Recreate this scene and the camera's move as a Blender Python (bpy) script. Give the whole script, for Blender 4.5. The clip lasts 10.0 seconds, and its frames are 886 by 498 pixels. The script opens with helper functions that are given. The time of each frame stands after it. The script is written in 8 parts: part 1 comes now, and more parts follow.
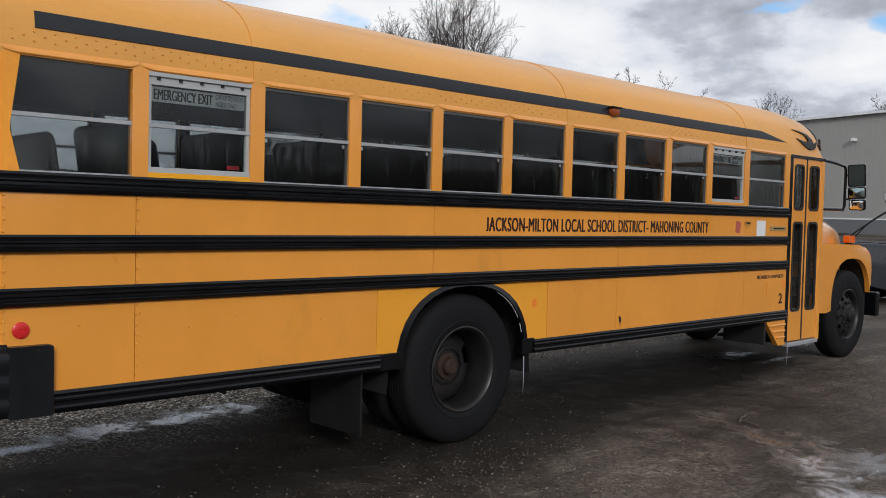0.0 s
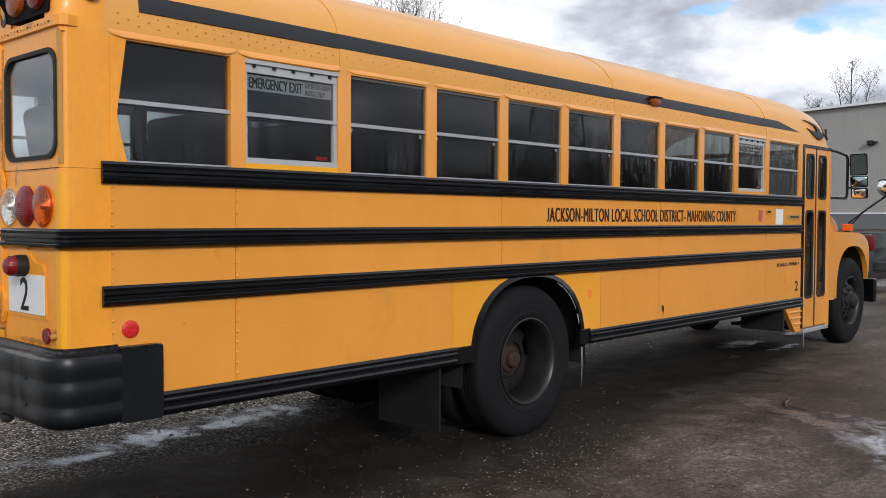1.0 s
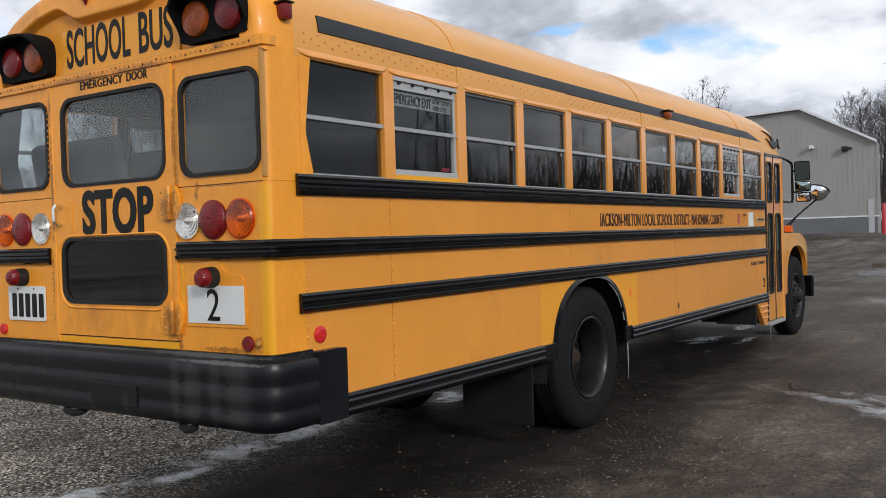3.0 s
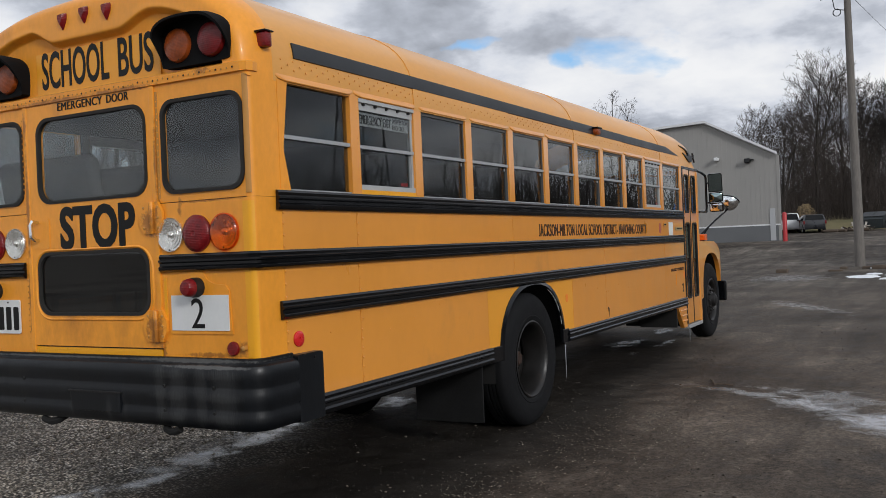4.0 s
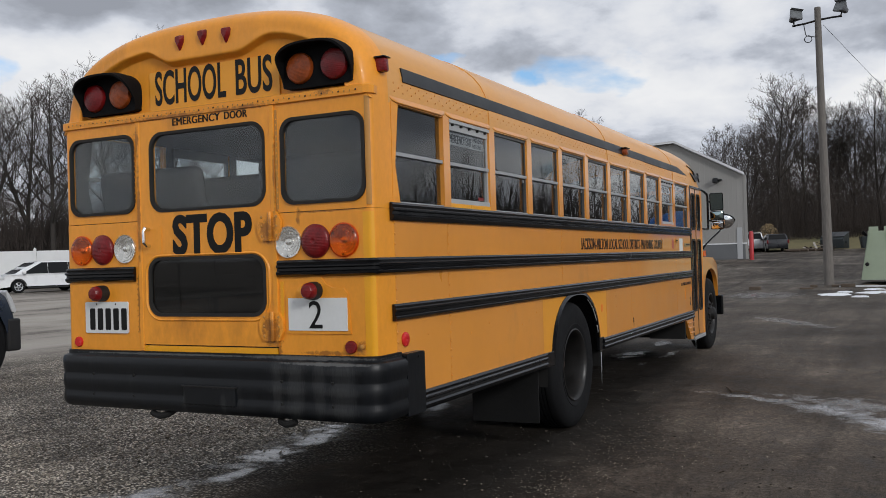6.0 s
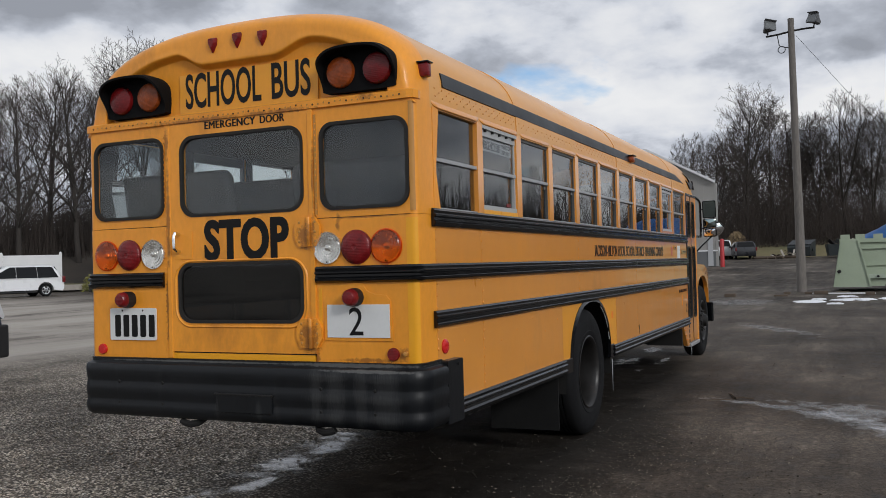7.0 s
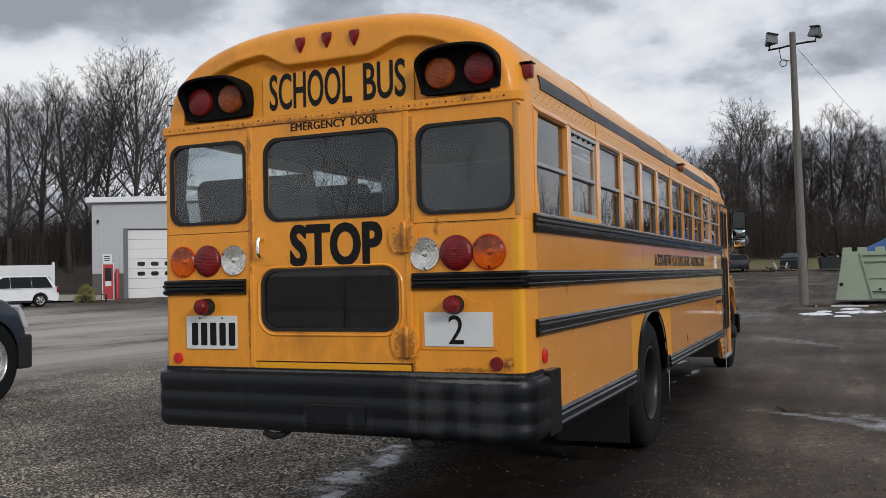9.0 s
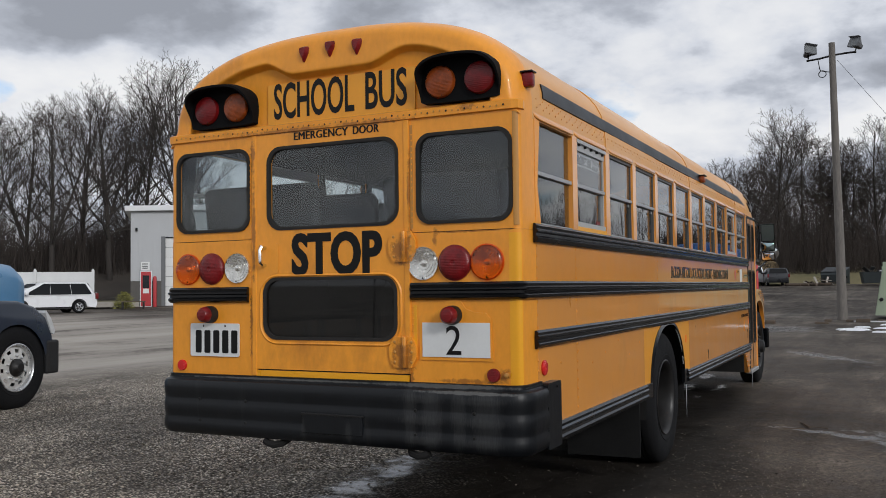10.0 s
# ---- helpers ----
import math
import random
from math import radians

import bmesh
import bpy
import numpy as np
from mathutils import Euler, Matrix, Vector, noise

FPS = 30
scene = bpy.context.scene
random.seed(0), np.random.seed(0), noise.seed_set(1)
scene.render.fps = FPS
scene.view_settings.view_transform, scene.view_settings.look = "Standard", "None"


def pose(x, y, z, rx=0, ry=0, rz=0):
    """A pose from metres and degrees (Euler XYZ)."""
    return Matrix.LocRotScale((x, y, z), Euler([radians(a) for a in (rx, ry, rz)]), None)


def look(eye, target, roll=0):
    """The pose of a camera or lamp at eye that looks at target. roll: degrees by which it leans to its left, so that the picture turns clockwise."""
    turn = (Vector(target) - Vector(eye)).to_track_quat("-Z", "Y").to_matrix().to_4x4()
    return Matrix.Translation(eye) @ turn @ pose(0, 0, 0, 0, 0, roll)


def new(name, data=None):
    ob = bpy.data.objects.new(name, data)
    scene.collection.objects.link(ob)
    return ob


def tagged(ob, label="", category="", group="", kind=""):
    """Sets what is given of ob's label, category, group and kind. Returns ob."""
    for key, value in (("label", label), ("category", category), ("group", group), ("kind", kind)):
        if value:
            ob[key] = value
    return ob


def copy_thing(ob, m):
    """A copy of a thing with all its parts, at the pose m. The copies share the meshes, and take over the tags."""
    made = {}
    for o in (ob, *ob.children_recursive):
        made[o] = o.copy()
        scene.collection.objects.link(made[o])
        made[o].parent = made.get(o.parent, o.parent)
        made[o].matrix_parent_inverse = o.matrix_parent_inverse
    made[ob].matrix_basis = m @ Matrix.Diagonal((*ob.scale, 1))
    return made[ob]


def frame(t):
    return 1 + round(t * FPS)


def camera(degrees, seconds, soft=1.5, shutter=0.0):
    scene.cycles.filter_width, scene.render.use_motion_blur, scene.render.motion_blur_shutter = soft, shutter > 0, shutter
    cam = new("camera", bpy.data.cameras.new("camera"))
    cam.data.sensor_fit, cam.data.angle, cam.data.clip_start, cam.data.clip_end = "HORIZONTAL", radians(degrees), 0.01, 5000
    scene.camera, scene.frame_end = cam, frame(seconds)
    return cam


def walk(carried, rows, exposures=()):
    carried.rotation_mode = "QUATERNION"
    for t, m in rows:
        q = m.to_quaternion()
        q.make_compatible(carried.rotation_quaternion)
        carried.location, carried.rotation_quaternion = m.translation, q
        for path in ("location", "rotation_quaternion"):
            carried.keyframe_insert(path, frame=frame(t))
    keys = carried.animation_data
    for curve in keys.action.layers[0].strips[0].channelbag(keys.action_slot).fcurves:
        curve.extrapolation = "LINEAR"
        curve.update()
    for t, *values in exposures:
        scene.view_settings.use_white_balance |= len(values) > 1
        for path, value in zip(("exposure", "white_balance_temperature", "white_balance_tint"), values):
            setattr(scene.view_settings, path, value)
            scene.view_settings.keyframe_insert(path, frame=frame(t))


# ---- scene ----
cam = camera(52.3, 10.0, soft=0.85)
PATH = [
    (0, (-1.219, -4.7, 1.695), (0.149, -3.243, 1.618), 1.4),
    (0.5, (-1.562, -4.361, 1.648), (-0.11, -2.989, 1.555), 0.2),
    (0.8, (-1.719, -4.197, 1.618), (-0.25, -2.842, 1.538), 0.0),
    (1, (-1.795, -4.01, 1.595), (-0.334, -2.646, 1.528), 0.2),
    (1.5, (-2.108, -3.606, 1.541), (-0.604, -2.29, 1.473), 0.3),
    (2, (-2.353, -3.245, 1.515), (-0.741, -2.061, 1.467), 0.5),
    (2.5, (-2.637, -3.057, 1.526), (-0.998, -1.912, 1.495), -1.2),
    (2.7, (-2.806, -3.053, 1.535), (-1.171, -1.902, 1.502), -1.7),
    (3.8, (-3.388, -3.084, 1.512), (-1.662, -2.072, 1.51), -2.1),
    (4, (-3.5, -3.046, 1.526), (-1.755, -2.069, 1.52), -2.4),
    (4.5, (-3.785, -3.052, 1.534), (-2.039, -2.077, 1.525), -1.2),
    (5, (-4.022, -2.977, 1.531), (-2.254, -2.042, 1.531), -1.4),
    (5.5, (-4.237, -2.767, 1.531), (-2.448, -1.873, 1.538), -2.0),
    (5.7, (-4.237, -2.692, 1.518), (-2.457, -1.78, 1.54), -1.7),
    (7, (-4.413, -2.185, 1.532), (-2.596, -1.348, 1.568), -1.5),
    (7.5, (-4.342, -2.009, 1.519), (-2.549, -1.126, 1.595), -1.0),
    (8, (-4.337, -1.827, 1.507), (-2.521, -0.991, 1.559), -1.3),
    (8.5, (-4.479, -1.619, 1.517), (-2.644, -0.823, 1.547), -2.3),
    (9, (-4.53, -1.543, 1.517), (-2.703, -0.734, 1.579), -1.3),
    (9.5, (-4.506, -1.58, 1.518), (-2.685, -0.757, 1.59), -1.0),
    (10, (-4.41, -1.719, 1.51), (-2.618, -0.836, 1.597), -0.7),
]
walk(cam, [(t, look(eye, target, roll)) for t, eye, target, roll in PATH], exposures=[(0, -0.1), (0.6, 0.16), (1, 0.2), (2, 0.14), (2.7, 0.12), (4, -0.17), (4.5, -0.1), (5, -0.06), (5.7, -0.2), (7, -0.27), (7.6, -0.2), (8.6, -0.26), (9.5, -0.18), (10, -0.22)])

# ---- world and light ----
SUN_EL, SUN_AZ = 24.0, 238.0


def node(tree, kind, **values):
    n = tree.nodes.new(kind)
    for key, value in values.items():
        if key in n.inputs:
            n.inputs[key].default_value = value
    return n


def ramp(tree, source, stops):
    r = tree.nodes.new("ShaderNodeValToRGB")
    while len(r.color_ramp.elements) < len(stops):
        r.color_ramp.elements.new(0.5)
    for e, (at, c) in zip(r.color_ramp.elements, stops):
        e.position = at
        e.color = (*c, 1) if len(c) == 3 else c
    tree.links.new(source, r.inputs[0])
    return r.outputs[0]


def grey(v):
    return (v, v, v)


def math_node(tree, op, a, b=None, c=None):
    n = tree.nodes.new("ShaderNodeMath")
    n.operation = op
    for i, v in enumerate((a, b, c)):
        if v is None:
            continue
        if isinstance(v, (int, float)):
            n.inputs[i].default_value = v
        else:
            tree.links.new(v, n.inputs[i])
    return n.outputs[0]


def mix_rgb(tree, fac, a, b, blend="MIX"):
    n = tree.nodes.new("ShaderNodeMix")
    n.data_type, n.blend_type = "RGBA", blend
    for sock, v in ((n.inputs[0], fac), (n.inputs[6], a), (n.inputs[7], b)):
        if isinstance(v, (int, float)):
            sock.default_value = v
        elif isinstance(v, tuple):
            sock.default_value = (*v, 1) if len(v) == 3 else v
        else:
            tree.links.new(v, sock)
    return n.outputs[2]


def noise_tex(tree, vector, scale, detail=4.0, rough=0.55, distortion=0.0):
    n = tree.nodes.new("ShaderNodeTexNoise")
    n.inputs["Scale"].default_value = scale
    n.inputs["Detail"].default_value = detail
    n.inputs["Roughness"].default_value = rough
    n.inputs["Distortion"].default_value = distortion
    if vector is not None:
        tree.links.new(vector, n.inputs["Vector"])
    return n.outputs[0]


def build_world():
    """A broken layer of cloud in front of a clear sky, the same all round."""
    world = bpy.data.worlds.new("world")
    scene.world = world
    world.use_nodes = True
    t = world.node_tree
    t.nodes.clear()
    sky = t.nodes.new("ShaderNodeTexSky")
    sky.sky_type, sky.sun_disc = "NISHITA", False
    sky.sun_elevation, sky.sun_rotation = radians(SUN_EL), radians(90 - SUN_AZ)
    blue = mix_rgb(t, 1.0, sky.outputs[0], (0.11, 0.135, 0.16), "MULTIPLY")
    coord = t.nodes.new("ShaderNodeTexCoord")
    sep = t.nodes.new("ShaderNodeSeparateXYZ")
    t.links.new(coord.outputs["Generated"], sep.inputs[0])
    up = math_node(t, "MAXIMUM", sep.outputs[2], 0.0)
    lift = math_node(t, "ADD", up, 0.30)
    flat = t.nodes.new("ShaderNodeCombineXYZ")
    t.links.new(math_node(t, "DIVIDE", sep.outputs[0], lift), flat.inputs[0])
    t.links.new(math_node(t, "DIVIDE", sep.outputs[1], lift), flat.inputs[1])
    shift = t.nodes.new("ShaderNodeMapping")
    shift.inputs["Location"].default_value = CLOUD_AT
    t.links.new(flat.outputs[0], shift.inputs["Vector"])
    big = noise_tex(t, shift.outputs[0], 2.3, 9.0, 0.50, 0.05)
    fine = noise_tex(t, shift.outputs[0], 7.5, 8.0, 0.56, 0.1)
    body = math_node(t, "ADD", math_node(t, "MULTIPLY", big, 0.70), math_node(t, "MULTIPLY", fine, 0.30))
    cover = noise_tex(t, shift.outputs[0], 2.1, 7.0, 0.5, 0.1)
    # the larger banks and gaps of the layer: bearing, height, half widths in degrees, weight
    warp = t.nodes.new("ShaderNodeTexNoise")
    warp.inputs["Scale"].default_value = 7.0
    warp.inputs["Detail"].default_value = 5.0
    t.links.new(coord.outputs["Generated"], warp.inputs["Vector"])
    wsep = t.nodes.new("ShaderNodeSeparateXYZ")
    t.links.new(warp.outputs["Color"], wsep.inputs[0])
    wa = math_node(t, "MULTIPLY", math_node(t, "SUBTRACT", wsep.outputs[0], 0.5), 0.22)
    we = math_node(t, "MULTIPLY", math_node(t, "SUBTRACT", wsep.outputs[1], 0.5), 0.11)

    def bank(az, el, half_az, half_el, weight):
        ca, sa = math.cos(radians(az)), math.sin(radians(az))
        across = math_node(t, "ADD", math_node(t, "SUBTRACT", math_node(t, "MULTIPLY", sep.outputs[1], ca), math_node(t, "MULTIPLY", sep.outputs[0], sa)), wa)
        ahead = math_node(t, "GREATER_THAN", math_node(t, "ADD", math_node(t, "MULTIPLY", sep.outputs[0], ca), math_node(t, "MULTIPLY", sep.outputs[1], sa)), 0.3)
        a = math_node(t, "DIVIDE", across, radians(half_az))
        e = math_node(t, "DIVIDE", math_node(t, "ADD", math_node(t, "SUBTRACT", sep.outputs[2], math.sin(radians(el))), we), radians(half_el))
        far = math_node(t, "ADD", math_node(t, "MULTIPLY", a, a), math_node(t, "MULTIPLY", e, e))
        return math_node(t, "MULTIPLY", math_node(t, "DIVIDE", weight, math_node(t, "ADD", math_node(t, "MULTIPLY", far, far), 1.0)), ahead)

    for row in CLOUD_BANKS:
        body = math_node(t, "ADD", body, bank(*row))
    for row in CLOUD_GAPS:
        cover = math_node(t, "ADD", cover, bank(*row))
    shade = ramp(t, body, [(0.36, (0.355, 0.38, 0.435)), (0.44, (0.515, 0.55, 0.625)), (0.50, (0.735, 0.77, 0.845)), (0.56, (0.86, 0.88, 0.925)), (0.66, (0.96, 0.97, 0.99))])
    veil = ramp(t, cover, [(0.28, grey(0.0)), (0.37, grey(1.0))])
    clouds = mix_rgb(t, veil, blue, shade)
    low = ramp(t, sep.outputs[2], [(0.0, grey(0.6)), (0.10, grey(0.0))])
    clouds = mix_rgb(t, low, clouds, (0.72, 0.74, 0.77))
    back = t.nodes.new("ShaderNodeBackground")
    back.inputs["Strength"].default_value = SKY_STRENGTH
    t.links.new(clouds, back.inputs["Color"])
    out = t.nodes.new("ShaderNodeOutputWorld")
    t.links.new(back.outputs[0], out.inputs["Surface"])


SKY_STRENGTH = 1.04
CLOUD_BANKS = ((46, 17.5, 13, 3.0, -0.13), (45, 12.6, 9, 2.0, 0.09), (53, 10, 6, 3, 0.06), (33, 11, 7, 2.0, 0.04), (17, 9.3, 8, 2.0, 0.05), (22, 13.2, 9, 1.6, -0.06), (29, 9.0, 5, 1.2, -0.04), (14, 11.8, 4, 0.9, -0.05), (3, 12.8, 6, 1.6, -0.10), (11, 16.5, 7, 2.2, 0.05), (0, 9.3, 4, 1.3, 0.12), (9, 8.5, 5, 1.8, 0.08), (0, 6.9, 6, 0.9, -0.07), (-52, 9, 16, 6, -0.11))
CLOUD_GAPS = ((26, 12.4, 1.9, 0.4, -0.15), (20.8, 11.0, 0.6, 0.5, -0.11), (15.2, 17.6, 2.0, 0.7, -0.20), (41.5, 8.5, 1.2, 1.6, -0.13), (53, 11, 1.8, 1.6, -0.08))
CLOUD_AT = (3.1, 1.4, 0.0)
build_world()
sun = new("sun", bpy.data.lights.new("sun", "SUN"))
sun.data.energy, sun.data.angle, sun.data.color = 1.65, radians(12), (1.0, 0.99, 0.98)
sun.matrix_world = look((60 * math.cos(radians(SUN_AZ)), 60 * math.sin(radians(SUN_AZ)), 60 * math.tan(radians(SUN_EL))), (0, 0, 0))

# ---- materials ----
MATERIALS = {}


def surface(name, base, rough=0.5, metal=0.0, spread=0.15, scale=6.0, fine=60.0, bump=0.05, dirt=None, dirt_at=0.62, coat=0.0, stretch=(1, 1, 1), spec=0.5, random_tint=0.0):
    """A painted, rubber, metal or mineral surface with two scales of variation, and dirt in blotches."""
    if name in MATERIALS:
        return MATERIALS[name]
    m = bpy.data.materials.new(name)
    m.use_nodes = True
    t = m.node_tree
    p = t.nodes["Principled BSDF"]
    coord = t.nodes.new("ShaderNodeTexCoord")
    mapping = t.nodes.new("ShaderNodeMapping")
    mapping.inputs["Scale"].default_value = stretch
    t.links.new(coord.outputs["Object"], mapping.inputs["Vector"])
    v = mapping.outputs[0]
    a = noise_tex(t, v, scale, 5.0, 0.6)
    b = noise_tex(t, v, fine, 3.0, 0.6)
    dark = tuple(c * (1 - spread) for c in base)
    light = tuple(min(1.0, c * (1 + spread * 0.6)) for c in base)
    colour = ramp(t, math_node(t, "ADD", math_node(t, "MULTIPLY", a, 0.7), math_node(t, "MULTIPLY", b, 0.3)), [(0.3, dark), (0.7, light)])
    if random_tint:
        info = t.nodes.new("ShaderNodeObjectInfo")
        colour = mix_rgb(t, math_node(t, "MULTIPLY", info.outputs["Random"], random_tint), colour, dark)
    if dirt:
        blot = ramp(t, noise_tex(t, v, scale * 0.45, 8.0, 0.7), [(dirt_at, grey(0)), (dirt_at + 0.16, grey(1))])
        colour = mix_rgb(t, math_node(t, "MULTIPLY", blot, 0.75), colour, dirt)
    t.links.new(colour, p.inputs["Base Color"])
    r = ramp(t, a, [(0.3, grey(max(0.02, rough - 0.08))), (0.7, grey(min(1.0, rough + 0.1)))])
    t.links.new(r, p.inputs["Roughness"])
    p.inputs["Metallic"].default_value = metal
    p.inputs["Specular IOR Level"].default_value = spec
    p.inputs["Coat Weight"].default_value = coat
    p.inputs["Coat Roughness"].default_value = 0.06
    if bump:
        n = t.nodes.new("ShaderNodeBump")
        n.inputs["Strength"].default_value = bump
        n.inputs["Distance"].default_value = 0.02
        t.links.new(b, n.inputs["Height"])
        t.links.new(n.outputs[0], p.inputs["Normal"])
    MATERIALS[name] = m
    return m


def glass(name, tint, gloss=1.0, rough=0.0, ior=1.5, dust=0.0):
    """A tinted pane: it lets light through and mirrors more at a slant."""
    m = bpy.data.materials.new(name)
    m.use_nodes = True
    t = m.node_tree
    t.nodes.clear()
    clear = node(t, "ShaderNodeBsdfTransparent", Color=(*tint, 1))
    shine = node(t, "ShaderNodeBsdfGlossy", Color=(gloss, gloss, gloss, 1), Roughness=rough)
    slant = node(t, "ShaderNodeLayerWeight", Blend=0.5)
    f0 = ((ior - 1) / (ior + 1)) ** 2
    sheen = math_node(t, "ADD", math_node(t, "MULTIPLY", math_node(t, "POWER", slant.outputs["Facing"], 5.0), 1 - f0), f0)
    mix = t.nodes.new("ShaderNodeMixShader")
    t.links.new(sheen, mix.inputs[0])
    t.links.new(clear.outputs[0], mix.inputs[1])
    t.links.new(shine.outputs[0], mix.inputs[2])
    film = node(t, "ShaderNodeBsdfDiffuse", Color=(0.42, 0.43, 0.42, 1))
    coord = t.nodes.new("ShaderNodeTexCoord")
    blot = ramp(t, noise_tex(t, coord.outputs["Object"], 2.5, 5.0, 0.6), [(0.3, grey(dust * 0.7)), (0.7, grey(dust * 1.25))])
    dusty = t.nodes.new("ShaderNodeMixShader")
    t.links.new(blot, dusty.inputs[0])
    t.links.new(mix.outputs[0], dusty.inputs[1])
    t.links.new(film.outputs[0], dusty.inputs[2])
    out = t.nodes.new("ShaderNodeOutputMaterial")
    t.links.new(dusty.outputs[0], out.inputs["Surface"])
    return m


def lens_material(name, colour, ribs=220.0, rough=0.28):
    """Moulded plastic lamp lens with fine ribs."""
    m = bpy.data.materials.new(name)
    m.use_nodes = True
    t = m.node_tree
    p = t.nodes["Principled BSDF"]
    coord = t.nodes.new("ShaderNodeTexCoord")
    wave = t.nodes.new("ShaderNodeTexWave")
    wave.bands_direction = "Z"
    wave.inputs["Scale"].default_value = 31.0 * ribs / 220
    wave.inputs["Distortion"].default_value = 0.6
    t.links.new(coord.outputs["Object"], wave.inputs["Vector"])
    cells = t.nodes.new("ShaderNodeTexVoronoi")
    cells.inputs["Scale"].default_value = 75.0
    t.links.new(coord.outputs["Object"], cells.inputs["Vector"])
    a = noise_tex(t, coord.outputs["Object"], 17.0, 5.0)
    base = ramp(t, a, [(0.34, tuple(c * 0.68 for c in colour)), (0.55, colour), (0.72, tuple(min(1.0, c * 1.15) for c in colour))])
    facets = ramp(t, cells.outputs["Color"], [(0.2, grey(0.84)), (0.8, grey(1.08))])
    t.links.new(mix_rgb(t, 1.0, base, facets, "MULTIPLY"), p.inputs["Base Color"])
    p.inputs["Roughness"].default_value = rough
    p.inputs["Specular IOR Level"].default_value = 0.4
    n = t.nodes.new("ShaderNodeBump")
    n.inputs["Strength"].default_value = 0.3
    n.inputs["Distance"].default_value = 0.003
    t.links.new(math_node(t, "ADD", math_node(t, "MULTIPLY", wave.outputs[1], 0.5), cells.outputs["Distance"]), n.inputs["Height"])
    t.links.new(n.outputs[0], p.inputs["Normal"])
    return m


def lens_glass(name, tint, gloss=1.0):
    """Clear moulded plastic over a reflector bowl, with fine ribs that break up its shine."""
    m = glass(name, tint, gloss, 0.16, 1.55)
    t = m.node_tree
    coord = t.nodes.new("ShaderNodeTexCoord")
    wave = t.nodes.new("ShaderNodeTexWave")
    wave.bands_direction = "Z"
    wave.inputs["Scale"].default_value = 42.0
    wave.inputs["Distortion"].default_value = 0.4
    t.links.new(coord.outputs["Object"], wave.inputs["Vector"])
    n = t.nodes.new("ShaderNodeBump")
    n.inputs["Strength"].default_value = 0.35
    n.inputs["Distance"].default_value = 0.003
    t.links.new(wave.outputs[1], n.inputs["Height"])
    for shine in t.nodes:
        if shine.bl_idname == "ShaderNodeBsdfGlossy":
            t.links.new(n.outputs[0], shine.inputs["Normal"])
    return m


YELLOW = surface("school_bus_yellow", (0.81, 0.318, 0.040), 0.34, spread=0.10, scale=2.0, fine=7, bump=0.016, dirt=(0.50, 0.22, 0.045), dirt_at=0.60, stretch=(1, 1, 0.55), coat=1.0, random_tint=0.25)
YELLOW_REAR = surface("weathered_bus_yellow", (0.87, 0.335, 0.028), 0.40, spread=0.16, scale=2.6, fine=36, bump=0.02, dirt=(0.42, 0.155, 0.02), dirt_at=0.56, stretch=(1, 1, 0.5), coat=0.2, spec=0.4)
YELLOW_ROOF = surface("faded_roof_yellow", (0.74, 0.335, 0.058), 0.42, spread=0.12, scale=1.4, fine=30, bump=0.012, dirt=(0.52, 0.27, 0.075), dirt_at=0.58, coat=0.3, stretch=(0.6, 1, 1), random_tint=0.15)
RIM_DARK = surface("black_rim_steel", (0.014, 0.013, 0.0125), 0.42, spread=0.5, scale=9, fine=40, bump=0.08, dirt=(0.05, 0.032, 0.022), dirt_at=0.55, spec=0.4)
YELLOW_PATCH = surface("newer_lemon_yellow", (0.80, 0.335, 0.028), 0.38, spread=0.06, scale=2.0, fine=30, bump=0.015, coat=0.2)
YELLOW_TAPE = surface("reflective_yellow_tape", (0.84, 0.375, 0.014), 0.32, spread=0.06, scale=5, fine=90, bump=0.02)
YELLOW_SIGN = surface("sign_yellow", (0.80, 0.335, 0.022), 0.35, spread=0.06, scale=5, fine=90, bump=0.02)
YELLOW_OCHRE = surface("ochre_shadow_paint", (0.50, 0.235, 0.05), 0.5, spread=0.1, scale=5, fine=40, bump=0.02)
BLACK = surface("black_rail_paint", (0.0036, 0.004, 0.005), 0.18, spread=0.3, scale=5, fine=50, bump=0.025, dirt=(0.03, 0.03, 0.029), dirt_at=0.70, spec=0.42)
BLACK_DECAL = surface("black_decal", (0.008, 0.0078, 0.0078), 0.4, spread=0.25, scale=8, fine=80, bump=0.0, dirt=(0.03, 0.02, 0.013), dirt_at=0.68, spec=0.2)
DECAL_SIDE = surface("glossy_black_decal", (0.034, 0.012, 0.008), 0.4, spread=0.35, scale=8, fine=80, bump=0.0, spec=0.3, coat=1.0)
HOOD_BLACK = surface("matt_black_hood", (0.0045, 0.0045, 0.005), 0.8, spread=0.4, scale=9, fine=40, bump=0.05, dirt=(0.018, 0.015, 0.013), dirt_at=0.64, spec=0.15)
STRIPE = surface("faded_black_stripe", (0.008, 0.010, 0.0135), 0.42, spread=0.2, scale=1.5, fine=30, bump=0.01)
BUMPER = surface("worn_black_bumper", (0.0042, 0.0053, 0.0070), 0.40, spread=0.35, scale=3.5, fine=30, bump=0.05, dirt=(0.03, 0.03, 0.03), dirt_at=0.64, stretch=(1, 3.5, 0.35), spec=0.36)
RUBBER = surface("tyre_rubber", (0.0068, 0.007, 0.0078), 0.75, spread=0.3, scale=5, fine=45, bump=0.15, dirt=(0.022, 0.020, 0.018), dirt_at=0.62, spec=0.2)
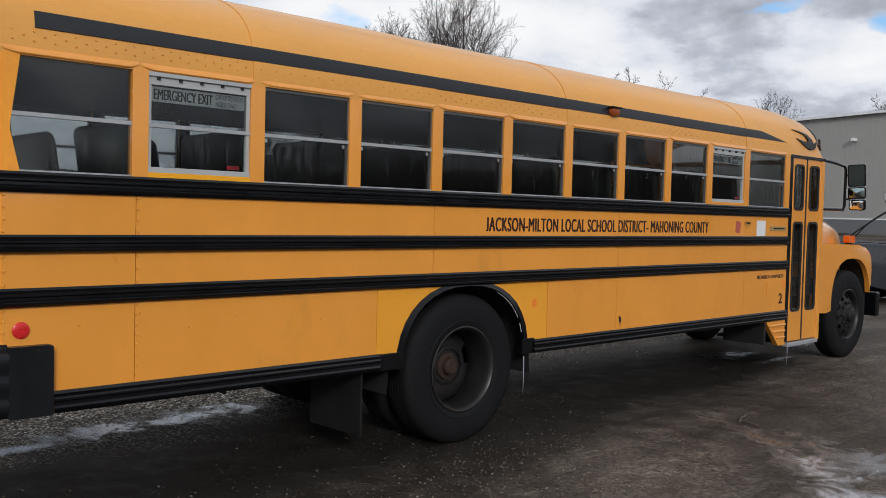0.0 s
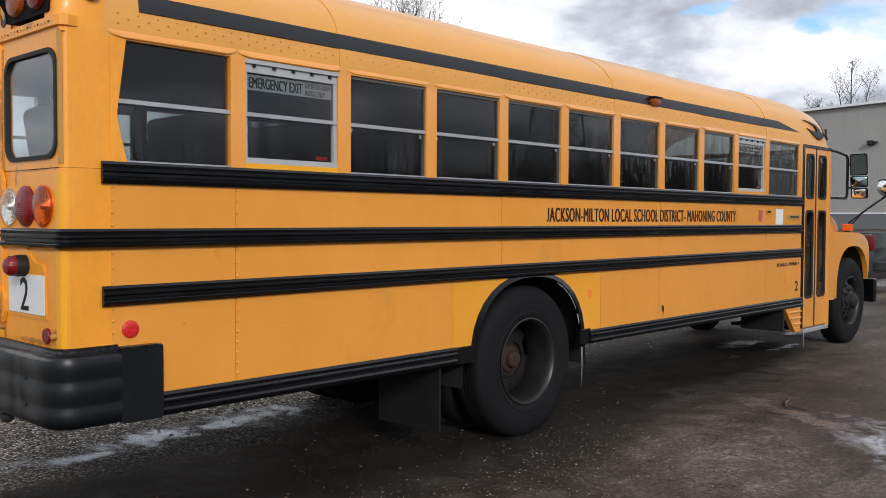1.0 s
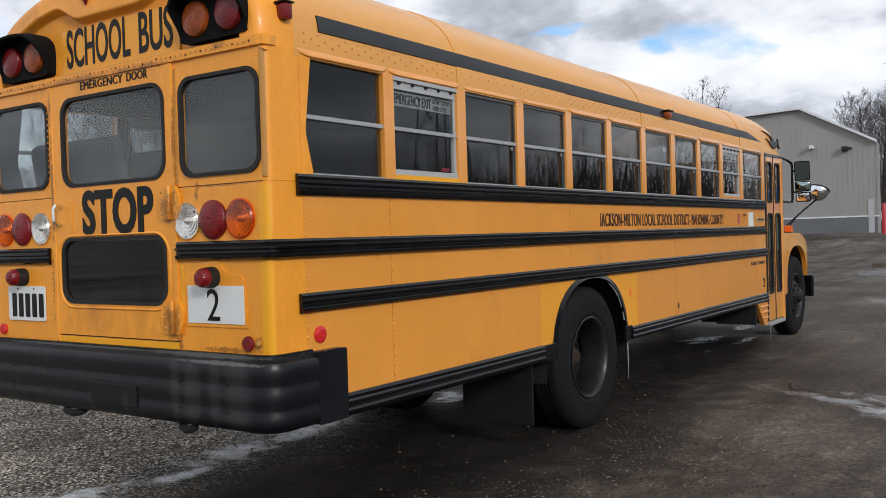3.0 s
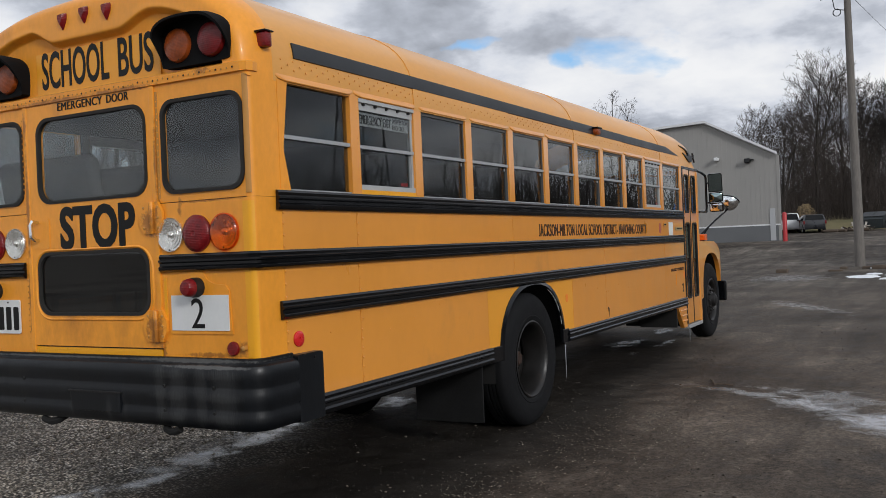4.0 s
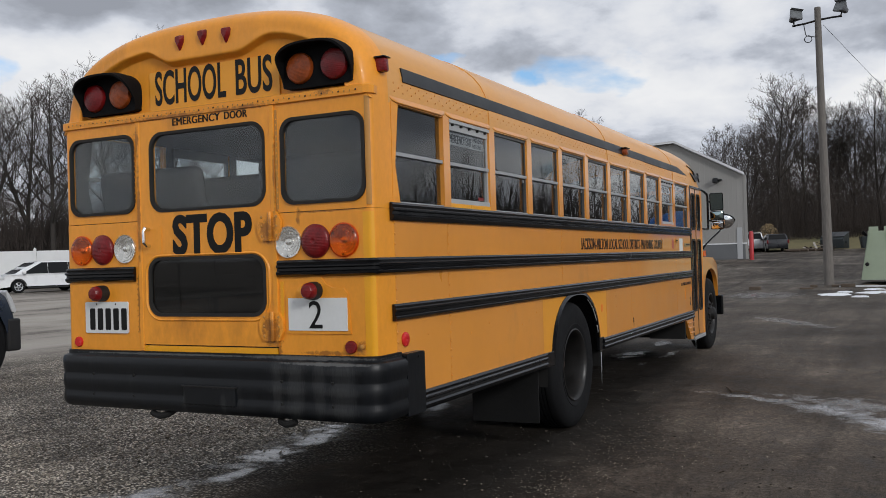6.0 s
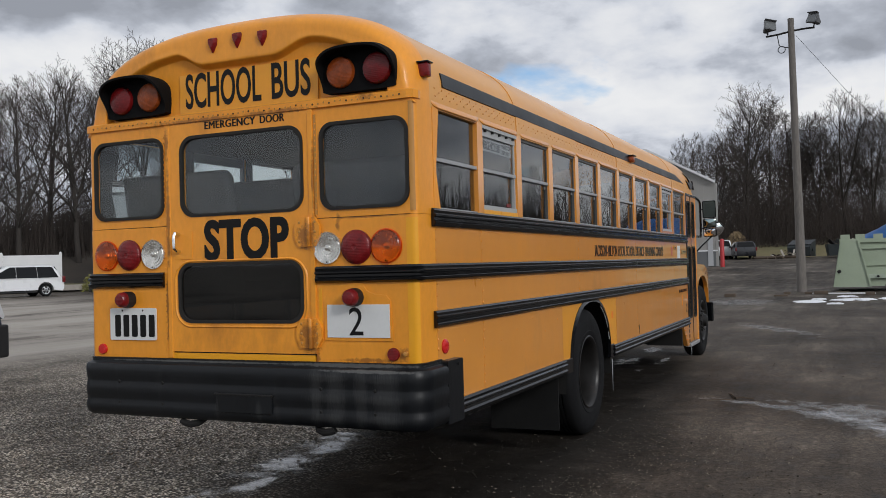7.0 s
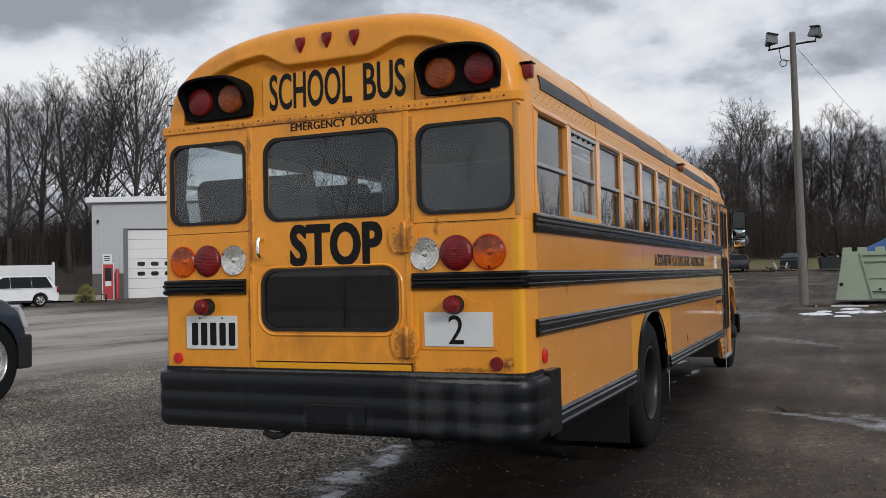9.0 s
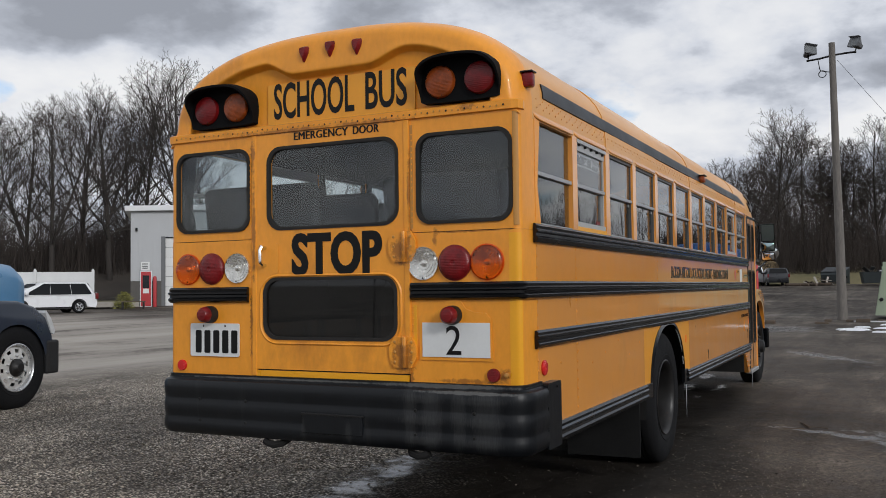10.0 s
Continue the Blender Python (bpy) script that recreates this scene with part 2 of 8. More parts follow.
GASKET = surface("window_rubber", (0.026, 0.024, 0.022), 0.7, spread=0.3, scale=12, fine=80, bump=0.05, spec=0.25, dirt=(0.035, 0.018, 0.010), dirt_at=0.60)
STEEL_DARK = surface("dark_wheel_steel", (0.012, 0.011, 0.0105), 0.55, 0.2, spread=0.35, scale=7, fine=40, bump=0.08, dirt=(0.05, 0.028, 0.018), dirt_at=0.62)
RUST = surface("rusty_hub", (0.040, 0.021, 0.014), 0.8, 0.2, spread=0.4, scale=14, fine=70, bump=0.2)
CHASSIS = surface("undercoat", (0.008, 0.0075, 0.007), 0.9, spread=0.3, scale=5, fine=40, bump=0.1)
ALU = surface("dull_aluminium", (0.42, 0.43, 0.44), 0.42, 0.4, spread=0.15, scale=8, fine=60, bump=0.02)
CHROME = surface("chrome", (0.75, 0.76, 0.77), 0.12, 1.0, spread=0.05, scale=8, fine=60, bump=0.0)
# grey side jambs; on the top bars this darker tone paints in their shadow
FRAME_GREY_SHADE = surface("grey_and_shaded_frame", (0.10, 0.10, 0.098), 0.5, 0.2, spread=0.2, scale=8, fine=60, bump=0.02)
WHITE_FRAME = surface("white_frame_paint", (0.40, 0.41, 0.41), 0.42, spread=0.12, scale=6, fine=50, bump=0.02)
WHITE_PLATE = surface("white_plate_paint", (0.70, 0.71, 0.70), 0.4, spread=0.06, scale=6, fine=50, bump=0.01, dirt=(0.5, 0.5, 0.46), dirt_at=0.7)
VINYL = surface("seat_vinyl", (0.008, 0.0078, 0.008), 0.6, spread=0.2, scale=6, fine=50, bump=0.05)
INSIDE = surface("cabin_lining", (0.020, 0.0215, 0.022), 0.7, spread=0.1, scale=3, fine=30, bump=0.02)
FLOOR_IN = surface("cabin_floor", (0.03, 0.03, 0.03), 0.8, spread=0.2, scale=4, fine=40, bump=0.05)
RED_LENS = lens_material("red_lens", (0.15, 0.004, 0.005))
RED_DULL = lens_material("dull_red_lens", (0.19, 0.007, 0.009), 260)
AMBER_LENS = lens_material("amber_lens", (0.76, 0.125, 0.008))
AMBER_DULL = lens_material("dull_amber_lens", (0.27, 0.052, 0.007), 300)
CLEAR_LENS = lens_glass("clear_lens", (0.95, 0.94, 0.915))
AMBER_GLASS = lens_glass("amber_turn_lens", (0.90, 0.35, 0.085), 0.85)
BOWL = surface("silver_reflector_bowl", (0.84, 0.84, 0.82), 0.22, 0.85, spread=0.25, scale=22, fine=90, bump=0.08)
REFLECTOR = surface("red_reflector", (0.62, 0.02, 0.02), 0.25, spread=0.15, scale=30, fine=200, bump=0.05)
GLASS_SIDE = glass("side_glass", (0.68, 0.70, 0.70), 1.0, 0.0, 1.47, 0.002)
GLASS_FAR = glass("far_side_glass", (0.74, 0.77, 0.775), 1.0, 0.0, 1.47, 0.002)
GLASS_REAR = glass("rear_glass", (0.90, 0.93, 0.935), 1.0, 0.0, 1.50, 0.012)
GLASS_DARK = glass("grimy_glass", (0.25, 0.235, 0.22), 1.0, 0.02, 1.5, 0.02)
# the teal tint stands in for a reflection of dark trees
MIRROR_TREE_TINT = surface("teal_reflection_mirror", (0.38, 0.48, 0.48), 0.03, 1.0, spread=0.1, scale=6, fine=40, bump=0.0)
MIRROR = surface("mirror_silver", (0.85, 0.87, 0.88), 0.02, 1.0, spread=0.02, scale=6, fine=40, bump=0.0)


def stains_and_glints(m, colour, spots, axes=(1, 2), amount=0.8, scale=9.0, stretch=(1, 1, 1), bar=0.5):
    """Lays stains and painted glints on a material: (u, v, half width, half height) each, broken up by noise."""
    t = m.node_tree
    p = t.nodes["Principled BSDF"]
    coord = t.nodes.new("ShaderNodeTexCoord")
    sep = t.nodes.new("ShaderNodeSeparateXYZ")
    t.links.new(coord.outputs["Object"], sep.inputs[0])
    mask = None
    for u, v, hu, hv in spots:
        a = math_node(t, "MULTIPLY", math_node(t, "SUBTRACT", sep.outputs[axes[0]], u), 1 / hu)
        b = math_node(t, "MULTIPLY", math_node(t, "SUBTRACT", sep.outputs[axes[1]], v), 1 / hv)
        d = math_node(t, "SUBTRACT", 1.0, math_node(t, "ADD", math_node(t, "MULTIPLY", a, a), math_node(t, "MULTIPLY", b, b)))
        mask = d if mask is None else math_node(t, "MAXIMUM", mask, d)
    mask = math_node(t, "MAXIMUM", mask, -0.6)
    mp = t.nodes.new("ShaderNodeMapping")
    mp.inputs["Scale"].default_value = stretch
    t.links.new(coord.outputs["Object"], mp.inputs["Vector"])
    n = noise_tex(t, mp.outputs[0], scale, 7.0, 0.7)
    f = ramp(t, math_node(t, "ADD", math_node(t, "MULTIPLY", mask, 0.42), n), [(bar + 0.22, grey(0)), (bar + 0.42, grey(amount))])
    old = p.inputs["Base Color"].links[0].from_socket
    t.links.new(mix_rgb(t, f, old, colour), p.inputs["Base Color"])


# rust on the back, pale scuffs on one half of the bumper
stains_and_glints(YELLOW_REAR, (0.15, 0.045, 0.012), [(0.50, 1.79, 0.025, 0.07), (0.30, 2.49, 0.09, 0.03), (1.74, 2.33, 0.03, 0.13), (0.10, 1.05, 0.05, 0.05), (0.70, 1.72, 0.10, 0.12), (0.70, 1.14, 0.10, 0.14), (0.665, 1.02, 0.04, 0.05), (1.5, 2.46, 0.5, 0.02), (0.9, 2.46, 0.4, 0.02), (1.75, 1.3, 0.02, 0.3), (1.73, 1.9, 0.02, 0.5), (0.655, 2.0, 0.02, 0.4), (0.3, 1.815, 0.35, 0.008), (0.3, 1.01, 0.3, 0.02)], scale=22.0, amount=0.65, bar=0.46)
stains_and_glints(BUMPER, (0.20, 0.20, 0.195), [(0.18, 0.82, 0.12, 0.34), (0.34, 0.82, 0.06, 0.34), (0.50, 0.82, 0.09, 0.34), (0.63, 0.84, 0.06, 0.3), (1.02, 0.70, 0.03, 0.10), (1.33, 0.70, 0.03, 0.10)], scale=9.0, stretch=(1, 34.0, 1.4), amount=0.085, bar=0.46)
# pale bands at ridge height: the light on the corrugation, painted among the scuffs
stains_and_glints(BUMPER, (0.20, 0.20, 0.195), [(0.20, 0.915, 0.22, 0.035), (0.20, 0.80, 0.22, 0.035), (0.20, 0.69, 0.2, 0.035), (0.56, 0.915, 0.2, 0.035), (0.56, 0.80, 0.2, 0.035), (0.56, 0.69, 0.16, 0.035)], scale=11.0, stretch=(1, 16.0, 1.6), amount=0.07, bar=0.46)
stains_and_glints(BUMPER, (0.22, 0.215, 0.205), [(0.45, 0.984, 0.55, 0.014), (1.5, 0.984, 0.9, 0.008), (0.30, 0.955, 0.35, 0.012)], scale=26.0, amount=0.4, bar=0.36)

# ---- mesh helpers ----


def part(name, bm, material, parent=None, label="", smooth=False, at=None):
    """Links a bmesh as one mesh object under a thing or a part."""
    bmesh.ops.recalc_face_normals(bm, faces=bm.faces[:])
    me = bpy.data.meshes.new(name)
    bm.to_mesh(me)
    bm.free()
    me.materials.append(material)
    if smooth:
        me.polygons.foreach_set("use_smooth", [True] * len(me.polygons))
        me.set_sharp_from_angle(angle=radians(35))
    ob = new(name, me)
    if at is not None:
        ob.matrix_basis = at
    if parent is not None:
        ob.parent = parent
    if label:
        ob["label"] = label
    return ob


def thing(name, label, category, at=None, group="", kind=""):
    ob = new(name)
    ob.empty_display_size = 0.2
    if at is not None:
        ob.matrix_basis = at
    return tagged(ob, label, category, group, kind)


def box(bm, x0, x1, y0, y1, z0, z1, bevel=0.0, seg=2):
    got = bmesh.ops.create_cube(bm, size=1.0)
    vs = got["verts"]
    for v in vs:
        v.co = Vector((x0 + (v.co.x + 0.5) * (x1 - x0), y0 + (v.co.y + 0.5) * (y1 - y0), z0 + (v.co.z + 0.5) * (z1 - z0)))
    if bevel:
        edges = list({e for v in vs for e in v.link_edges})
        bmesh.ops.bevel(bm, geom=edges, offset=bevel, segments=seg, profile=0.5, affect="EDGES")
    return bm


def new_box(*a, **k):
    return box(bmesh.new(), *a, **k)


def slab(bm, points, d0, d1, place):
    """A plate of any outline in (u, v), from depth d0 to d1."""
    a = [bm.verts.new(place(u, v, d0)) for u, v in points]
    b = [bm.verts.new(place(u, v, d1)) for u, v in points]
    bm.faces.new(a)
    bm.faces.new(b[::-1])
    n = len(points)
    for i in range(n):
        bm.faces.new((a[i], b[i], b[(i + 1) % n], a[(i + 1) % n]))
    return bm


def rounded(u0, u1, v0, v1, r, n=6):
    """The outline of a rectangle with round corners, counter-clockwise."""
    pts = []
    for cu, cv, start in ((u1 - r, v1 - r, 0), (u0 + r, v1 - r, 90), (u0 + r, v0 + r, 180), (u1 - r, v0 + r, 270)):
        for i in range(n + 1):
            a = radians(start + 90 * i / n)
            pts.append((cu + r * math.cos(a), cv + r * math.sin(a)))
    return pts


def ring_plate(bm, outer, inner, d0, d1, place):
    """A rectangular plate (u0, u1, v0, v1) with one opening, whose outline is inner."""
    u0, u1, v0, v1 = outer
    cu = sum(p[0] for p in inner) / len(inner)
    cv = sum(p[1] for p in inner) / len(inner)
    rim = []
    for u, v in inner:
        du, dv = u - cu, v - cv
        k = min(((u1 if du > 0 else u0) - cu) / du if abs(du) > 1e-9 else 1e9, ((v1 if dv > 0 else v0) - cv) / dv if abs(dv) > 1e-9 else 1e9)
        rim.append([cu + du * k, cv + dv * k])
    for c in ((u0, v0), (u1, v0), (u1, v1), (u0, v1)):
        j = min(range(len(rim)), key=lambda i: (rim[i][0] - c[0]) ** 2 + (rim[i][1] - c[1]) ** 2)
        rim[j] = list(c)
    n = len(inner)
    layers = [[bm.verts.new(place(*p, d)) for p in pts] for pts, d in ((rim, d0), (inner, d0), (inner, d1), (rim, d1))]
    for k in range(4):
        a, b = layers[k], layers[(k + 1) % 4]
        for i in range(n):
            bm.faces.new((a[i], a[(i + 1) % n], b[(i + 1) % n], b[i]))
    return bm


def band(bm, inner, width, d0, d1, place):
    """A frame round an outline, of that width inwards."""
    cu = sum(p[0] for p in inner) / len(inner)
    cv = sum(p[1] for p in inner) / len(inner)
    hu = max(abs(p[0] - cu) for p in inner)
    hv = max(abs(p[1] - cv) for p in inner)
    small = [(cu + (u - cu) * (1 - width / hu), cv + (v - cv) * (1 - width / hv)) for u, v in inner]
    n = len(inner)
    layers = [[bm.verts.new(place(*p, d)) for p in pts] for pts, d in ((inner, d0), (small, d0), (small, d1), (inner, d1))]
    for k in range(4):
        a, b = layers[k], layers[(k + 1) % 4]
        for i in range(n):
            bm.faces.new((a[i], a[(i + 1) % n], b[(i + 1) % n], b[i]))
    return bm


def loft(bm, sections, closed=True, caps=True):
    rows = [[bm.verts.new(p) for p in s] for s in sections]
    n = len(rows[0])
    for a, b in zip(rows, rows[1:]):
        for i in range(n if closed else n - 1):
            bm.faces.new((a[i], a[(i + 1) % n], b[(i + 1) % n], b[i]))
    if caps and closed:
        bm.faces.new(rows[0])
        bm.faces.new(rows[-1][::-1])
    return bm


def lathe(bm, profile, segs, place, close=False):
    """Turns (radius, along) about an axis; place(across1, across2, along)."""
    rows = []
    for r, a in profile:
        rows.append([bm.verts.new(place(r * math.cos(2 * math.pi * i / segs), r * math.sin(2 * math.pi * i / segs), a)) for i in range(segs)])
    pairs = list(zip(rows, rows[1:])) + ([(rows[-1], rows[0])] if close else [])
    for a, b in pairs:
        for i in range(segs):
            bm.faces.new((a[i], a[(i + 1) % segs], b[(i + 1) % segs], b[i]))
    if not close:
        for row, r in ((rows[0], profile[0][0]), (rows[-1], profile[-1][0])):
            bm.faces.new(row)
    return bm


def along_y(cx, cy, cz):
    return lambda a, b, c: (cx + a, cy + c, cz + b)


def along_x(cx, cy, cz):
    return lambda a, b, c: (cx + c, cy + a, cz + b)


def along_z(cx, cy, cz):
    return lambda a, b, c: (cx + a, cy + b, cz + c)


def tube(bm, points, radius, segs=8, taper=None):
    """A round bar along points."""
    pts = [Vector(p) for p in points]
    rows = []
    side = None
    for i, p in enumerate(pts):
        d = (pts[min(i + 1, len(pts) - 1)] - pts[max(i - 1, 0)]).normalized()
        if side is None:
            side = d.orthogonal().normalized()
        side = (side - d * side.dot(d)).normalized()
        other = d.cross(side)
        r = radius if taper is None else radius + (taper - radius) * i / (len(pts) - 1)
        rows.append([bm.verts.new(p + side * r * math.cos(2 * math.pi * k / segs) + other * r * math.sin(2 * math.pi * k / segs)) for k in range(segs)])
    for a, b in zip(rows, rows[1:]):
        for k in range(segs):
            bm.faces.new((a[k], a[(k + 1) % segs], b[(k + 1) % segs], b[k]))
    bm.faces.new(rows[0])
    bm.faces.new(rows[-1][::-1])
    return bm


def sweep(bm, path, profile):
    """Carries (out, z) along a path in plan; out points to the right of the way."""
    pts = [Vector(p) for p in path]
    rows = []
    for i, p in enumerate(pts):
        a = (p - pts[i - 1]).normalized() if i else (pts[1] - p).normalized()
        b = (pts[i + 1] - p).normalized() if i < len(pts) - 1 else a
        d = (a + b).normalized()
        out = Vector((d.y, -d.x)) / max(0.5, d.dot(a))
        rows.append([bm.verts.new((p.x + out.x * o, p.y + out.y * o, z)) for o, z in profile])
    n = len(profile)
    for a, b in zip(rows, rows[1:]):
        for i in range(n):
            bm.faces.new((a[i], a[(i + 1) % n], b[(i + 1) % n], b[i]))
    bm.faces.new(rows[0])
    bm.faces.new(rows[-1][::-1])
    return bm


def dots(bm, places, normal, r):
    """Small rivet heads."""
    nrm = Vector(normal).normalized()
    u = nrm.orthogonal().normalized()
    w = nrm.cross(u)
    for p in places:
        p = Vector(p)
        base = [bm.verts.new(p + (u * math.cos(k * math.pi / 3) + w * math.sin(k * math.pi / 3)) * r) for k in range(6)]
        mid = [bm.verts.new(p + nrm * r * 0.45 + (u * math.cos(k * math.pi / 3) + w * math.sin(k * math.pi / 3)) * r * 0.6) for k in range(6)]
        for k in range(6):
            bm.faces.new((base[k], base[(k + 1) % 6], mid[(k + 1) % 6], mid[k]))
        bm.faces.new(mid)
    return bm


def lettering(name, text, material, parent, u0, u1, v0, v1, place, depth=0.0025, heavy=0.0, wide=0.0, label="", spaced=1.0):
    """Text of the built-in font as a mesh, stretched to fill u0..u1, v0..v1."""
    cu = bpy.data.curves.new(name, "FONT")
    cu.body, cu.extrude, cu.resolution_u = text, 0.05, 4
    cu.offset = heavy * 0.45
    cu.space_character = spaced
    ob = bpy.data.objects.new(name, cu)
    scene.collection.objects.link(ob)
    dg = bpy.context.evaluated_depsgraph_get()
    me = bpy.data.meshes.new_from_object(ob.evaluated_get(dg))
    bpy.data.objects.remove(ob)
    bm = bmesh.new()
    bm.from_mesh(me)
    left = set(bm.verts)
    while left:
        stack, island = [left.pop()], []
        while stack:
            v = stack.pop()
            island.append(v)
            for e in v.link_edges:
                o = e.other_vert(v)
                if o in left:
                    left.remove(o)
                    stack.append(o)
        lo, hi = min(v.co.y for v in island), max(v.co.y for v in island)
        if lo < -0.06 and hi > 0.5:
            for v in island:
                v.co.y = (v.co.y - lo) / (hi - lo) * hi
    bm.to_mesh(me)
    bm.free()
    xs = [v.co.x for v in me.vertices]
    ys = [v.co.y for v in me.vertices]
    x0, x1, y0, y1 = min(xs), max(xs), min(ys), max(ys)
    for v in me.vertices:
        v.co = Vector(place(u0 + (v.co.x - x0) / (x1 - x0) * (u1 - u0), v0 + (v.co.y - y0) / (y1 - y0) * (v1 - v0), -depth if v.co.z > 0 else 0.0005))
    if wide:
        bm = bmesh.new()
        bm.from_mesh(me)
        side = Vector(place(1, 0, 0)) - Vector(place(0, 0, 0))
        out = Vector(place(0, 0, -1)) - Vector(place(0, 0, 0))
        src = bm.verts[:] + bm.edges[:] + bm.faces[:]
        for k in (-1, 1):
            dup = bmesh.ops.duplicate(bm, geom=src)["geom"]
            bmesh.ops.translate(bm, verts=[g for g in dup if isinstance(g, bmesh.types.BMVert)], vec=side * k * wide * (v1 - v0) + out * 0.0004 * k)
        bm.to_mesh(me)
        bm.free()
    me.materials.clear()
    me.materials.append(material)
    got = new(name, me)
    got.parent = parent
    if label:
        got["label"] = label
    return got


# ---- ground ----
def smooth_step(a, b, v):
    k = min(1.0, max(0.0, (v - a) / (b - a)))
    return k * k * (3 - 2 * k)


def ground_z(x, y):
    """Level round the bus, rising gently ahead of it and to its far side."""
    z = 0.0
    for x0, x1, rise in ((28, 46, 0.20), (34, 62, 0.80), (58, 110, 0.75), (100, 400, 3.0)):
        z += rise * smooth_step(x0, x1, x)
    z += 0.42 * smooth_step(8, 45, y) + 4.0 * smooth_step(60, 400, y)
    return z


def ground_material():
    m = bpy.data.materials.new("wet_lot")
    m.use_nodes = True
    t = m.node_tree
    p = t.nodes["Principled BSDF"]
    coord = t.nodes.new("ShaderNodeTexCoord")
    v = coord.outputs["Object"]
    sep = t.nodes.new("ShaderNodeSeparateXYZ")
    t.links.new(v, sep.inputs[0])
    wob = noise_tex(t, v, 0.55, 5.0, 0.6)
    wob_fine = noise_tex(t, v, 3.5, 5.0, 0.65)
    edge = math_node(t, "ADD", math_node(t, "MULTIPLY", math_node(t, "SUBTRACT", wob, 0.5), 1.3), math_node(t, "MULTIPLY", math_node(t, "SUBTRACT", wob_fine, 0.5), 1.2))
    yy = math_node(t, "ADD", sep.outputs[1], edge)
    ahead_x = ramp(t, math_node(t, "DIVIDE", sep.outputs[0], 10.0), [(0.30, grey(0)), (0.55, grey(1))])
    yy = math_node(t, "SUBTRACT", yy, math_node(t, "MULTIPLY", ahead_x, 1.4))
    gravel = ramp(t, math_node(t, "DIVIDE", yy, 40.0), [(0.030, grey(0)), (0.046, grey(1)), (0.20, grey(1)), (0.28, grey(0))])
    gravel = math_node(t, "MULTIPLY", gravel, ramp(t, math_node(t, "DIVIDE", math_node(t, "ADD", sep.outputs[0], math_node(t, "MULTIPLY", edge, 2.0)), 40.0), [(0.20, grey(1)), (0.42, grey(0))]))
    # dirt and asphalt
    coarse = noise_tex(t, v, 0.35, 6.0, 0.6)
    mid = noise_tex(t, v, 4.0, 6.0, 0.65)
    grit = noise_tex(t, v, 90.0, 4.0, 0.7)
    dirt = ramp(t, math_node(t, "ADD", math_node(t, "MULTIPLY", coarse, 0.5), math_node(t, "MULTIPLY", mid, 0.5)), [(0.34, (0.015, 0.0117, 0.009)), (0.5, (0.068, 0.0545, 0.0435)), (0.66, (0.165, 0.138, 0.113))])
    dirt = mix_rgb(t, 1.0, dirt, ramp(t, grit, [(0.32, grey(0.3)), (0.68, grey(1.85))]), "MULTIPLY")
    clods = ramp(t, noise_tex(t, v, 24.0, 6.0, 0.70), [(0.36, grey(0.50)), (0.64, grey(1.45))])
    dirt = mix_rgb(t, 1.0, dirt, clods, "MULTIPLY")
    # tyre tracks drawn out along the lot
    run = t.nodes.new("ShaderNodeMapping")
    run.inputs["Rotation"].default_value = (0, 0, radians(-14))
    run.inputs["Scale"].default_value = (0.16, 1.35, 1)
    t.links.new(v, run.inputs["Vector"])
    tracks = ramp(t, noise_tex(t, run.outputs[0], 1.0, 7.0, 0.62, 0.6), [(0.34, grey(0.50)), (0.5, grey(0.95)), (0.66, grey(1.6))])
    dirt = mix_rgb(t, 0.8, dirt, tracks, "MULTIPLY")
    # pale worn pavement far off to the far side
    cross = t.nodes.new("ShaderNodeMapping")
    cross.inputs["Rotation"].default_value = (0, 0, radians(-138))
    cross.inputs["Scale"].default_value = (0.09, 0.34, 1)
    t.links.new(v, cross.inputs["Vector"])
    pave = ramp(t, math_node(t, "ADD", math_node(t, "MULTIPLY", noise_tex(t, cross.outputs[0], 1.0, 6.0, 0.60, 0.5), 0.75), math_node(t, "MULTIPLY", mid, 0.25)), [(0.39, (0.045, 0.038, 0.032)), (0.445, (0.17, 0.15, 0.128)), (0.495, (0.29, 0.262, 0.228)), (0.63, (0.40, 0.365, 0.32))])
    far = ramp(t, math_node(t, "DIVIDE", math_node(t, "ADD", sep.outputs[1], math_node(t, "MULTIPLY", edge, 2.0)), 100.0), [(0.085, grey(0)), (0.12, grey(1))])
    far = math_node(t, "MULTIPLY", far, ramp(t, math_node(t, "DIVIDE", sep.outputs[0], 100.0), [(0.24, grey(1)), (0.36, grey(0))]))
    base = mix_rgb(t, far, dirt, pave)
    ahead = ramp(t, math_node(t, "DIVIDE", math_node(t, "ADD", sep.outputs[0], math_node(t, "MULTIPLY", edge, 4.0)), 100.0), [(0.12, grey(0)), (0.42, grey(0.75))])
    worn = ramp(t, noise_tex(t, v, 0.22, 7.0, 0.66, 1.0), [(0.38, (0.020, 0.016, 0.0125)), (0.50, (0.062, 0.052, 0.043)), (0.58, (0.105, 0.090, 0.076)), (0.66, (0.20, 0.18, 0.155))])
    worn = mix_rgb(t, 0.9, worn, tracks, "MULTIPLY")
    worn = mix_rgb(t, 1.0, worn, mix_rgb(t, 0.5, clods, ramp(t, grit, [(0.32, grey(0.5)), (0.68, grey(1.6))])), "MULTIPLY")
    base = mix_rgb(t, math_node(t, "MULTIPLY", ahead, math_node(t, "SUBTRACT", 1.0, far)), base, worn)
    # gravel
    vor = t.nodes.new("ShaderNodeTexVoronoi")
    vor.inputs["Scale"].default_value = 46.0
    t.links.new(v, vor.inputs["Vector"])
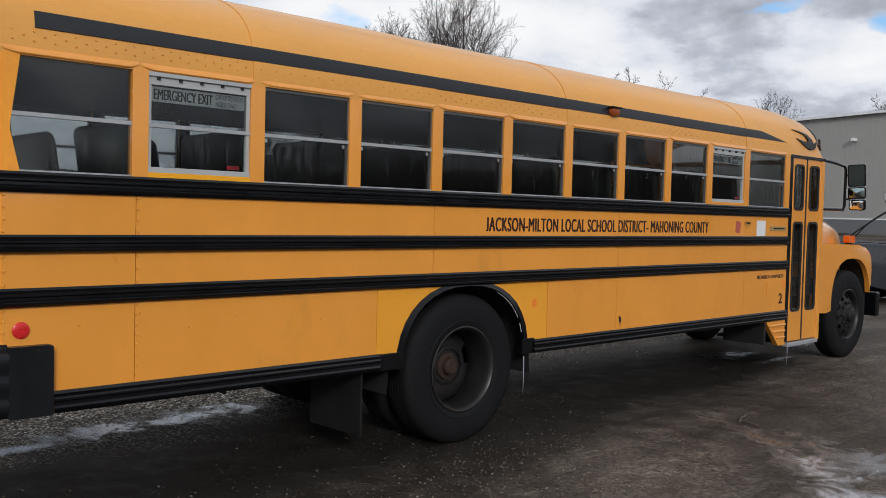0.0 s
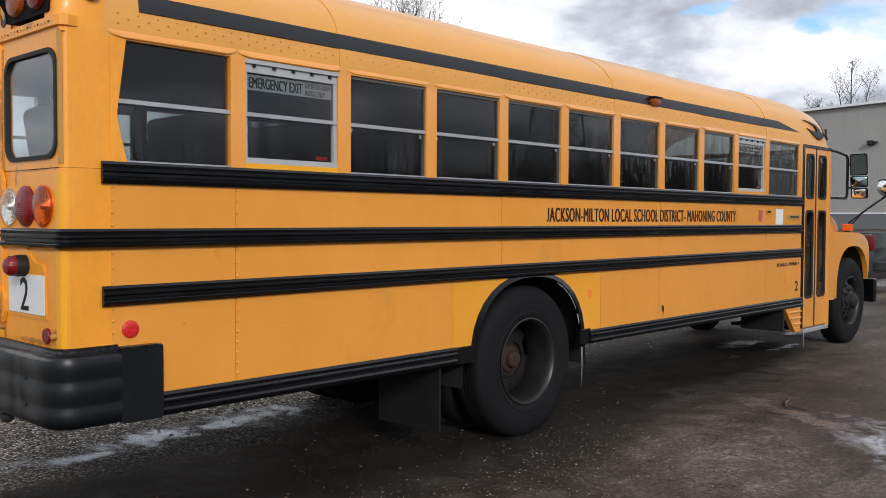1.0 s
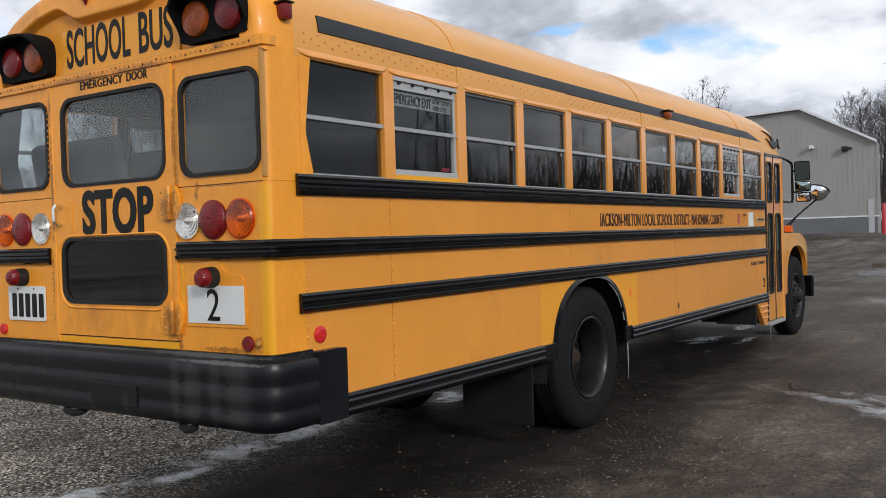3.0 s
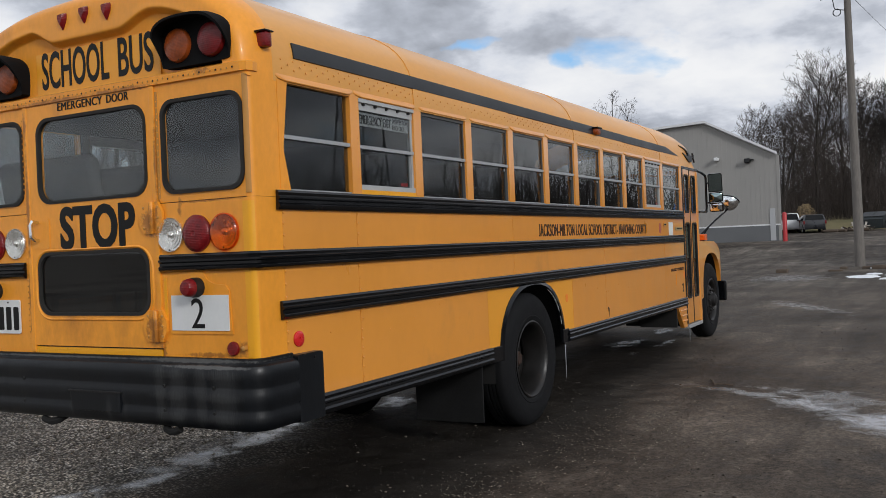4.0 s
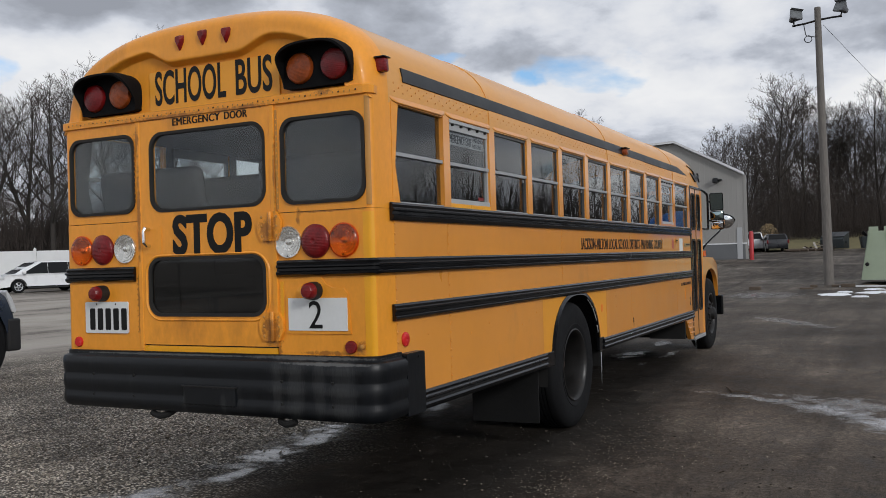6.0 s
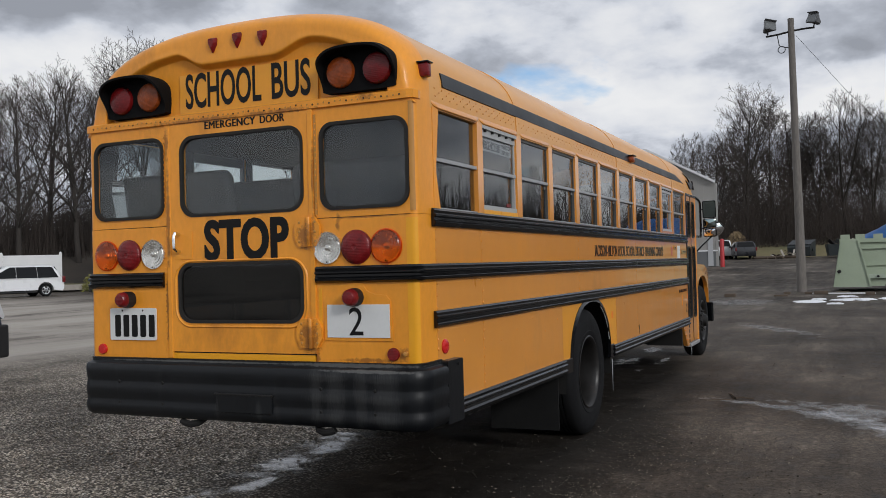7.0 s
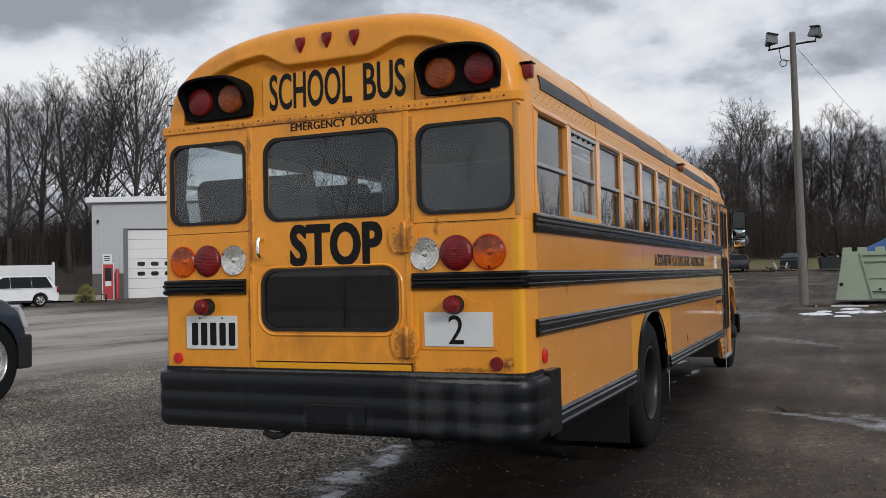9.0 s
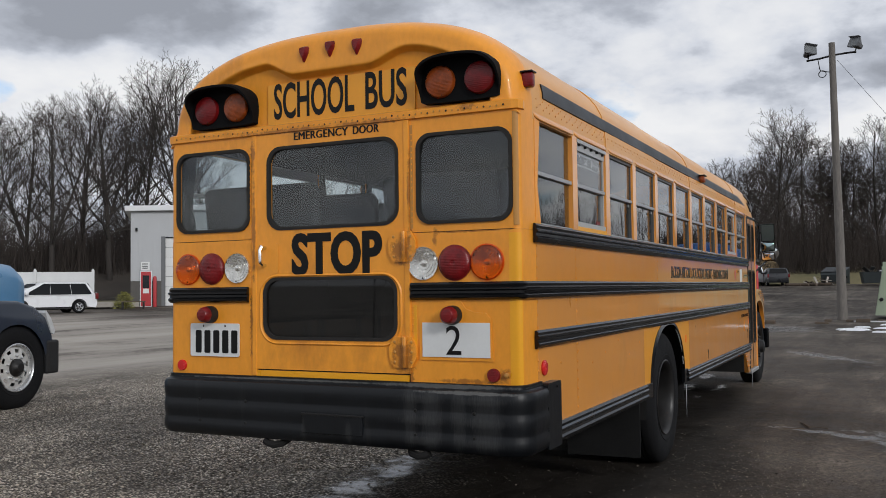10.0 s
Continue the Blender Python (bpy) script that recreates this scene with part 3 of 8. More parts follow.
    stones = ramp(t, vor.outputs["Color"], [(0.2, (0.17, 0.145, 0.118)), (0.55, (0.62, 0.535, 0.435)), (0.85, (0.94, 0.865, 0.76))])
    gaps = ramp(t, vor.outputs["Distance"], [(0.25, grey(1.05)), (0.58, grey(0.14))])
    stones = mix_rgb(t, 1.0, stones, gaps, "MULTIPLY")
    stones = mix_rgb(t, ramp(t, noise_tex(t, v, 0.6, 7.0, 0.68, 0.7), [(0.38, grey(0.6)), (0.54, grey(0.0))]), stones, mix_rgb(t, grit, (0.02, 0.017, 0.014), (0.15, 0.13, 0.11)))
    stones = mix_rgb(t, 1.0, stones, ramp(t, noise_tex(t, cross.outputs[0], 3.2, 6.0, 0.62, 0.4), [(0.36, grey(0.62)), (0.5, grey(1.0)), (0.64, grey(1.30))]), "MULTIPLY")
    colour = mix_rgb(t, gravel, base, stones)
    # thin ice and standing water, in patches of their own shape
    def patches(spots):
        got = None
        for cx, cy, rx, ry, turn in spots:
            mp = t.nodes.new("ShaderNodeMapping")
            mp.vector_type = "TEXTURE"
            mp.inputs["Location"].default_value = (cx, cy, 0)
            mp.inputs["Rotation"].default_value = (0, 0, radians(turn))
            mp.inputs["Scale"].default_value = (rx, ry, 1)
            t.links.new(v, mp.inputs["Vector"])
            ln = t.nodes.new("ShaderNodeVectorMath")
            ln.operation = "LENGTH"
            t.links.new(mp.outputs[0], ln.inputs[0])
            f = math_node(t, "MAXIMUM", math_node(t, "SUBTRACT", 1.0, ln.outputs["Value"]), -2.0)
            got = f if got is None else math_node(t, "MAXIMUM", got, f)
        return got

    ragged = math_node(t, "MULTIPLY", math_node(t, "SUBTRACT", noise_tex(t, v, 3.4, 9.0, 0.78, 0.5), 0.52), 5.0)
    # streaks at negative y: ice, and sky glare on wet dirt painted white
    icy = math_node(t, "ADD", patches(((0.9, 1.80, 0.45, 0.18, 4), (1.55, 1.98, 0.75, 0.27, 8), (2.5, 2.0, 0.85, 0.32, -4), (0.25, 1.97, 0.65, 0.27, -12), (4.30, -2.6, 0.85, 0.44, 48), (5.2, -1.6, 0.7, 0.10, 58), (4.85, -2.05, 0.8, 0.27, 52), (4.1, 1.85, 0.45, 0.2, 15))), ragged)
    damp = math_node(t, "ADD", patches(((5.45, -1.3, 0.85, 0.13, 62), (4.95, -1.95, 0.8, 0.24, 52), (5.35, -2.2, 0.9, 0.30, 62), (5.0, -2.9, 0.9, 0.34, 50), (9.3, 1.1, 0.75, 0.22, 0), (9.45, 0.55, 0.55, 0.10, 0), (8.1, 0.66, 0.22, 0.08, 0), (11.1, 1.05, 0.5, 0.15, 5), (28, 1.6, 2.4, 1.2, 10), (22, 3.4, 1.6, 0.5, 0), (16, -0.5, 2.0, 0.3, 30))), ragged)
    # wet dirt plus the bus's own shade, painted near black under and beside it
    shade_and_wet = ramp(t, math_node(t, "ADD", patches(((2.8, 0.25, 4.3, 1.3, 0), (-0.2, 0.65, 2.3, 1.0, 0), (7.2, 0.8, 3.4, 1.1, 0), (-0.1, -0.8, 1.9, 1.1, 8))), math_node(t, "MULTIPLY", ragged, 0.12)), [(0.0, grey(0)), (0.38, grey(0.8))])
    colour = mix_rgb(t, shade_and_wet, colour, (0.009, 0.0075, 0.006))
    ice_and_glare = ramp(t, icy, [(0.42, grey(0)), (1.1, grey(1))])
    film = ramp(t, math_node(t, "MAXIMUM", icy, damp), [(0.0, grey(0)), (0.5, grey(1))])
    colour = mix_rgb(t, math_node(t, "MULTIPLY", film, 0.25), colour, (0.15, 0.15, 0.152))
    colour = mix_rgb(t, math_node(t, "MULTIPLY", ice_and_glare, 0.68), colour, (0.50, 0.515, 0.55))
    t.links.new(colour, p.inputs["Base Color"])
    rough = ramp(t, mid, [(0.35, grey(0.55)), (0.65, grey(0.85))])
    rough = mix_rgb(t, gravel, rough, grey(0.8))
    rough = mix_rgb(t, film, rough, grey(0.26))
    t.links.new(rough, p.inputs["Roughness"])
    t.links.new(mix_rgb(t, film, grey(0.14), grey(0.5)), p.inputs["Specular IOR Level"])
    height = mix_rgb(t, gravel, math_node(t, "ADD", math_node(t, "MULTIPLY", grit, 0.35), math_node(t, "MULTIPLY", mid, 0.6)), math_node(t, "SUBTRACT", 1.2, vor.outputs["Distance"]))
    height = mix_rgb(t, film, height, grey(0.4))
    b = t.nodes.new("ShaderNodeBump")
    b.inputs["Strength"].default_value = 0.7
    b.inputs["Distance"].default_value = 0.02
    t.links.new(height, b.inputs["Height"])
    t.links.new(b.outputs[0], p.inputs["Normal"])
    return m


def build_ground():
    def marks(lo, hi, fine_lo, fine_hi, step):
        out = [fine_lo]
        while out[-1] < fine_hi:
            out.append(out[-1] + step)
        k = step
        while out[-1] < hi:
            k *= 1.25
            out.append(out[-1] + k)
        low = [fine_lo]
        k = step
        while low[-1] > lo:
            k *= 1.25
            low.append(low[-1] - k)
        return low[:0:-1] + out

    xs, ys = marks(-1500, 2500, -10, 120, 2.0), marks(-1500, 2500, -20, 70, 2.0)
    verts = [(x, y, ground_z(x, y)) for x in xs for y in ys]
    n = len(ys)
    faces = [(i * n + j, (i + 1) * n + j, (i + 1) * n + j + 1, i * n + j + 1) for i in range(len(xs) - 1) for j in range(n - 1)]
    me = bpy.data.meshes.new("ground")
    me.from_pydata(verts, [], faces)
    me.polygons.foreach_set("use_smooth", [True] * len(me.polygons))
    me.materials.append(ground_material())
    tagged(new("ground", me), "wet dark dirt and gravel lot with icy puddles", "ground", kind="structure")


build_ground()

# ---- the school bus ----
W, YC = 2.40, 1.20
EAVE, CROWN = 2.50, 3.075
PITCH = 0.73
bus = thing("school_bus", "old yellow school bus with black rub rails parked on the lot", "school bus")


def REAR(u, v, d):
    return (d, u, v)


def SIDE(u, v, d):
    return (u, d, v)


def SIDE_FAR(u, v, d):
    return (u, W - d, v)


def roof_profile(grow=0.0, low=2.43, n=26):
    """The body's cross-section above the windows, from the near side over to the far side."""
    pts = [(-grow, low)]
    for i in range(n + 1):
        a = math.pi * i / n
        c, s = math.cos(a), math.sin(a)
        k = 2 / 2.55
        pts.append((YC - (YC + grow) * math.copysign(abs(c) ** k, c), EAVE + (CROWN - EAVE + grow) * abs(s) ** k))
    pts.append((W + grow, low))
    return pts


def roof_sheet(x0, x1, grow, thick=0.03):
    a, b = roof_profile(grow), roof_profile(grow - thick)
    bm = bmesh.new()
    loft(bm, [[(x, y, z) for y, z in a] + [(x, y, z) for y, z in b[::-1]] for x in (x0, x1)])
    return bm


seams = [0.20, 1.62, 3.08, 4.54, 6.0, 7.46, 8.45]
for i, (a, b) in enumerate(zip(seams, seams[1:])):
    part("roof_panel", roof_sheet(a, b + 0.012, 0.005 * (i % 2)), YELLOW_ROOF, bus, smooth=True)

# black stripe along the roof's curve
def roof_strip(bm, x0, x1, z0, z1, tip=0.0, side=1, lift=0.006, steps=5):
    def y_at(z):
        k = 2.55
        s = min(1.0, (z - EAVE) / (CROWN - EAVE))
        c = (1 - s ** k) ** (1 / k) if z > EAVE else 1.0
        return YC - YC * c
    zs = [z0 + (z1 - z0) * i / steps for i in range(steps + 1)]
    front = [(x1 - tip * (i / steps), z) for i, z in enumerate(zs)]
    sections = []
    for z, (xf, _) in zip(zs, front):
        y = y_at(z)
        sections.append([(x0, y - lift, z + lift * 0.4), (xf, y - lift, z + lift * 0.4), (xf, y + 0.004, z), (x0, y + 0.004, z)])
    return loft(bm, sections)


part("roof_stripe", roof_strip(bmesh.new(), 0.378, 8.34, 2.572, 2.656, 0.55), STRIPE, bus, "faded black stripe", smooth=True)

# rear cap: rounded edge and recessed lamp panel
def cap_sections():
    out = []
    for i in range(10):
        a = (math.pi / 2) * i / 9
        inset = 0.10 * (1 - math.cos(a))
        x = 0.20 - 0.20 * math.sin(a)
        ring = []
        for y, z in roof_profile(0.0, 2.43, 96):
            ky, kz = (YC - inset * 0.75) / YC, (CROWN - 2.43 - inset) / (CROWN - 2.43)
            ring.append((x, YC + (y - YC) * (1 - (1 - ky) * min(1.0, (z - 2.43) / 0.12)), 2.43 + (z - 2.43) * kz))
        out.append(ring)
    return out


# the recess follows the edge and dips under the three small lamps
def recess_z(y):
    dip = smooth_step(0.64, 0.93, y) * (1 - smooth_step(1.44, 1.66, y))
    top = 2.908 - 0.17 * abs((y - YC) / 1.1) ** 2.6
    return top * (1 - dip) + 2.808 * dip


caps = cap_sections()
edge = [(p[1], p[2]) for p in caps[-1]]
inner = []
for y, z in edge:
    yi = YC + (y - YC) * 0.93
    inner.append((yi, min(z - 0.05, recess_z(yi)) if z > 2.5 else min(z + 0.04, 2.47)))
rows = caps[:]
for k, x in ((0.35, -0.001), (0.75, -0.002), (0.92, -0.005), (1.0, -0.004)):
    rows.append([(x, ye + (yi - ye) * k, ze + (zi - ze) * k) for (ye, ze), (yi, zi) in zip(edge, inner)])
for k in (0.12, 0.3, 0.5, 0.7, 0.88, 1.0):
    rows.append([(-0.004 + 0.049 * smooth_step(0, 1, k), YC + (y - YC) * (1 - 0.024 * k), z - (0.034 * k if z > 2.5 else 0.0)) for y, z in inner])
bm = bmesh.new()
loft(bm, rows, closed=False, caps=False)
bm.verts.ensure_lookup_table()
bm.faces.new(bm.verts[-len(inner):])
part("rear_cap", bm, YELLOW_REAR, bus, smooth=True)

# riveted belt across the back
bm = sweep(bmesh.new(), [(0.07, W - 0.010), (0.03, W - 0.002), (0.006, W - 0.012), (-0.002, W - 0.04), (-0.002, 0.04), (0.006, 0.012), (0.03, 0.002), (0.07, 0.010)][::-1], [(0.0, 2.452), (-0.014, 2.456), (-0.016, 2.50), (0.0, 2.508)])
part("rear_belt", bm, YELLOW_REAR, bus)
rnd = random.Random(4)
tagged(part("belt_bolts", dots(bmesh.new(), [(-0.020, 0.08 + 0.0375 * i, 2.478 + rnd.uniform(-0.004, 0.004)) for i in range(61) if i % 3], (-1, 0, 0), 0.0058), YELLOW_OCHRE, bus, "small painted bolt heads"), kind="stuff")
tagged(part("belt_bolts", dots(bmesh.new(), [(-0.020, 0.08 + 0.0375 * i, 2.478 + rnd.uniform(-0.006, 0.006)) for i in range(0, 61, 3)], (-1, 0, 0), 0.0062), RUST, bus, "small rusty bolt heads"), kind="stuff")

# corners
RC = 0.036
for y0, sgn in ((0.0, 1), (W, -1)):
    arc = [(RC - RC * math.sin(math.pi / 2 * i / 6), y0 + sgn * (RC - RC * math.cos(math.pi / 2 * i / 6))) for i in range(7)]
    arc = [(0.236 if sgn > 0 else 0.14, y0 + sgn * 0.001)] + arc
    back = [(x + 0.02, y + sgn * 0.02) for x, y in arc][::-1]
    bm = loft(bmesh.new(), [[(x, y, z) for x, y in arc + back] for z in (0.98, 1.820)])
    part("corner_panel", bm, YELLOW_REAR, bus, smooth=True)
    bm = loft(bmesh.new(), [[(x + 0.003, y, z) for x, y in arc + back] for z in (1.8215, 2.47)])
    part("corner_panel", bm, YELLOW_REAR, bus, smooth=True)
def corner_strip(a0, a1, z0, z1, lift=0.003, wide=0.001):
    """A strip laid round the near rear corner, from angle a0 to a1 of its curve."""
    arc = [(RC - (RC + lift) * math.sin(radians(a)), RC - (RC + lift) * math.cos(radians(a))) for a in np.linspace(a0, a1, 6)] + [(-lift, RC + wide)]
    back = [(0.002, RC + wide)] + [(RC - (RC - 0.002) * math.sin(radians(a)), RC - (RC - 0.002) * math.cos(radians(a))) for a in np.linspace(a1, a0, 6)]
    return loft(bmesh.new(), [[(x, y, z) for x, y in arc + back] for z in (z0, z1)])


part("faded_tape", corner_strip(45, 90, 1.84, 2.44), YELLOW_OCHRE, bus, "narrow ochre strip")
part("faded_tape", slab(bmesh.new(), [(0.636, 1.84), (0.652, 1.84), (0.652, 2.42), (0.636, 2.42)], -0.0035, 0.005, REAR), YELLOW_OCHRE, bus)
part("corner_tape", corner_strip(30, 90, 1.0, 1.80, wide=0.03), YELLOW_TAPE, bus, "bright yellow reflective strip", smooth=True)

# back panels with their windows
def rear_window(u0, u1, v0, v1, r, glass_mat, name="rear_window"):
    holder = new(name)
    holder.parent = bus
    outline = rounded(u0, u1, v0, v1, r, 8)
    part("rubber_seal", band(bmesh.new(), rounded(u0 - 0.012, u1 + 0.012, v0 - 0.012, v1 + 0.012, r + 0.01, 8), 0.019, -0.011, 0.012, REAR), GASKET, holder, smooth=True)
    part("pane", slab(bmesh.new(), outline, 0.004, 0.008, REAR), glass_mat, holder)


part("back_panel", ring_plate(bmesh.new(), (RC, 0.662, 1.822, 2.456), rounded(0.052, 0.60, 1.875, 2.355, 0.075, 8), 0.0, 0.025, REAR), YELLOW_REAR, bus)
part("back_panel", ring_plate(bmesh.new(), (1.728, W - RC, 1.822, 2.456), rounded(1.775, 2.33, 1.885, 2.37, 0.075, 8), 0.0, 0.025, REAR), YELLOW_REAR, bus)
rear_window(0.052, 0.60, 1.875, 2.355, 0.075, GLASS_REAR)
rear_window(1.775, 2.33, 1.885, 2.37, 0.075, GLASS_REAR)
part("back_panel", new_box(-0.001, 0.025, RC, 0.662, 0.98, 1.818), YELLOW_REAR, bus)
part("back_panel", new_box(-0.001, 0.025, 1.728, W - RC, 0.98, 1.818), YELLOW_REAR, bus)

door = part("emergency_door", ring_plate(bmesh.new(), (0.672, 1.718, 1.80, 2.456), rounded(0.735, 1.62, 1.88, 2.36, 0.09, 8), -0.006, 0.03, REAR), YELLOW_REAR, bus, "rear emergency door")
part("door_panel", ring_plate(bmesh.new(), (0.672, 1.718, 1.04, 1.80), rounded(0.75, 1.648, 1.228, 1.575, 0.085, 8), -0.006, 0.03, REAR), YELLOW_REAR, door)
part("door_sill", new_box(-0.004, 0.03, 0.672, 1.718, 0.985, 1.032), YELLOW_TAPE, bus)
for a, b, c, d in ((0.655, 0.68, 0.98, 2.45), (1.71, 1.735, 0.98, 2.45), (0.68, 1.71, 1.026, 1.05)):
    part("door_gap", new_box(0.012, 0.03, a, b, c, d), BLACK, bus)
rear_window(0.735, 1.62, 1.88, 2.36, 0.09, GLASS_REAR, "door_window")
rear_window(0.75, 1.648, 1.228, 1.575, 0.085, GLASS_DARK, "lower_door_window")
for a, b, c, d, r in ((0.75, 1.648, 1.228, 1.562, 0.085),):
    bm = bmesh.new()
    rings = []
    for grow, x in ((0.026, -0.0055), (0.029, -0.010), (0.034, -0.013), (0.039, -0.010), (0.043, -0.0055)):
        rings.append([(x, u, v) for u, v in rounded(a - grow, b + grow, c - grow, d + grow, r + grow, 8)])
    loft(bm, rings, closed=True, caps=False)
    part("pressed_rim", bm, YELLOW_REAR, door, smooth=True)
# hinge stile with its rivets, and the latch edge
part("hinge_stile", new_box(-0.012, 0.01, 0.655, 0.69, 1.04, 2.454, bevel=0.004), YELLOW_REAR, bus)
tagged(part("stile_rivets", dots(bmesh.new(), [(-0.002, 0.642, 1.08 + 0.033 * i) for i in range(40)], (-1, 0, 0), 0.006), YELLOW_REAR, bus), kind="stuff")
part("latch_stile", new_box(-0.010, 0.01, 1.712, 1.745, 1.0, 2.454, bevel=0.004), YELLOW_REAR, bus)
tagged(part("stile_rivets", dots(bmesh.new(), [(-0.010, 1.755, 1.05 + 0.034 * i) for i in range(40)], (-1, 0, 0), 0.006), YELLOW_REAR, bus), kind="stuff")
part("short_tape", slab(bmesh.new(), [(0.618, 1.17), (0.638, 1.17), (0.638, 1.42), (0.618, 1.42)], -0.004, 0.003, REAR), YELLOW_TAPE, bus)
for z in (1.745, 1.16):
    hinge = part("door_hinge", slab(bmesh.new(), [(0.70 + a, z + b) for a, b in ((-0.085, -0.03), (-0.055, -0.085), (0.055, -0.085), (0.085, -0.03), (0.085, 0.03), (0.055, 0.085), (-0.055, 0.085), (-0.085, 0.03))], -0.022, -0.004, REAR), YELLOW_REAR, bus)
    part("hinge_pin", lathe(bmesh.new(), [(0.011, -0.085), (0.013, -0.08), (0.013, 0.08), (0.011, 0.085)], 10, along_z(-0.028, 0.685, z)), YELLOW_REAR, hinge, smooth=True)
    tagged(part("hinge_bolts", dots(bmesh.new(), [(-0.022, 0.70 + a, z + b) for a in (-0.055, 0.05) for b in (-0.055, 0.0, 0.055)], (-1, 0, 0), 0.009), YELLOW_OCHRE, hinge), kind="stuff")
part("handle_plate", slab(bmesh.new(), rounded(1.545, 1.69, 1.61, 1.79, 0.02), -0.010, -0.004, REAR), YELLOW_REAR, bus)
part("door_handle", tube(bmesh.new(), [(-0.01, 1.645, 1.765), (-0.05, 1.645, 1.77), (-0.058, 1.645, 1.75), (-0.055, 1.645, 1.68), (-0.03, 1.645, 1.66), (-0.01, 1.645, 1.66)], 0.012, 8), CHROME, bus, "chrome handle", smooth=True)

# writing on the back
part("sign_board", slab(bmesh.new(), [(0.635, 2.512), (1.655, 2.512), (1.655, 2.762), (0.635, 2.762)], 0.036, 0.044, REAR), YELLOW_SIGN, bus, "yellow reflective sign field")
for word, y0, y1 in (("SCHOOL", 1.606, 1.035), ("BUS", 0.958, 0.686)):
    lettering("school_bus_lettering", word, BLACK_DECAL, bus, -y0, -y1, 2.545, 2.765, lambda u, v, d: (0.035 + d, -u, v), heavy=0.03, label="black block capitals")
lettering("stop_lettering", "STOP", BLACK_DECAL, bus, -1.449, -0.836, 1.594, 1.846, lambda u, v, d: (-0.0065 + d, -u, v), heavy=0.075, wide=0.014, spaced=1.04, label="large black capitals")
for word, ua, ub in (("EMERGENCY", -1.43, -1.055), ("DOOR", -1.018, -0.848)):
    lettering("emergency_door_lettering", word, BLACK_DECAL, bus, ua, ub, 2.402, 2.448, lambda u, v, d: (-0.0065 + d, -u, v), wide=0.04, spaced=1.06, label="small worn black capitals")

# plates
plaque = [(0.16, 1.12), (0.60, 1.12), (0.60, 1.345), (0.585, 1.375), (0.53, 1.38), (0.47, 1.40), (0.44, 1.44), (0.395, 1.452), (0.35, 1.44), (0.32, 1.40), (0.27, 1.38), (0.20, 1.375), (0.175, 1.345)]
part("plate_plaque", slab(bmesh.new(), plaque[::-1], -0.008, 0.0, REAR), YELLOW_REAR, bus)
number = part("number_plate", slab(bmesh.new(), [(0.178, 1.138), (0.580, 1.138), (0.580, 1.324), (0.178, 1.324)], -0.013, -0.007, REAR), WHITE_PLATE, bus, "white painted square")
lettering("fleet_number", "2", BLACK_DECAL, number, -0.435, -0.345, 1.152, 1.308, lambda u, v, d: (-0.0135 + d, -u, v))
plate = part("licence_plate", slab(bmesh.new(), rounded(1.842, 2.224, 1.107, 1.310, 0.012, 3), -0.012, -0.004, REAR), WHITE_PLATE, bus, "white metal plate with dark bars")
for i in range(5):
    yb = 2.180 - i * 0.070
    part("plate_bar", slab(bmesh.new(), rounded(yb - 0.046, yb, 1.128, 1.268, 0.008, 2), -0.0145, -0.0115, REAR), BLACK_DECAL, plate)
tagged(part("plate_screws", dots(bmesh.new(), [(-0.012, y, 1.295) for y in (1.95, 2.12)], (-1, 0, 0), 0.007), RUST, plate), kind="stuff")

# lamps on the back
def dome_lamp(name, y, z, r, material, depth=0.036, x=0.0, label=""):
    prof = [(r * 1.04, 0.004), (r * 1.04, -0.012), (r * 0.985, -0.014), (r * 0.95, -depth * 0.55), (r * 0.80, -depth * 0.82), (r * 0.5, -depth * 0.97), (r * 0.16, -depth), (r * 0.12, -depth * 0.93), (0.002, -depth * 0.93)]
    if material not in (CLEAR_LENS, AMBER_GLASS):
        ob = part(name, lathe(bmesh.new(), prof, 32, along_x(x, y, z)), material, bus, label, smooth=True)
    else:
        cup = [(r * 0.98, 0.004), (r * 0.97, -0.012), (r * 0.80, -0.007), (r * 0.79, -0.010), (r * 0.60, -0.006), (r * 0.59, -0.009), (r * 0.40, -0.005), (r * 0.39, -0.008), (r * 0.20, -0.004), (r * 0.16, -0.014), (0.002, -0.018)]
        ob = part(name, lathe(bmesh.new(), cup, 32, along_x(x, y, z)), BOWL, bus, label)
        part("lens", lathe(bmesh.new(), prof, 32, along_x(x, y, z)), material, ob, smooth=True)
    tagged(part("lens_screws", dots(bmesh.new(), [(x - depth * 0.5, y + r * 0.86 * math.cos(a), z + r * 0.86 * math.sin(a)) for a in (0.5, 2.6, 4.7)], (-1, 0, 0), 0.006), STEEL_DARK, ob), kind="stuff")
    return ob


for y, mat_, label in ((0.573, CLEAR_LENS, "clear round reversing lamp"), (0.381, RED_DULL, "dark red round brake lamp"), (0.191, AMBER_GLASS, "amber round turn lamp"), (1.860, CLEAR_LENS, "clear round reversing lamp"), (2.058, RED_DULL, "dark red round brake lamp"), (2.246, AMBER_GLASS, "amber round turn lamp")):
    dome_lamp("tail_lamp", y, 1.648, 0.094, mat_, label=label)
for y in (0.392, 2.062):
    lamp = part("plate_lamp", lathe(bmesh.new(), [(0.052, 0.0), (0.052, -0.045), (0.049, -0.06)], 20, along_x(0, y, 1.365)), STEEL_DARK, bus, smooth=True)
    part("lens", lathe(bmesh.new(), [(0.049, -0.058), (0.046, -0.085), (0.034, -0.10), (0.004, -0.105)], 20, along_x(0, y, 1.365)), RED_DULL, lamp, "red domed lens", smooth=True)
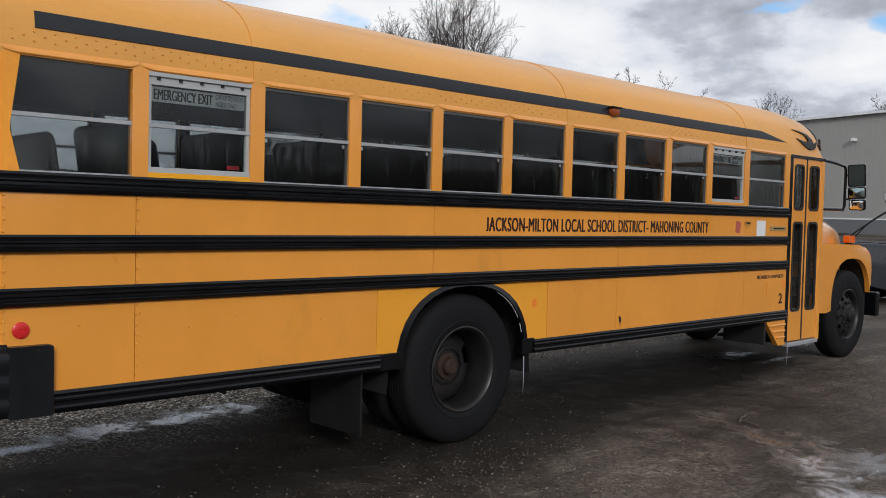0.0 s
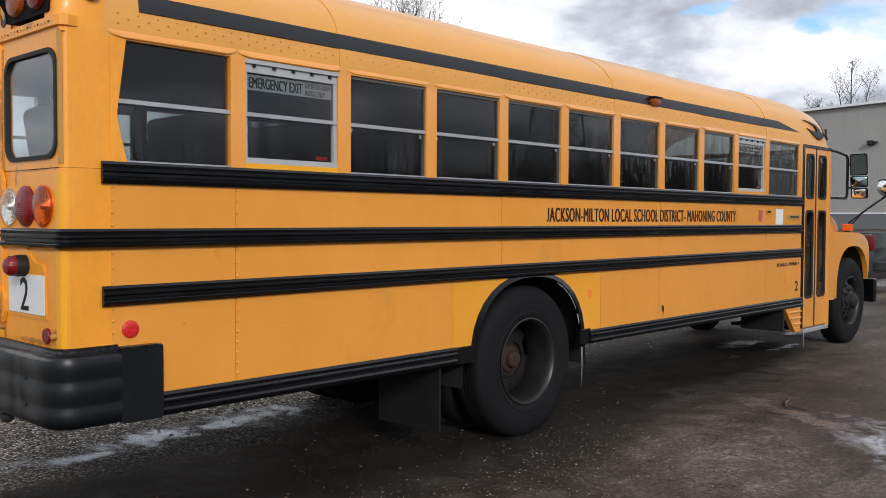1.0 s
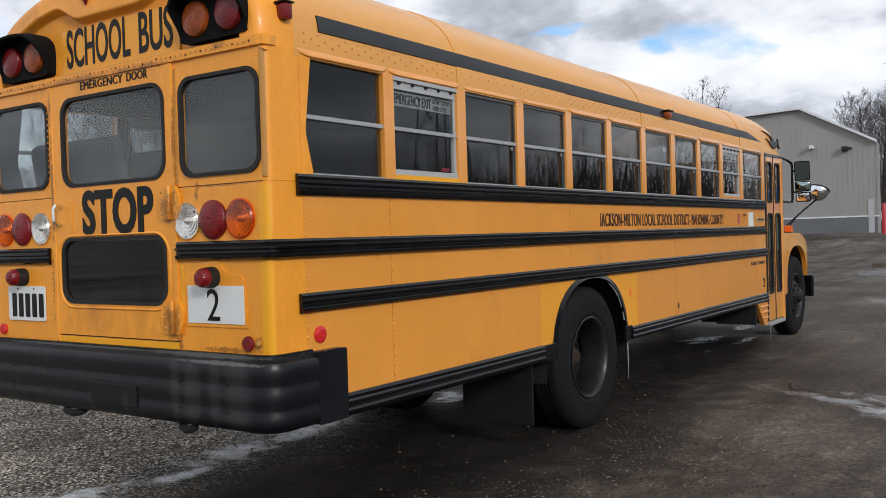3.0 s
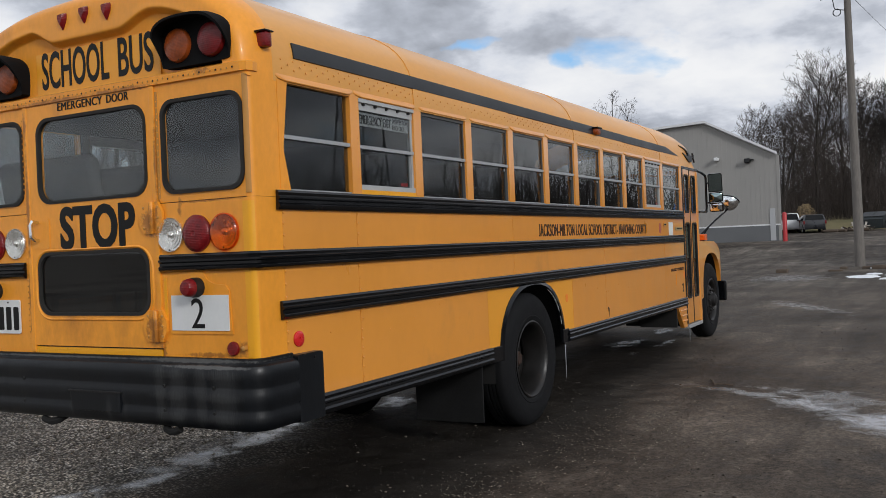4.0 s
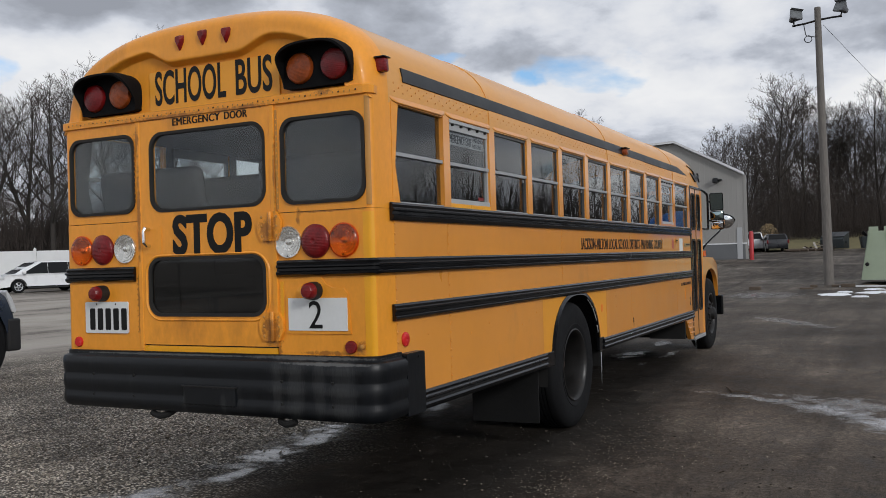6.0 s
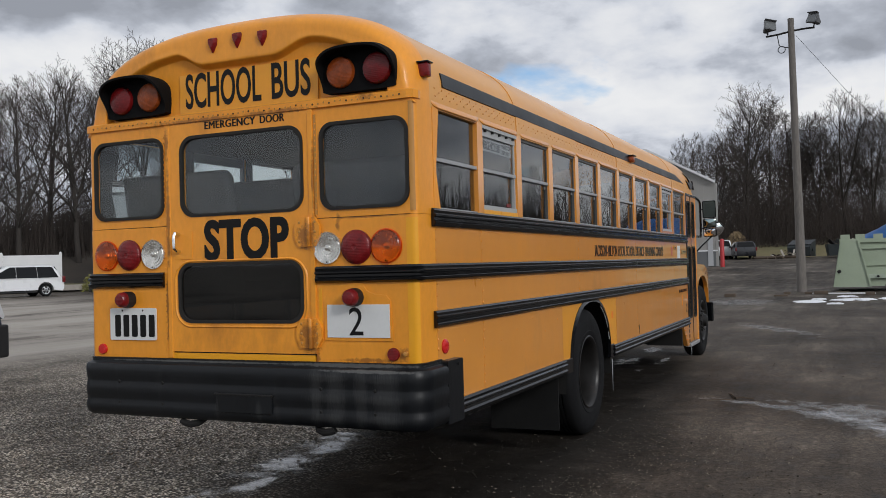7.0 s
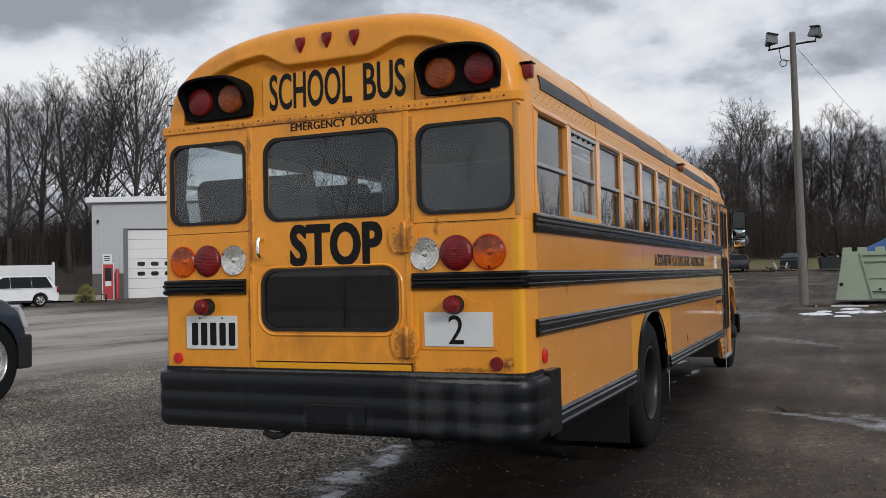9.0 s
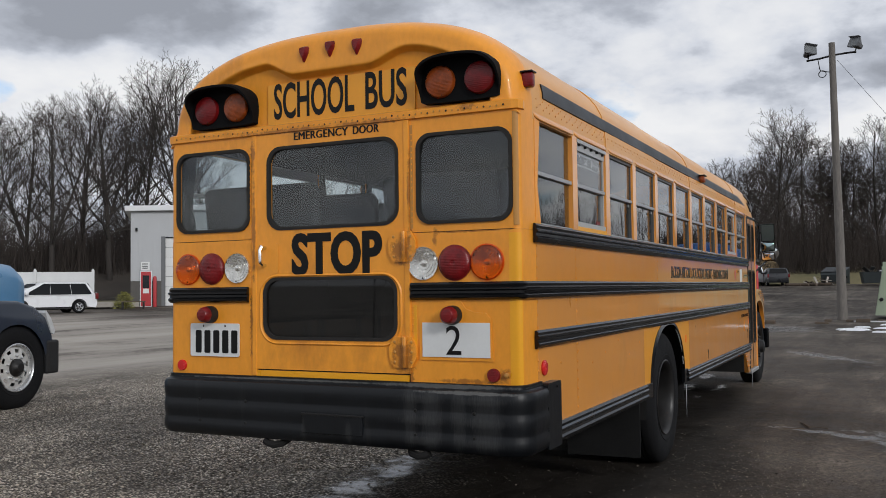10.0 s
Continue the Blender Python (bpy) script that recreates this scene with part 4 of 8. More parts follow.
for y, r in ((0.162, 0.037), (2.296, 0.034)):
    part("reflector", lathe(bmesh.new(), [(r, 0.0), (r, -0.01), (r * 0.9, -0.016), (0.004, -0.017)], 20, along_x(0, y, 1.047)), REFLECTOR if y > 1 else RED_DULL, bus, "round red reflector", smooth=True)
part("drain_stub", lathe(bmesh.new(), [(0.014, 0.0), (0.013, -0.02), (0.006, -0.024)], 10, along_x(0, 0.085, 1.05)), YELLOW_OCHRE, bus, smooth=True)

# warning lamps under their black hoods
def smooth_loop(points, n=4):
    """A closed outline through the points, rounded between them."""
    out = []
    m = len(points)
    for i in range(m):
        p0, p1, p2, p3 = (Vector(points[(i + k) % m]) for k in (-1, 0, 1, 2))
        for k in range(n):
            f = k / n
            q = 0.5 * (2 * p1 + (p2 - p0) * f + (2 * p0 - 5 * p1 + 4 * p2 - p3) * f * f + (3 * p1 - p0 - 3 * p2 + p3) * f ** 3)
            out.append((q.x, q.y))
    return out


for y0, y1 in ((0.098, 0.580), (1.730, 2.215)):
    outline = smooth_loop([(y0 + 0.03, 2.530), ((y0 + y1) / 2, 2.526), (y1 - 0.035, 2.530), (y1 - 0.006, 2.556), (y1, 2.64), (y1 - 0.018, 2.715), (y1 - 0.10, 2.770), ((y0 + y1) / 2, 2.784), (y0 + 0.10, 2.770), (y0 + 0.018, 2.715), (y0, 2.64), (y0 + 0.006, 2.556)])
    cy, cz = (y0 + y1) / 2, 2.64
    unit = part("warning_lamp_box", slab(bmesh.new(), outline, -0.008, 0.044, REAR), HOOD_BLACK, bus, "black hooded pair of warning lamps")
    bm = bmesh.new()
    rows = []
    for u, v in outline:
        d = 0.052 + 0.095 * smooth_step(2.56, 2.76, v)
        ui, vi = cy + (u - cy) * 0.965, cz + (v - cz) * 0.935
        uo, vo = cy + (u - cy) * (1 + 0.018 * smooth_step(2.58, 2.72, v)), v + 0.004
        rows.append([bm.verts.new(q) for q in ((0.044, u, v), (0.04 - d * 0.6, (u + uo) / 2, v + 0.002), (0.04 - d, uo, vo - d * 0.10), (0.04 - d, ui, vi - d * 0.10), (0.044, ui, vi))])
    for i, a in enumerate(rows):
        b = rows[(i + 1) % len(rows)]
        for k in range(5):
            bm.faces.new((a[k], a[(k + 1) % 5], b[(k + 1) % 5], b[k]))
    part("hood", bm, HOOD_BLACK, unit, "flared black sheet hood", smooth=True)
    pair = ((y1 - 0.128, AMBER_DULL, "dull amber lens"), (y0 + 0.118, RED_LENS, "red lens")) if y0 < 1 else ((y1 - 0.128, RED_LENS, "red lens"), (y0 + 0.128, AMBER_DULL, "dull amber lens"))
    for y, mat_, label in pair:
        lens = part("warning_lens", lathe(bmesh.new(), [(0.090, 0.020), (0.090, 0.004), (0.083, -0.008), (0.055, -0.018), (0.004, -0.022)], 32, along_x(-0.022, y, 2.64)), mat_, unit, label, smooth=True)
        tagged(part("lens_screws", dots(bmesh.new(), [(-0.030, y + 0.078 * math.cos(a), 2.64 + 0.078 * math.sin(a)) for a in (0.3, 2.4, 4.5)], (-1, 0, 0), 0.005), STEEL_DARK, lens), kind="stuff")

# three heart-shaped lamps at the top, and the corner lamps
for y, z in ((1.358, 2.912), (1.176, 2.922), (0.992, 2.912)):
    heart = [(y - 0.034, z + 0.03), (y - 0.03, z + 0.042), (y, z + 0.046), (y + 0.03, z + 0.042), (y + 0.034, z + 0.03), (y + 0.03, z), (y + 0.006, z - 0.045), (y, z - 0.05), (y - 0.006, z - 0.045), (y - 0.03, z)]
    front = [(y + (u - y) * 0.6, z + 0.008 + (v - z) * 0.6) for u, v in heart]
    part("clearance_lamp", loft(bmesh.new(), [[(d, u, v) for u, v in pts] for pts, d in ((heart, 0.05), (heart, -0.006), (front, -0.026))]), RED_DULL, bus, "small red heart-shaped lamp", smooth=True)
for y, sgn in ((0.0, -1), (W, 1)):
    lamp = part("corner_lamp", new_box(0.11, 0.165, min(y - sgn * 0.03, y + sgn * 0.036), max(y - sgn * 0.03, y + sgn * 0.036), 2.59, 2.67, bevel=0.012), RED_DULL, bus, "red corner marker lamp", smooth=True)
    part("lamp_hood", new_box(0.10, 0.172, min(y - sgn * 0.03, y + sgn * 0.042), max(y - sgn * 0.03, y + sgn * 0.042), 2.668, 2.677, bevel=0.003), BLACK, lamp)
lamp = part("side_marker", new_box(5.10, 5.21, -0.045, 0.05, 2.572, 2.640, bevel=0.02), AMBER_DULL, bus, "dull orange marker lamp on the roof edge", smooth=True)
part("lamp_hood", new_box(5.09, 5.22, -0.055, 0.05, 2.638, 2.650, bevel=0.004), BLACK, lamp)

# ---- bus sides ----
def arch_points(x0, x1, top, base, n=18, power=2.3):
    cx, a = (x0 + x1) / 2, (x1 - x0) / 2
    out = []
    for i in range(n + 1):
        th = math.pi * i / n
        c, s = math.cos(th), math.sin(th)
        out.append((cx + a * math.copysign(abs(c) ** (2 / power), c), base + (top - base) * abs(s) ** (2 / power)))
    return out


FLOOR_Z, BELT_Z = 0.64, 1.83
cuts = [0.225, 0.91, 3.10, 5.29, 7.51, 8.45]
for k, (place, tag) in enumerate(((SIDE, "near"), (SIDE_FAR, "far"))):
    if tag == "near":
        lower = [(0.225, 0.91, YELLOW), (0.91, 2.60, YELLOW), (4.36, 5.29, YELLOW), (5.29, 7.51, YELLOW), (7.51, 8.45, YELLOW)]
    else:
        lower = [(0.225, 2.60, YELLOW), (4.36, 9.36, YELLOW)]
    for a, b, m in lower:
        part("side_panel", slab(bmesh.new(), [(a + 0.002, FLOOR_Z), (b - 0.002, FLOOR_Z), (b - 0.002, 1.21), (a + 0.002, 1.21)], 0.0, 0.022, place), m, bus)
    arch = arch_points(2.82, 4.09, 1.20, FLOOR_Z)
    outline = [(2.602, FLOOR_Z)] + arch[::-1] + [(4.358, FLOOR_Z), (4.358, 1.21), (2.602, 1.21)]
    part("wheel_arch_panel", slab(bmesh.new(), outline, 0.001, 0.022, place), YELLOW_PATCH, bus, "lemon-yellow replacement panel")
    # black rubber lip round the opening
    bm = bmesh.new()
    outer_a = arch_points(2.775, 4.135, 1.206, FLOOR_Z - 0.02)
    rows = [[bm.verts.new(place(*p, d)) for p, d in ((o, -0.004), (i_, -0.014), (i_, 0.03), (o, 0.022))] for o, i_ in zip(outer_a, arch_points(2.825, 4.085, 1.175, FLOOR_Z - 0.02))]
    for a, b in zip(rows, rows[1:]):
        for j in range(4):
            bm.faces.new((a[j], a[(j + 1) % 4], b[(j + 1) % 4], b[j]))
    bm.faces.new(rows[0])
    bm.faces.new(rows[-1][::-1])
    part("arch_lip", bm, BLACK, bus, "black rubber wheel-arch lip", smooth=True)
    bands = cuts if tag == "near" else [0.225, 3.10, 5.29, 9.36]
    for a, b in zip(bands, bands[1:]):
        for z0, z1 in ((1.212, 1.478), (1.482, BELT_Z)):
            part("side_panel", slab(bmesh.new(), [(a + 0.002, z0), (b - 0.002, z0), (b - 0.002, z1), (a + 0.002, z1)], 0.0, 0.022, place), YELLOW, bus)

RAIL = [(0.004, 0.0), (0.016, 0.002), (0.028, 0.014), (0.030, 0.026), (0.020, 0.036), (0.020, 0.050), (0.031, 0.058), (0.031, 0.066), (0.020, 0.074), (0.024, 0.088), (0.014, 0.1), (0.004, 0.1)]


def rail(path, z, height=0.1, scale=1.0):
    return sweep(bmesh.new(), path, [(o * scale, z + h * height / 0.1) for o, h in RAIL])


def corner_path(y_from, x_to, r=RC, flip=False):
    pts = [(0.0, y_from)] + [(r - r * math.cos(math.pi / 2 * i / 6), r - r * math.sin(math.pi / 2 * i / 6)) for i in range(7)] + [(x_to, 0.0)]
    return [(x, W - y) for x, y in pts][::-1] if flip else pts


part("rub_rail", rail([(0.178, 0), (8.44, 0)], 1.752, 0.105), BLACK, bus, smooth=True)
part("rub_rail", rail(corner_path(0.648, 8.44), 1.447, 0.096), BLACK, bus, "black rail wrapping round the rear corner", smooth=True)
part("rub_rail", rail([(0.178, 0), (8.44, 0)], 1.178, 0.098), BLACK, bus, smooth=True)
part("skirt_rail", rail([(0.478, 0), (2.62, 0)], 0.625, 0.118), BLACK, bus, smooth=True)
part("skirt_rail", rail([(4.19, 0), (8.47, 0)], 0.612, 0.11), BLACK, bus, smooth=True)
part("skirt_plate", new_box(2.61, 2.80, -0.014, 0.02, 0.625, 0.74, bevel=0.004), BLACK, bus)
part("skirt_plate", new_box(4.06, 4.20, -0.014, 0.02, 0.615, 0.735, bevel=0.004), BLACK, bus)
part("rub_rail", rail([(9.3, W), (0.178, W)], 1.752, 0.105), BLACK, bus, smooth=True)
part("rub_rail", rail(corner_path(W - 1.772, 9.3, flip=True), 1.437, 0.096), BLACK, bus, smooth=True)
part("rub_rail", rail([(9.3, W), (0.178, W)], 1.178, 0.098), BLACK, bus, smooth=True)
part("skirt_rail", rail([(9.3, W), (4.19, W)], 0.612, 0.11), BLACK, bus, smooth=True)
part("skirt_rail", rail([(2.62, W), (0.478, W)], 0.625, 0.118), BLACK, bus, smooth=True)

# rivet rows
def rivet_row(points, normal=(0, -1, 0), r=0.0075, material=None, name="rivets"):
    return tagged(part(name, dots(bmesh.new(), points, normal, r), material or YELLOW, bus), kind="stuff")


for x in (0.235, 0.922):
    for z0, z1 in ((0.78, 1.165), (1.29, 1.43), (1.56, 1.74)):
        n = max(2, int((z1 - z0) / 0.05))
        rivet_row([(x, -0.001, z0 + (z1 - z0) * i / n) for i in range(n + 1)], r=0.0098)
rivet_row([(3.11, -0.001, z) for z in (1.30, 1.37, 1.42, 1.57, 1.64, 1.71)])
for x in (5.30, 7.52):
    rivet_row([(x, -0.001, z) for z in (0.80, 0.9, 1.0, 1.1, 1.30, 1.37, 1.42, 1.57, 1.64, 1.71)])
rnd = random.Random(11)
rivet_row([(0.30 + 0.31 * i + rnd.uniform(-0.02, 0.02), -0.001, 1.02 + 0.05 * (i % 3) + rnd.uniform(-0.02, 0.02)) for i in range(1, 8)], r=0.008)
rivet_row([(4.7 + 0.33 * i, -0.001, 1.0 + 0.05 * (i % 2)) for i in range(10)], r=0.007)
rivet_row([(0.27 + 0.052 * i, -0.004 if i % 2 else -0.003, 2.530 if i % 2 else 2.505) for i in range(156)], r=0.0068)
rivet_row([(0.27 + 0.104 * i, 0.002, 2.553) for i in range(78)], r=0.0065)
for k in range(1, 11):
    x = 0.972 + PITCH * (k - 1) - 0.055
    rivet_row([(x + dx, -0.003, z) for dx in (-0.035, 0.035) for z in (1.95, 2.07, 2.19, 2.31)], r=0.006)

# window posts, brows and windows
WINDOWS = [(0.262, 0.885)] + [(0.972 + PITCH * i, 0.972 + PITCH * i + 0.638) for i in range(9)] + [(7.545, 8.345)]
Z0, Z1, ZM = 1.858, 2.432, 2.145


def side_window(place, x0, x1, exit_window=False, slant=False):
    holder = new("side_window")
    holder.parent = bus
    frame_mat = WHITE_FRAME if exit_window else ALU
    edge_w = 0.012 if not exit_window else 0.024
    top = Z1 - (0.055 if exit_window else 0.010)
    low = Z0 + (0.035 if exit_window else 0.0)
    if slant:
        shape = [(x0 + 0.055, Z0 + 0.004), (x1, Z0 + 0.004), (x1, Z1), (x0 + 0.045, Z1), (x0, 2.09), (x0 + 0.003, 2.06)]
        part("pane", slab(bmesh.new(), shape, 0.024, 0.028, place), GLASS_SIDE if place is SIDE else GLASS_FAR, holder)
        part("sill_bar", slab(bmesh.new(), [(x0 + 0.04, Z0 - 0.012), (x1, Z0 - 0.012), (x1, Z0 + 0.008), (x0 + 0.04, Z0 + 0.008)], 0.004, 0.04, place), ALU, holder)
    else:
        part("pane", slab(bmesh.new(), [(x0, low), (x1, low), (x1, ZM), (x0, ZM)], 0.030, 0.034, place), GLASS_SIDE if place is SIDE else GLASS_FAR, holder)
        part("pane", slab(bmesh.new(), [(x0, ZM), (x1, ZM), (x1, top), (x0, top)], 0.018, 0.022, place), GLASS_SIDE if place is SIDE else GLASS_FAR, holder)
        part("sill_bar", slab(bmesh.new(), [(x0, low - 0.012), (x1, low - 0.012), (x1, low + (0.022 if exit_window else 0.008)), (x0, low + (0.022 if exit_window else 0.008))], 0.002, 0.04, place), frame_mat, holder)
        for a, b in ((x0, x0 + edge_w), (x1 - edge_w, x1)):
            part("jamb", slab(bmesh.new(), [(a, low), (b, low), (b, top), (a, top)], 0.012, 0.04, place), frame_mat if exit_window else FRAME_GREY_SHADE if a > x0 else GASKET, holder)
        if not exit_window:
            for u in (x0 + 0.028, x1 - 0.030):
                part("latch", slab(bmesh.new(), [(u - 0.008, ZM - 0.040), (u + 0.006, ZM - 0.044), (u + 0.009, ZM - 0.022), (u - 0.008, ZM - 0.020)], 0.022, 0.030, place), ALU, holder)
        part("top_bar", slab(bmesh.new(), [(x0, top - 0.012), (x1, top - 0.012), (x1, Z1 + 0.005), (x0, Z1 + 0.005)], 0.008, 0.04, place), frame_mat if exit_window else FRAME_GREY_SHADE, holder)
        if exit_window:
            part("hinge_rail", slab(bmesh.new(), [(x0, Z1 - 0.022), (x1, Z1 - 0.022), (x1, Z1), (x0, Z1)], -0.006, 0.02, place), WHITE_FRAME, holder)
            for i in range(5):
                u = x0 + 0.06 + i * (x1 - x0 - 0.12) / 4
                part("hinge_tab", slab(bmesh.new(), rounded(u - 0.008, u + 0.008, Z1 - 0.04, Z1 - 0.024, 0.004, 2), -0.008, 0.01, place), STEEL_DARK, holder)
    part("mid_bar", slab(bmesh.new(), [(x0 + (0.004 if slant else 0), ZM - 0.012), (x1, ZM - 0.012), (x1, ZM + 0.009), (x0 + (0.006 if slant else 0), ZM + 0.009)], 0.004, 0.04, place), ALU, holder, "aluminium cross bar")
    return holder


for place in (SIDE, SIDE_FAR):
    near = place is SIDE
    for i, (a, b) in enumerate(WINDOWS):
        w = side_window(place, a - (0.10 if i == 0 and not near else 0), b, exit_window=i in (1, 9), slant=i == 0)
        if near and i in (1, 9):
            s = part("exit_sign", slab(bmesh.new(), [(a + 0.03, 2.275), (b - 0.03, 2.275), (b - 0.03, 2.358), (a + 0.03, 2.358)], 0.027, 0.031, place), WHITE_PLATE, w, "white emergency exit strip")
            part("red_note", slab(bmesh.new(), [(b - 0.14, 1.925), (b - 0.06, 1.925), (b - 0.06, 1.947), (b - 0.14, 1.947)], 0.026, 0.029, place), RED_DULL, w, "small red sticker")
            lettering("exit_lettering", "EMERGENCY EXIT", BLACK_DECAL, s, a + 0.045, a + 0.40, 2.288, 2.345, lambda u, v, d: (u, 0.027 + d * 0.6, v), wide=0.03)
            lettering("exit_note", "OPERATES FROM\nINSIDE ONLY", STEEL_DARK, s, a + 0.42, b - 0.04, 2.282, 2.352, lambda u, v, d: (u, 0.027 + d * 0.6, v))
    # posts between the windows
    for (a, b), (c, d) in zip(WINDOWS, WINDOWS[1:]):
        part("window_post", slab(bmesh.new(), rounded(b - 0.002, c + 0.002, BELT_Z - 0.012, 2.44, 0.012, 2), -0.004, 0.05, place), YELLOW, bus)
    part("exit_sill", slab(bmesh.new(), [(WINDOWS[1][0], 1.835), (WINDOWS[1][1], 1.835), (WINDOWS[1][1], 1.885), (WINDOWS[1][0], 1.885)], -0.002, 0.03, place), YELLOW_TAPE if near else YELLOW, bus)
    part("exit_sill", slab(bmesh.new(), [(WINDOWS[9][0], 1.835), (WINDOWS[9][1], 1.835), (WINDOWS[9][1], 1.885), (WINDOWS[9][0], 1.885)], -0.002, 0.03, place), YELLOW, bus)
    sh = 0.0 if near else 0.10
    part("quarter_panel", slab(bmesh.new(), [(0.225 - sh, 1.822), (0.318 - sh, 1.822), (0.262 - sh, 2.06), (0.262 - sh, 2.09), (0.31 - sh, 2.44), (0.225 - sh, 2.44)], -0.002, 0.03, place), YELLOW_REAR, bus)
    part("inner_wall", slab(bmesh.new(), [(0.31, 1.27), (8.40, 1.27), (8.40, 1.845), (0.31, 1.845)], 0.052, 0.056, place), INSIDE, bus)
    # dark strips added to hide the posts' lit yellow backs and keep the cabin dim
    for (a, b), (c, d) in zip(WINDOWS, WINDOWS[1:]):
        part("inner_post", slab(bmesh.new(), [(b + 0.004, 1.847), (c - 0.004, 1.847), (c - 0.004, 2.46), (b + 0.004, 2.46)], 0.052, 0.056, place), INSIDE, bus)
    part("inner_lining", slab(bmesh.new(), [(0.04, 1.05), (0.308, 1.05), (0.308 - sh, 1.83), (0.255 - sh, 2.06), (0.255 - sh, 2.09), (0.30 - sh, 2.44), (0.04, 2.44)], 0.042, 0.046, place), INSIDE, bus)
    part("window_post", slab(bmesh.new(), [(8.343, 1.822), (8.45, 1.822), (8.45, 2.44), (8.343, 2.44)], -0.002, 0.05, place), YELLOW, bus)
    part("belt_strip", slab(bmesh.new(), [(0.225, 1.826), (8.45, 1.826), (8.45, 1.852), (0.225, 1.852)], 0.006, 0.05, place), STEEL_DARK, bus)
    for a, b in WINDOWS:
        prof = [(0.0, 2.437), (-0.009, 2.436), (-0.013, 2.441), (-0.011, 2.453), (-0.005, 2.466), (0.0, 2.472)]
        secs = []
        for x, s in ((a - 0.045, 0.05), (a - 0.02, 0.6), (a + 0.03, 1.0), (b - 0.03, 1.0), (b + 0.015, 0.6), (b + 0.035, 0.05)):
            secs.append([place(x, 2.486 - (2.486 - z) * (0.55 + 0.45 * s), d * s + 0.001) for d, z in prof])
        part("window_brow", loft(bmesh.new(), secs), YELLOW, bus, smooth=True)

# lettering and small marks on the near side
lettering("district_lettering", "JACKSON-MILTON LOCAL SCHOOL DISTRICT- MAHONING COUNTY", DECAL_SIDE, bus, 3.63, 6.77, 1.575, 1.682, SIDE, wide=0.034, label="black condensed capitals", spaced=1.1)
lettering("board_owned_lettering", "BOARD OWNED", DECAL_SIDE, bus, 7.79, 8.38, 1.085, 1.125, SIDE, wide=0.05)
lettering("fleet_number", "2", BLACK_DECAL, bus, 8.29, 8.37, 0.80, 0.915, SIDE, heavy=0.04)
part("red_sticker", slab(bmesh.new(), [(7.30, 1.585), (7.38, 1.57), (7.40, 1.62), (7.40, 1.69), (7.31, 1.70)], -0.003, 0.001, SIDE), surface("faded_red_print", (0.44, 0.10, 0.07), 0.5, spread=0.3, scale=30, fine=120), bus, "faded red sticker")
part("white_sticker", slab(bmesh.new(), [(7.74, 1.545), (7.93, 1.545), (7.93, 1.71), (7.74, 1.71)], -0.003, 0.001, SIDE), WHITE_PLATE, bus, "white paper notice")
vent = part("side_vent", slab(bmesh.new(), rounded(7.48, 7.60, 1.66, 1.70, 0.008, 2), -0.012, 0.002, SIDE), YELLOW_OCHRE, bus)
part("vent_slot", slab(bmesh.new(), [(7.50, 1.672), (7.58, 1.672), (7.58, 1.688), (7.50, 1.688)], -0.014, 0.0, SIDE), BLACK, vent)
plate_m = part("maker_plate", slab(bmesh.new(), rounded(8.03, 8.38, 1.605, 1.65, 0.008, 2), -0.008, 0.002, SIDE), surface("brass_plate", (0.42, 0.30, 0.13), 0.4, 0.3, spread=0.2, scale=20, fine=90), bus)
part("plate_bar", slab(bmesh.new(), [(8.10, 1.622), (8.35, 1.622), (8.35, 1.636), (8.10, 1.636)], -0.010, 0.0, SIDE), BLACK_DECAL, plate_m)
part("filler_flap", slab(bmesh.new(), rounded(8.0, 8.20, 0.90, 1.05, 0.008, 2), -0.006, 0.002, SIDE), YELLOW, bus)
part("orange_mark", slab(bmesh.new(), rounded(8.375, 8.425, 0.98, 1.06, 0.02, 3), -0.0025, 0.001, SIDE), surface("orange_mark_paint", (0.85, 0.23, 0.03), 0.5), bus)
part("orange_mark", slab(bmesh.new(), rounded(4.18, 4.23, 0.975, 1.045, 0.02, 3), -0.003, 0.001, SIDE), surface("orange_mark_paint", (0.85, 0.23, 0.03), 0.5), bus)
part("side_reflector", lathe(bmesh.new(), [(0.042, 0.0), (0.042, -0.008), (0.034, -0.013), (0.008, -0.013), (0.006, -0.009)], 22, along_y(0.318, -0.001, 1.065)), REFLECTOR, bus, "round red reflector", smooth=True)
part("rust_spot", slab(bmesh.new(), [(5.33, 0.832), (5.345, 0.84), (5.366, 0.826), (5.372, 0.80), (5.36, 0.775), (5.356, 0.735), (5.35, 0.775), (5.337, 0.80)][::-1], -0.0025, 0.001, SIDE), RUST, bus)

# ---- rear bumper ----
prof = [(0.0, 0.632), (0.022, 0.634), (0.042, 0.652), (0.049, 0.68), (0.047, 0.71), (0.042, 0.730), (0.042, 0.745), (0.047, 0.768), (0.049, 0.80), (0.047, 0.826), (0.042, 0.846), (0.042, 0.858), (0.047, 0.884), (0.049, 0.915), (0.047, 0.945), (0.038, 0.962), (0.018, 0.968), (0.010, 0.975), (0.010, 0.998), (0.0, 1.0)]
path = [(0.25, -0.006), (0.17, -0.008)] + [(0.06 - 0.085 * math.sin(math.pi / 2 * i / 7), 0.077 - 0.085 * math.cos(math.pi / 2 * i / 7)) for i in range(8)]
path = path + [(x, W - y) for x, y in path[::-1]]
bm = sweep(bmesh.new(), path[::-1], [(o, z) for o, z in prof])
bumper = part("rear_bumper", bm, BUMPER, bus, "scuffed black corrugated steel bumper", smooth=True)
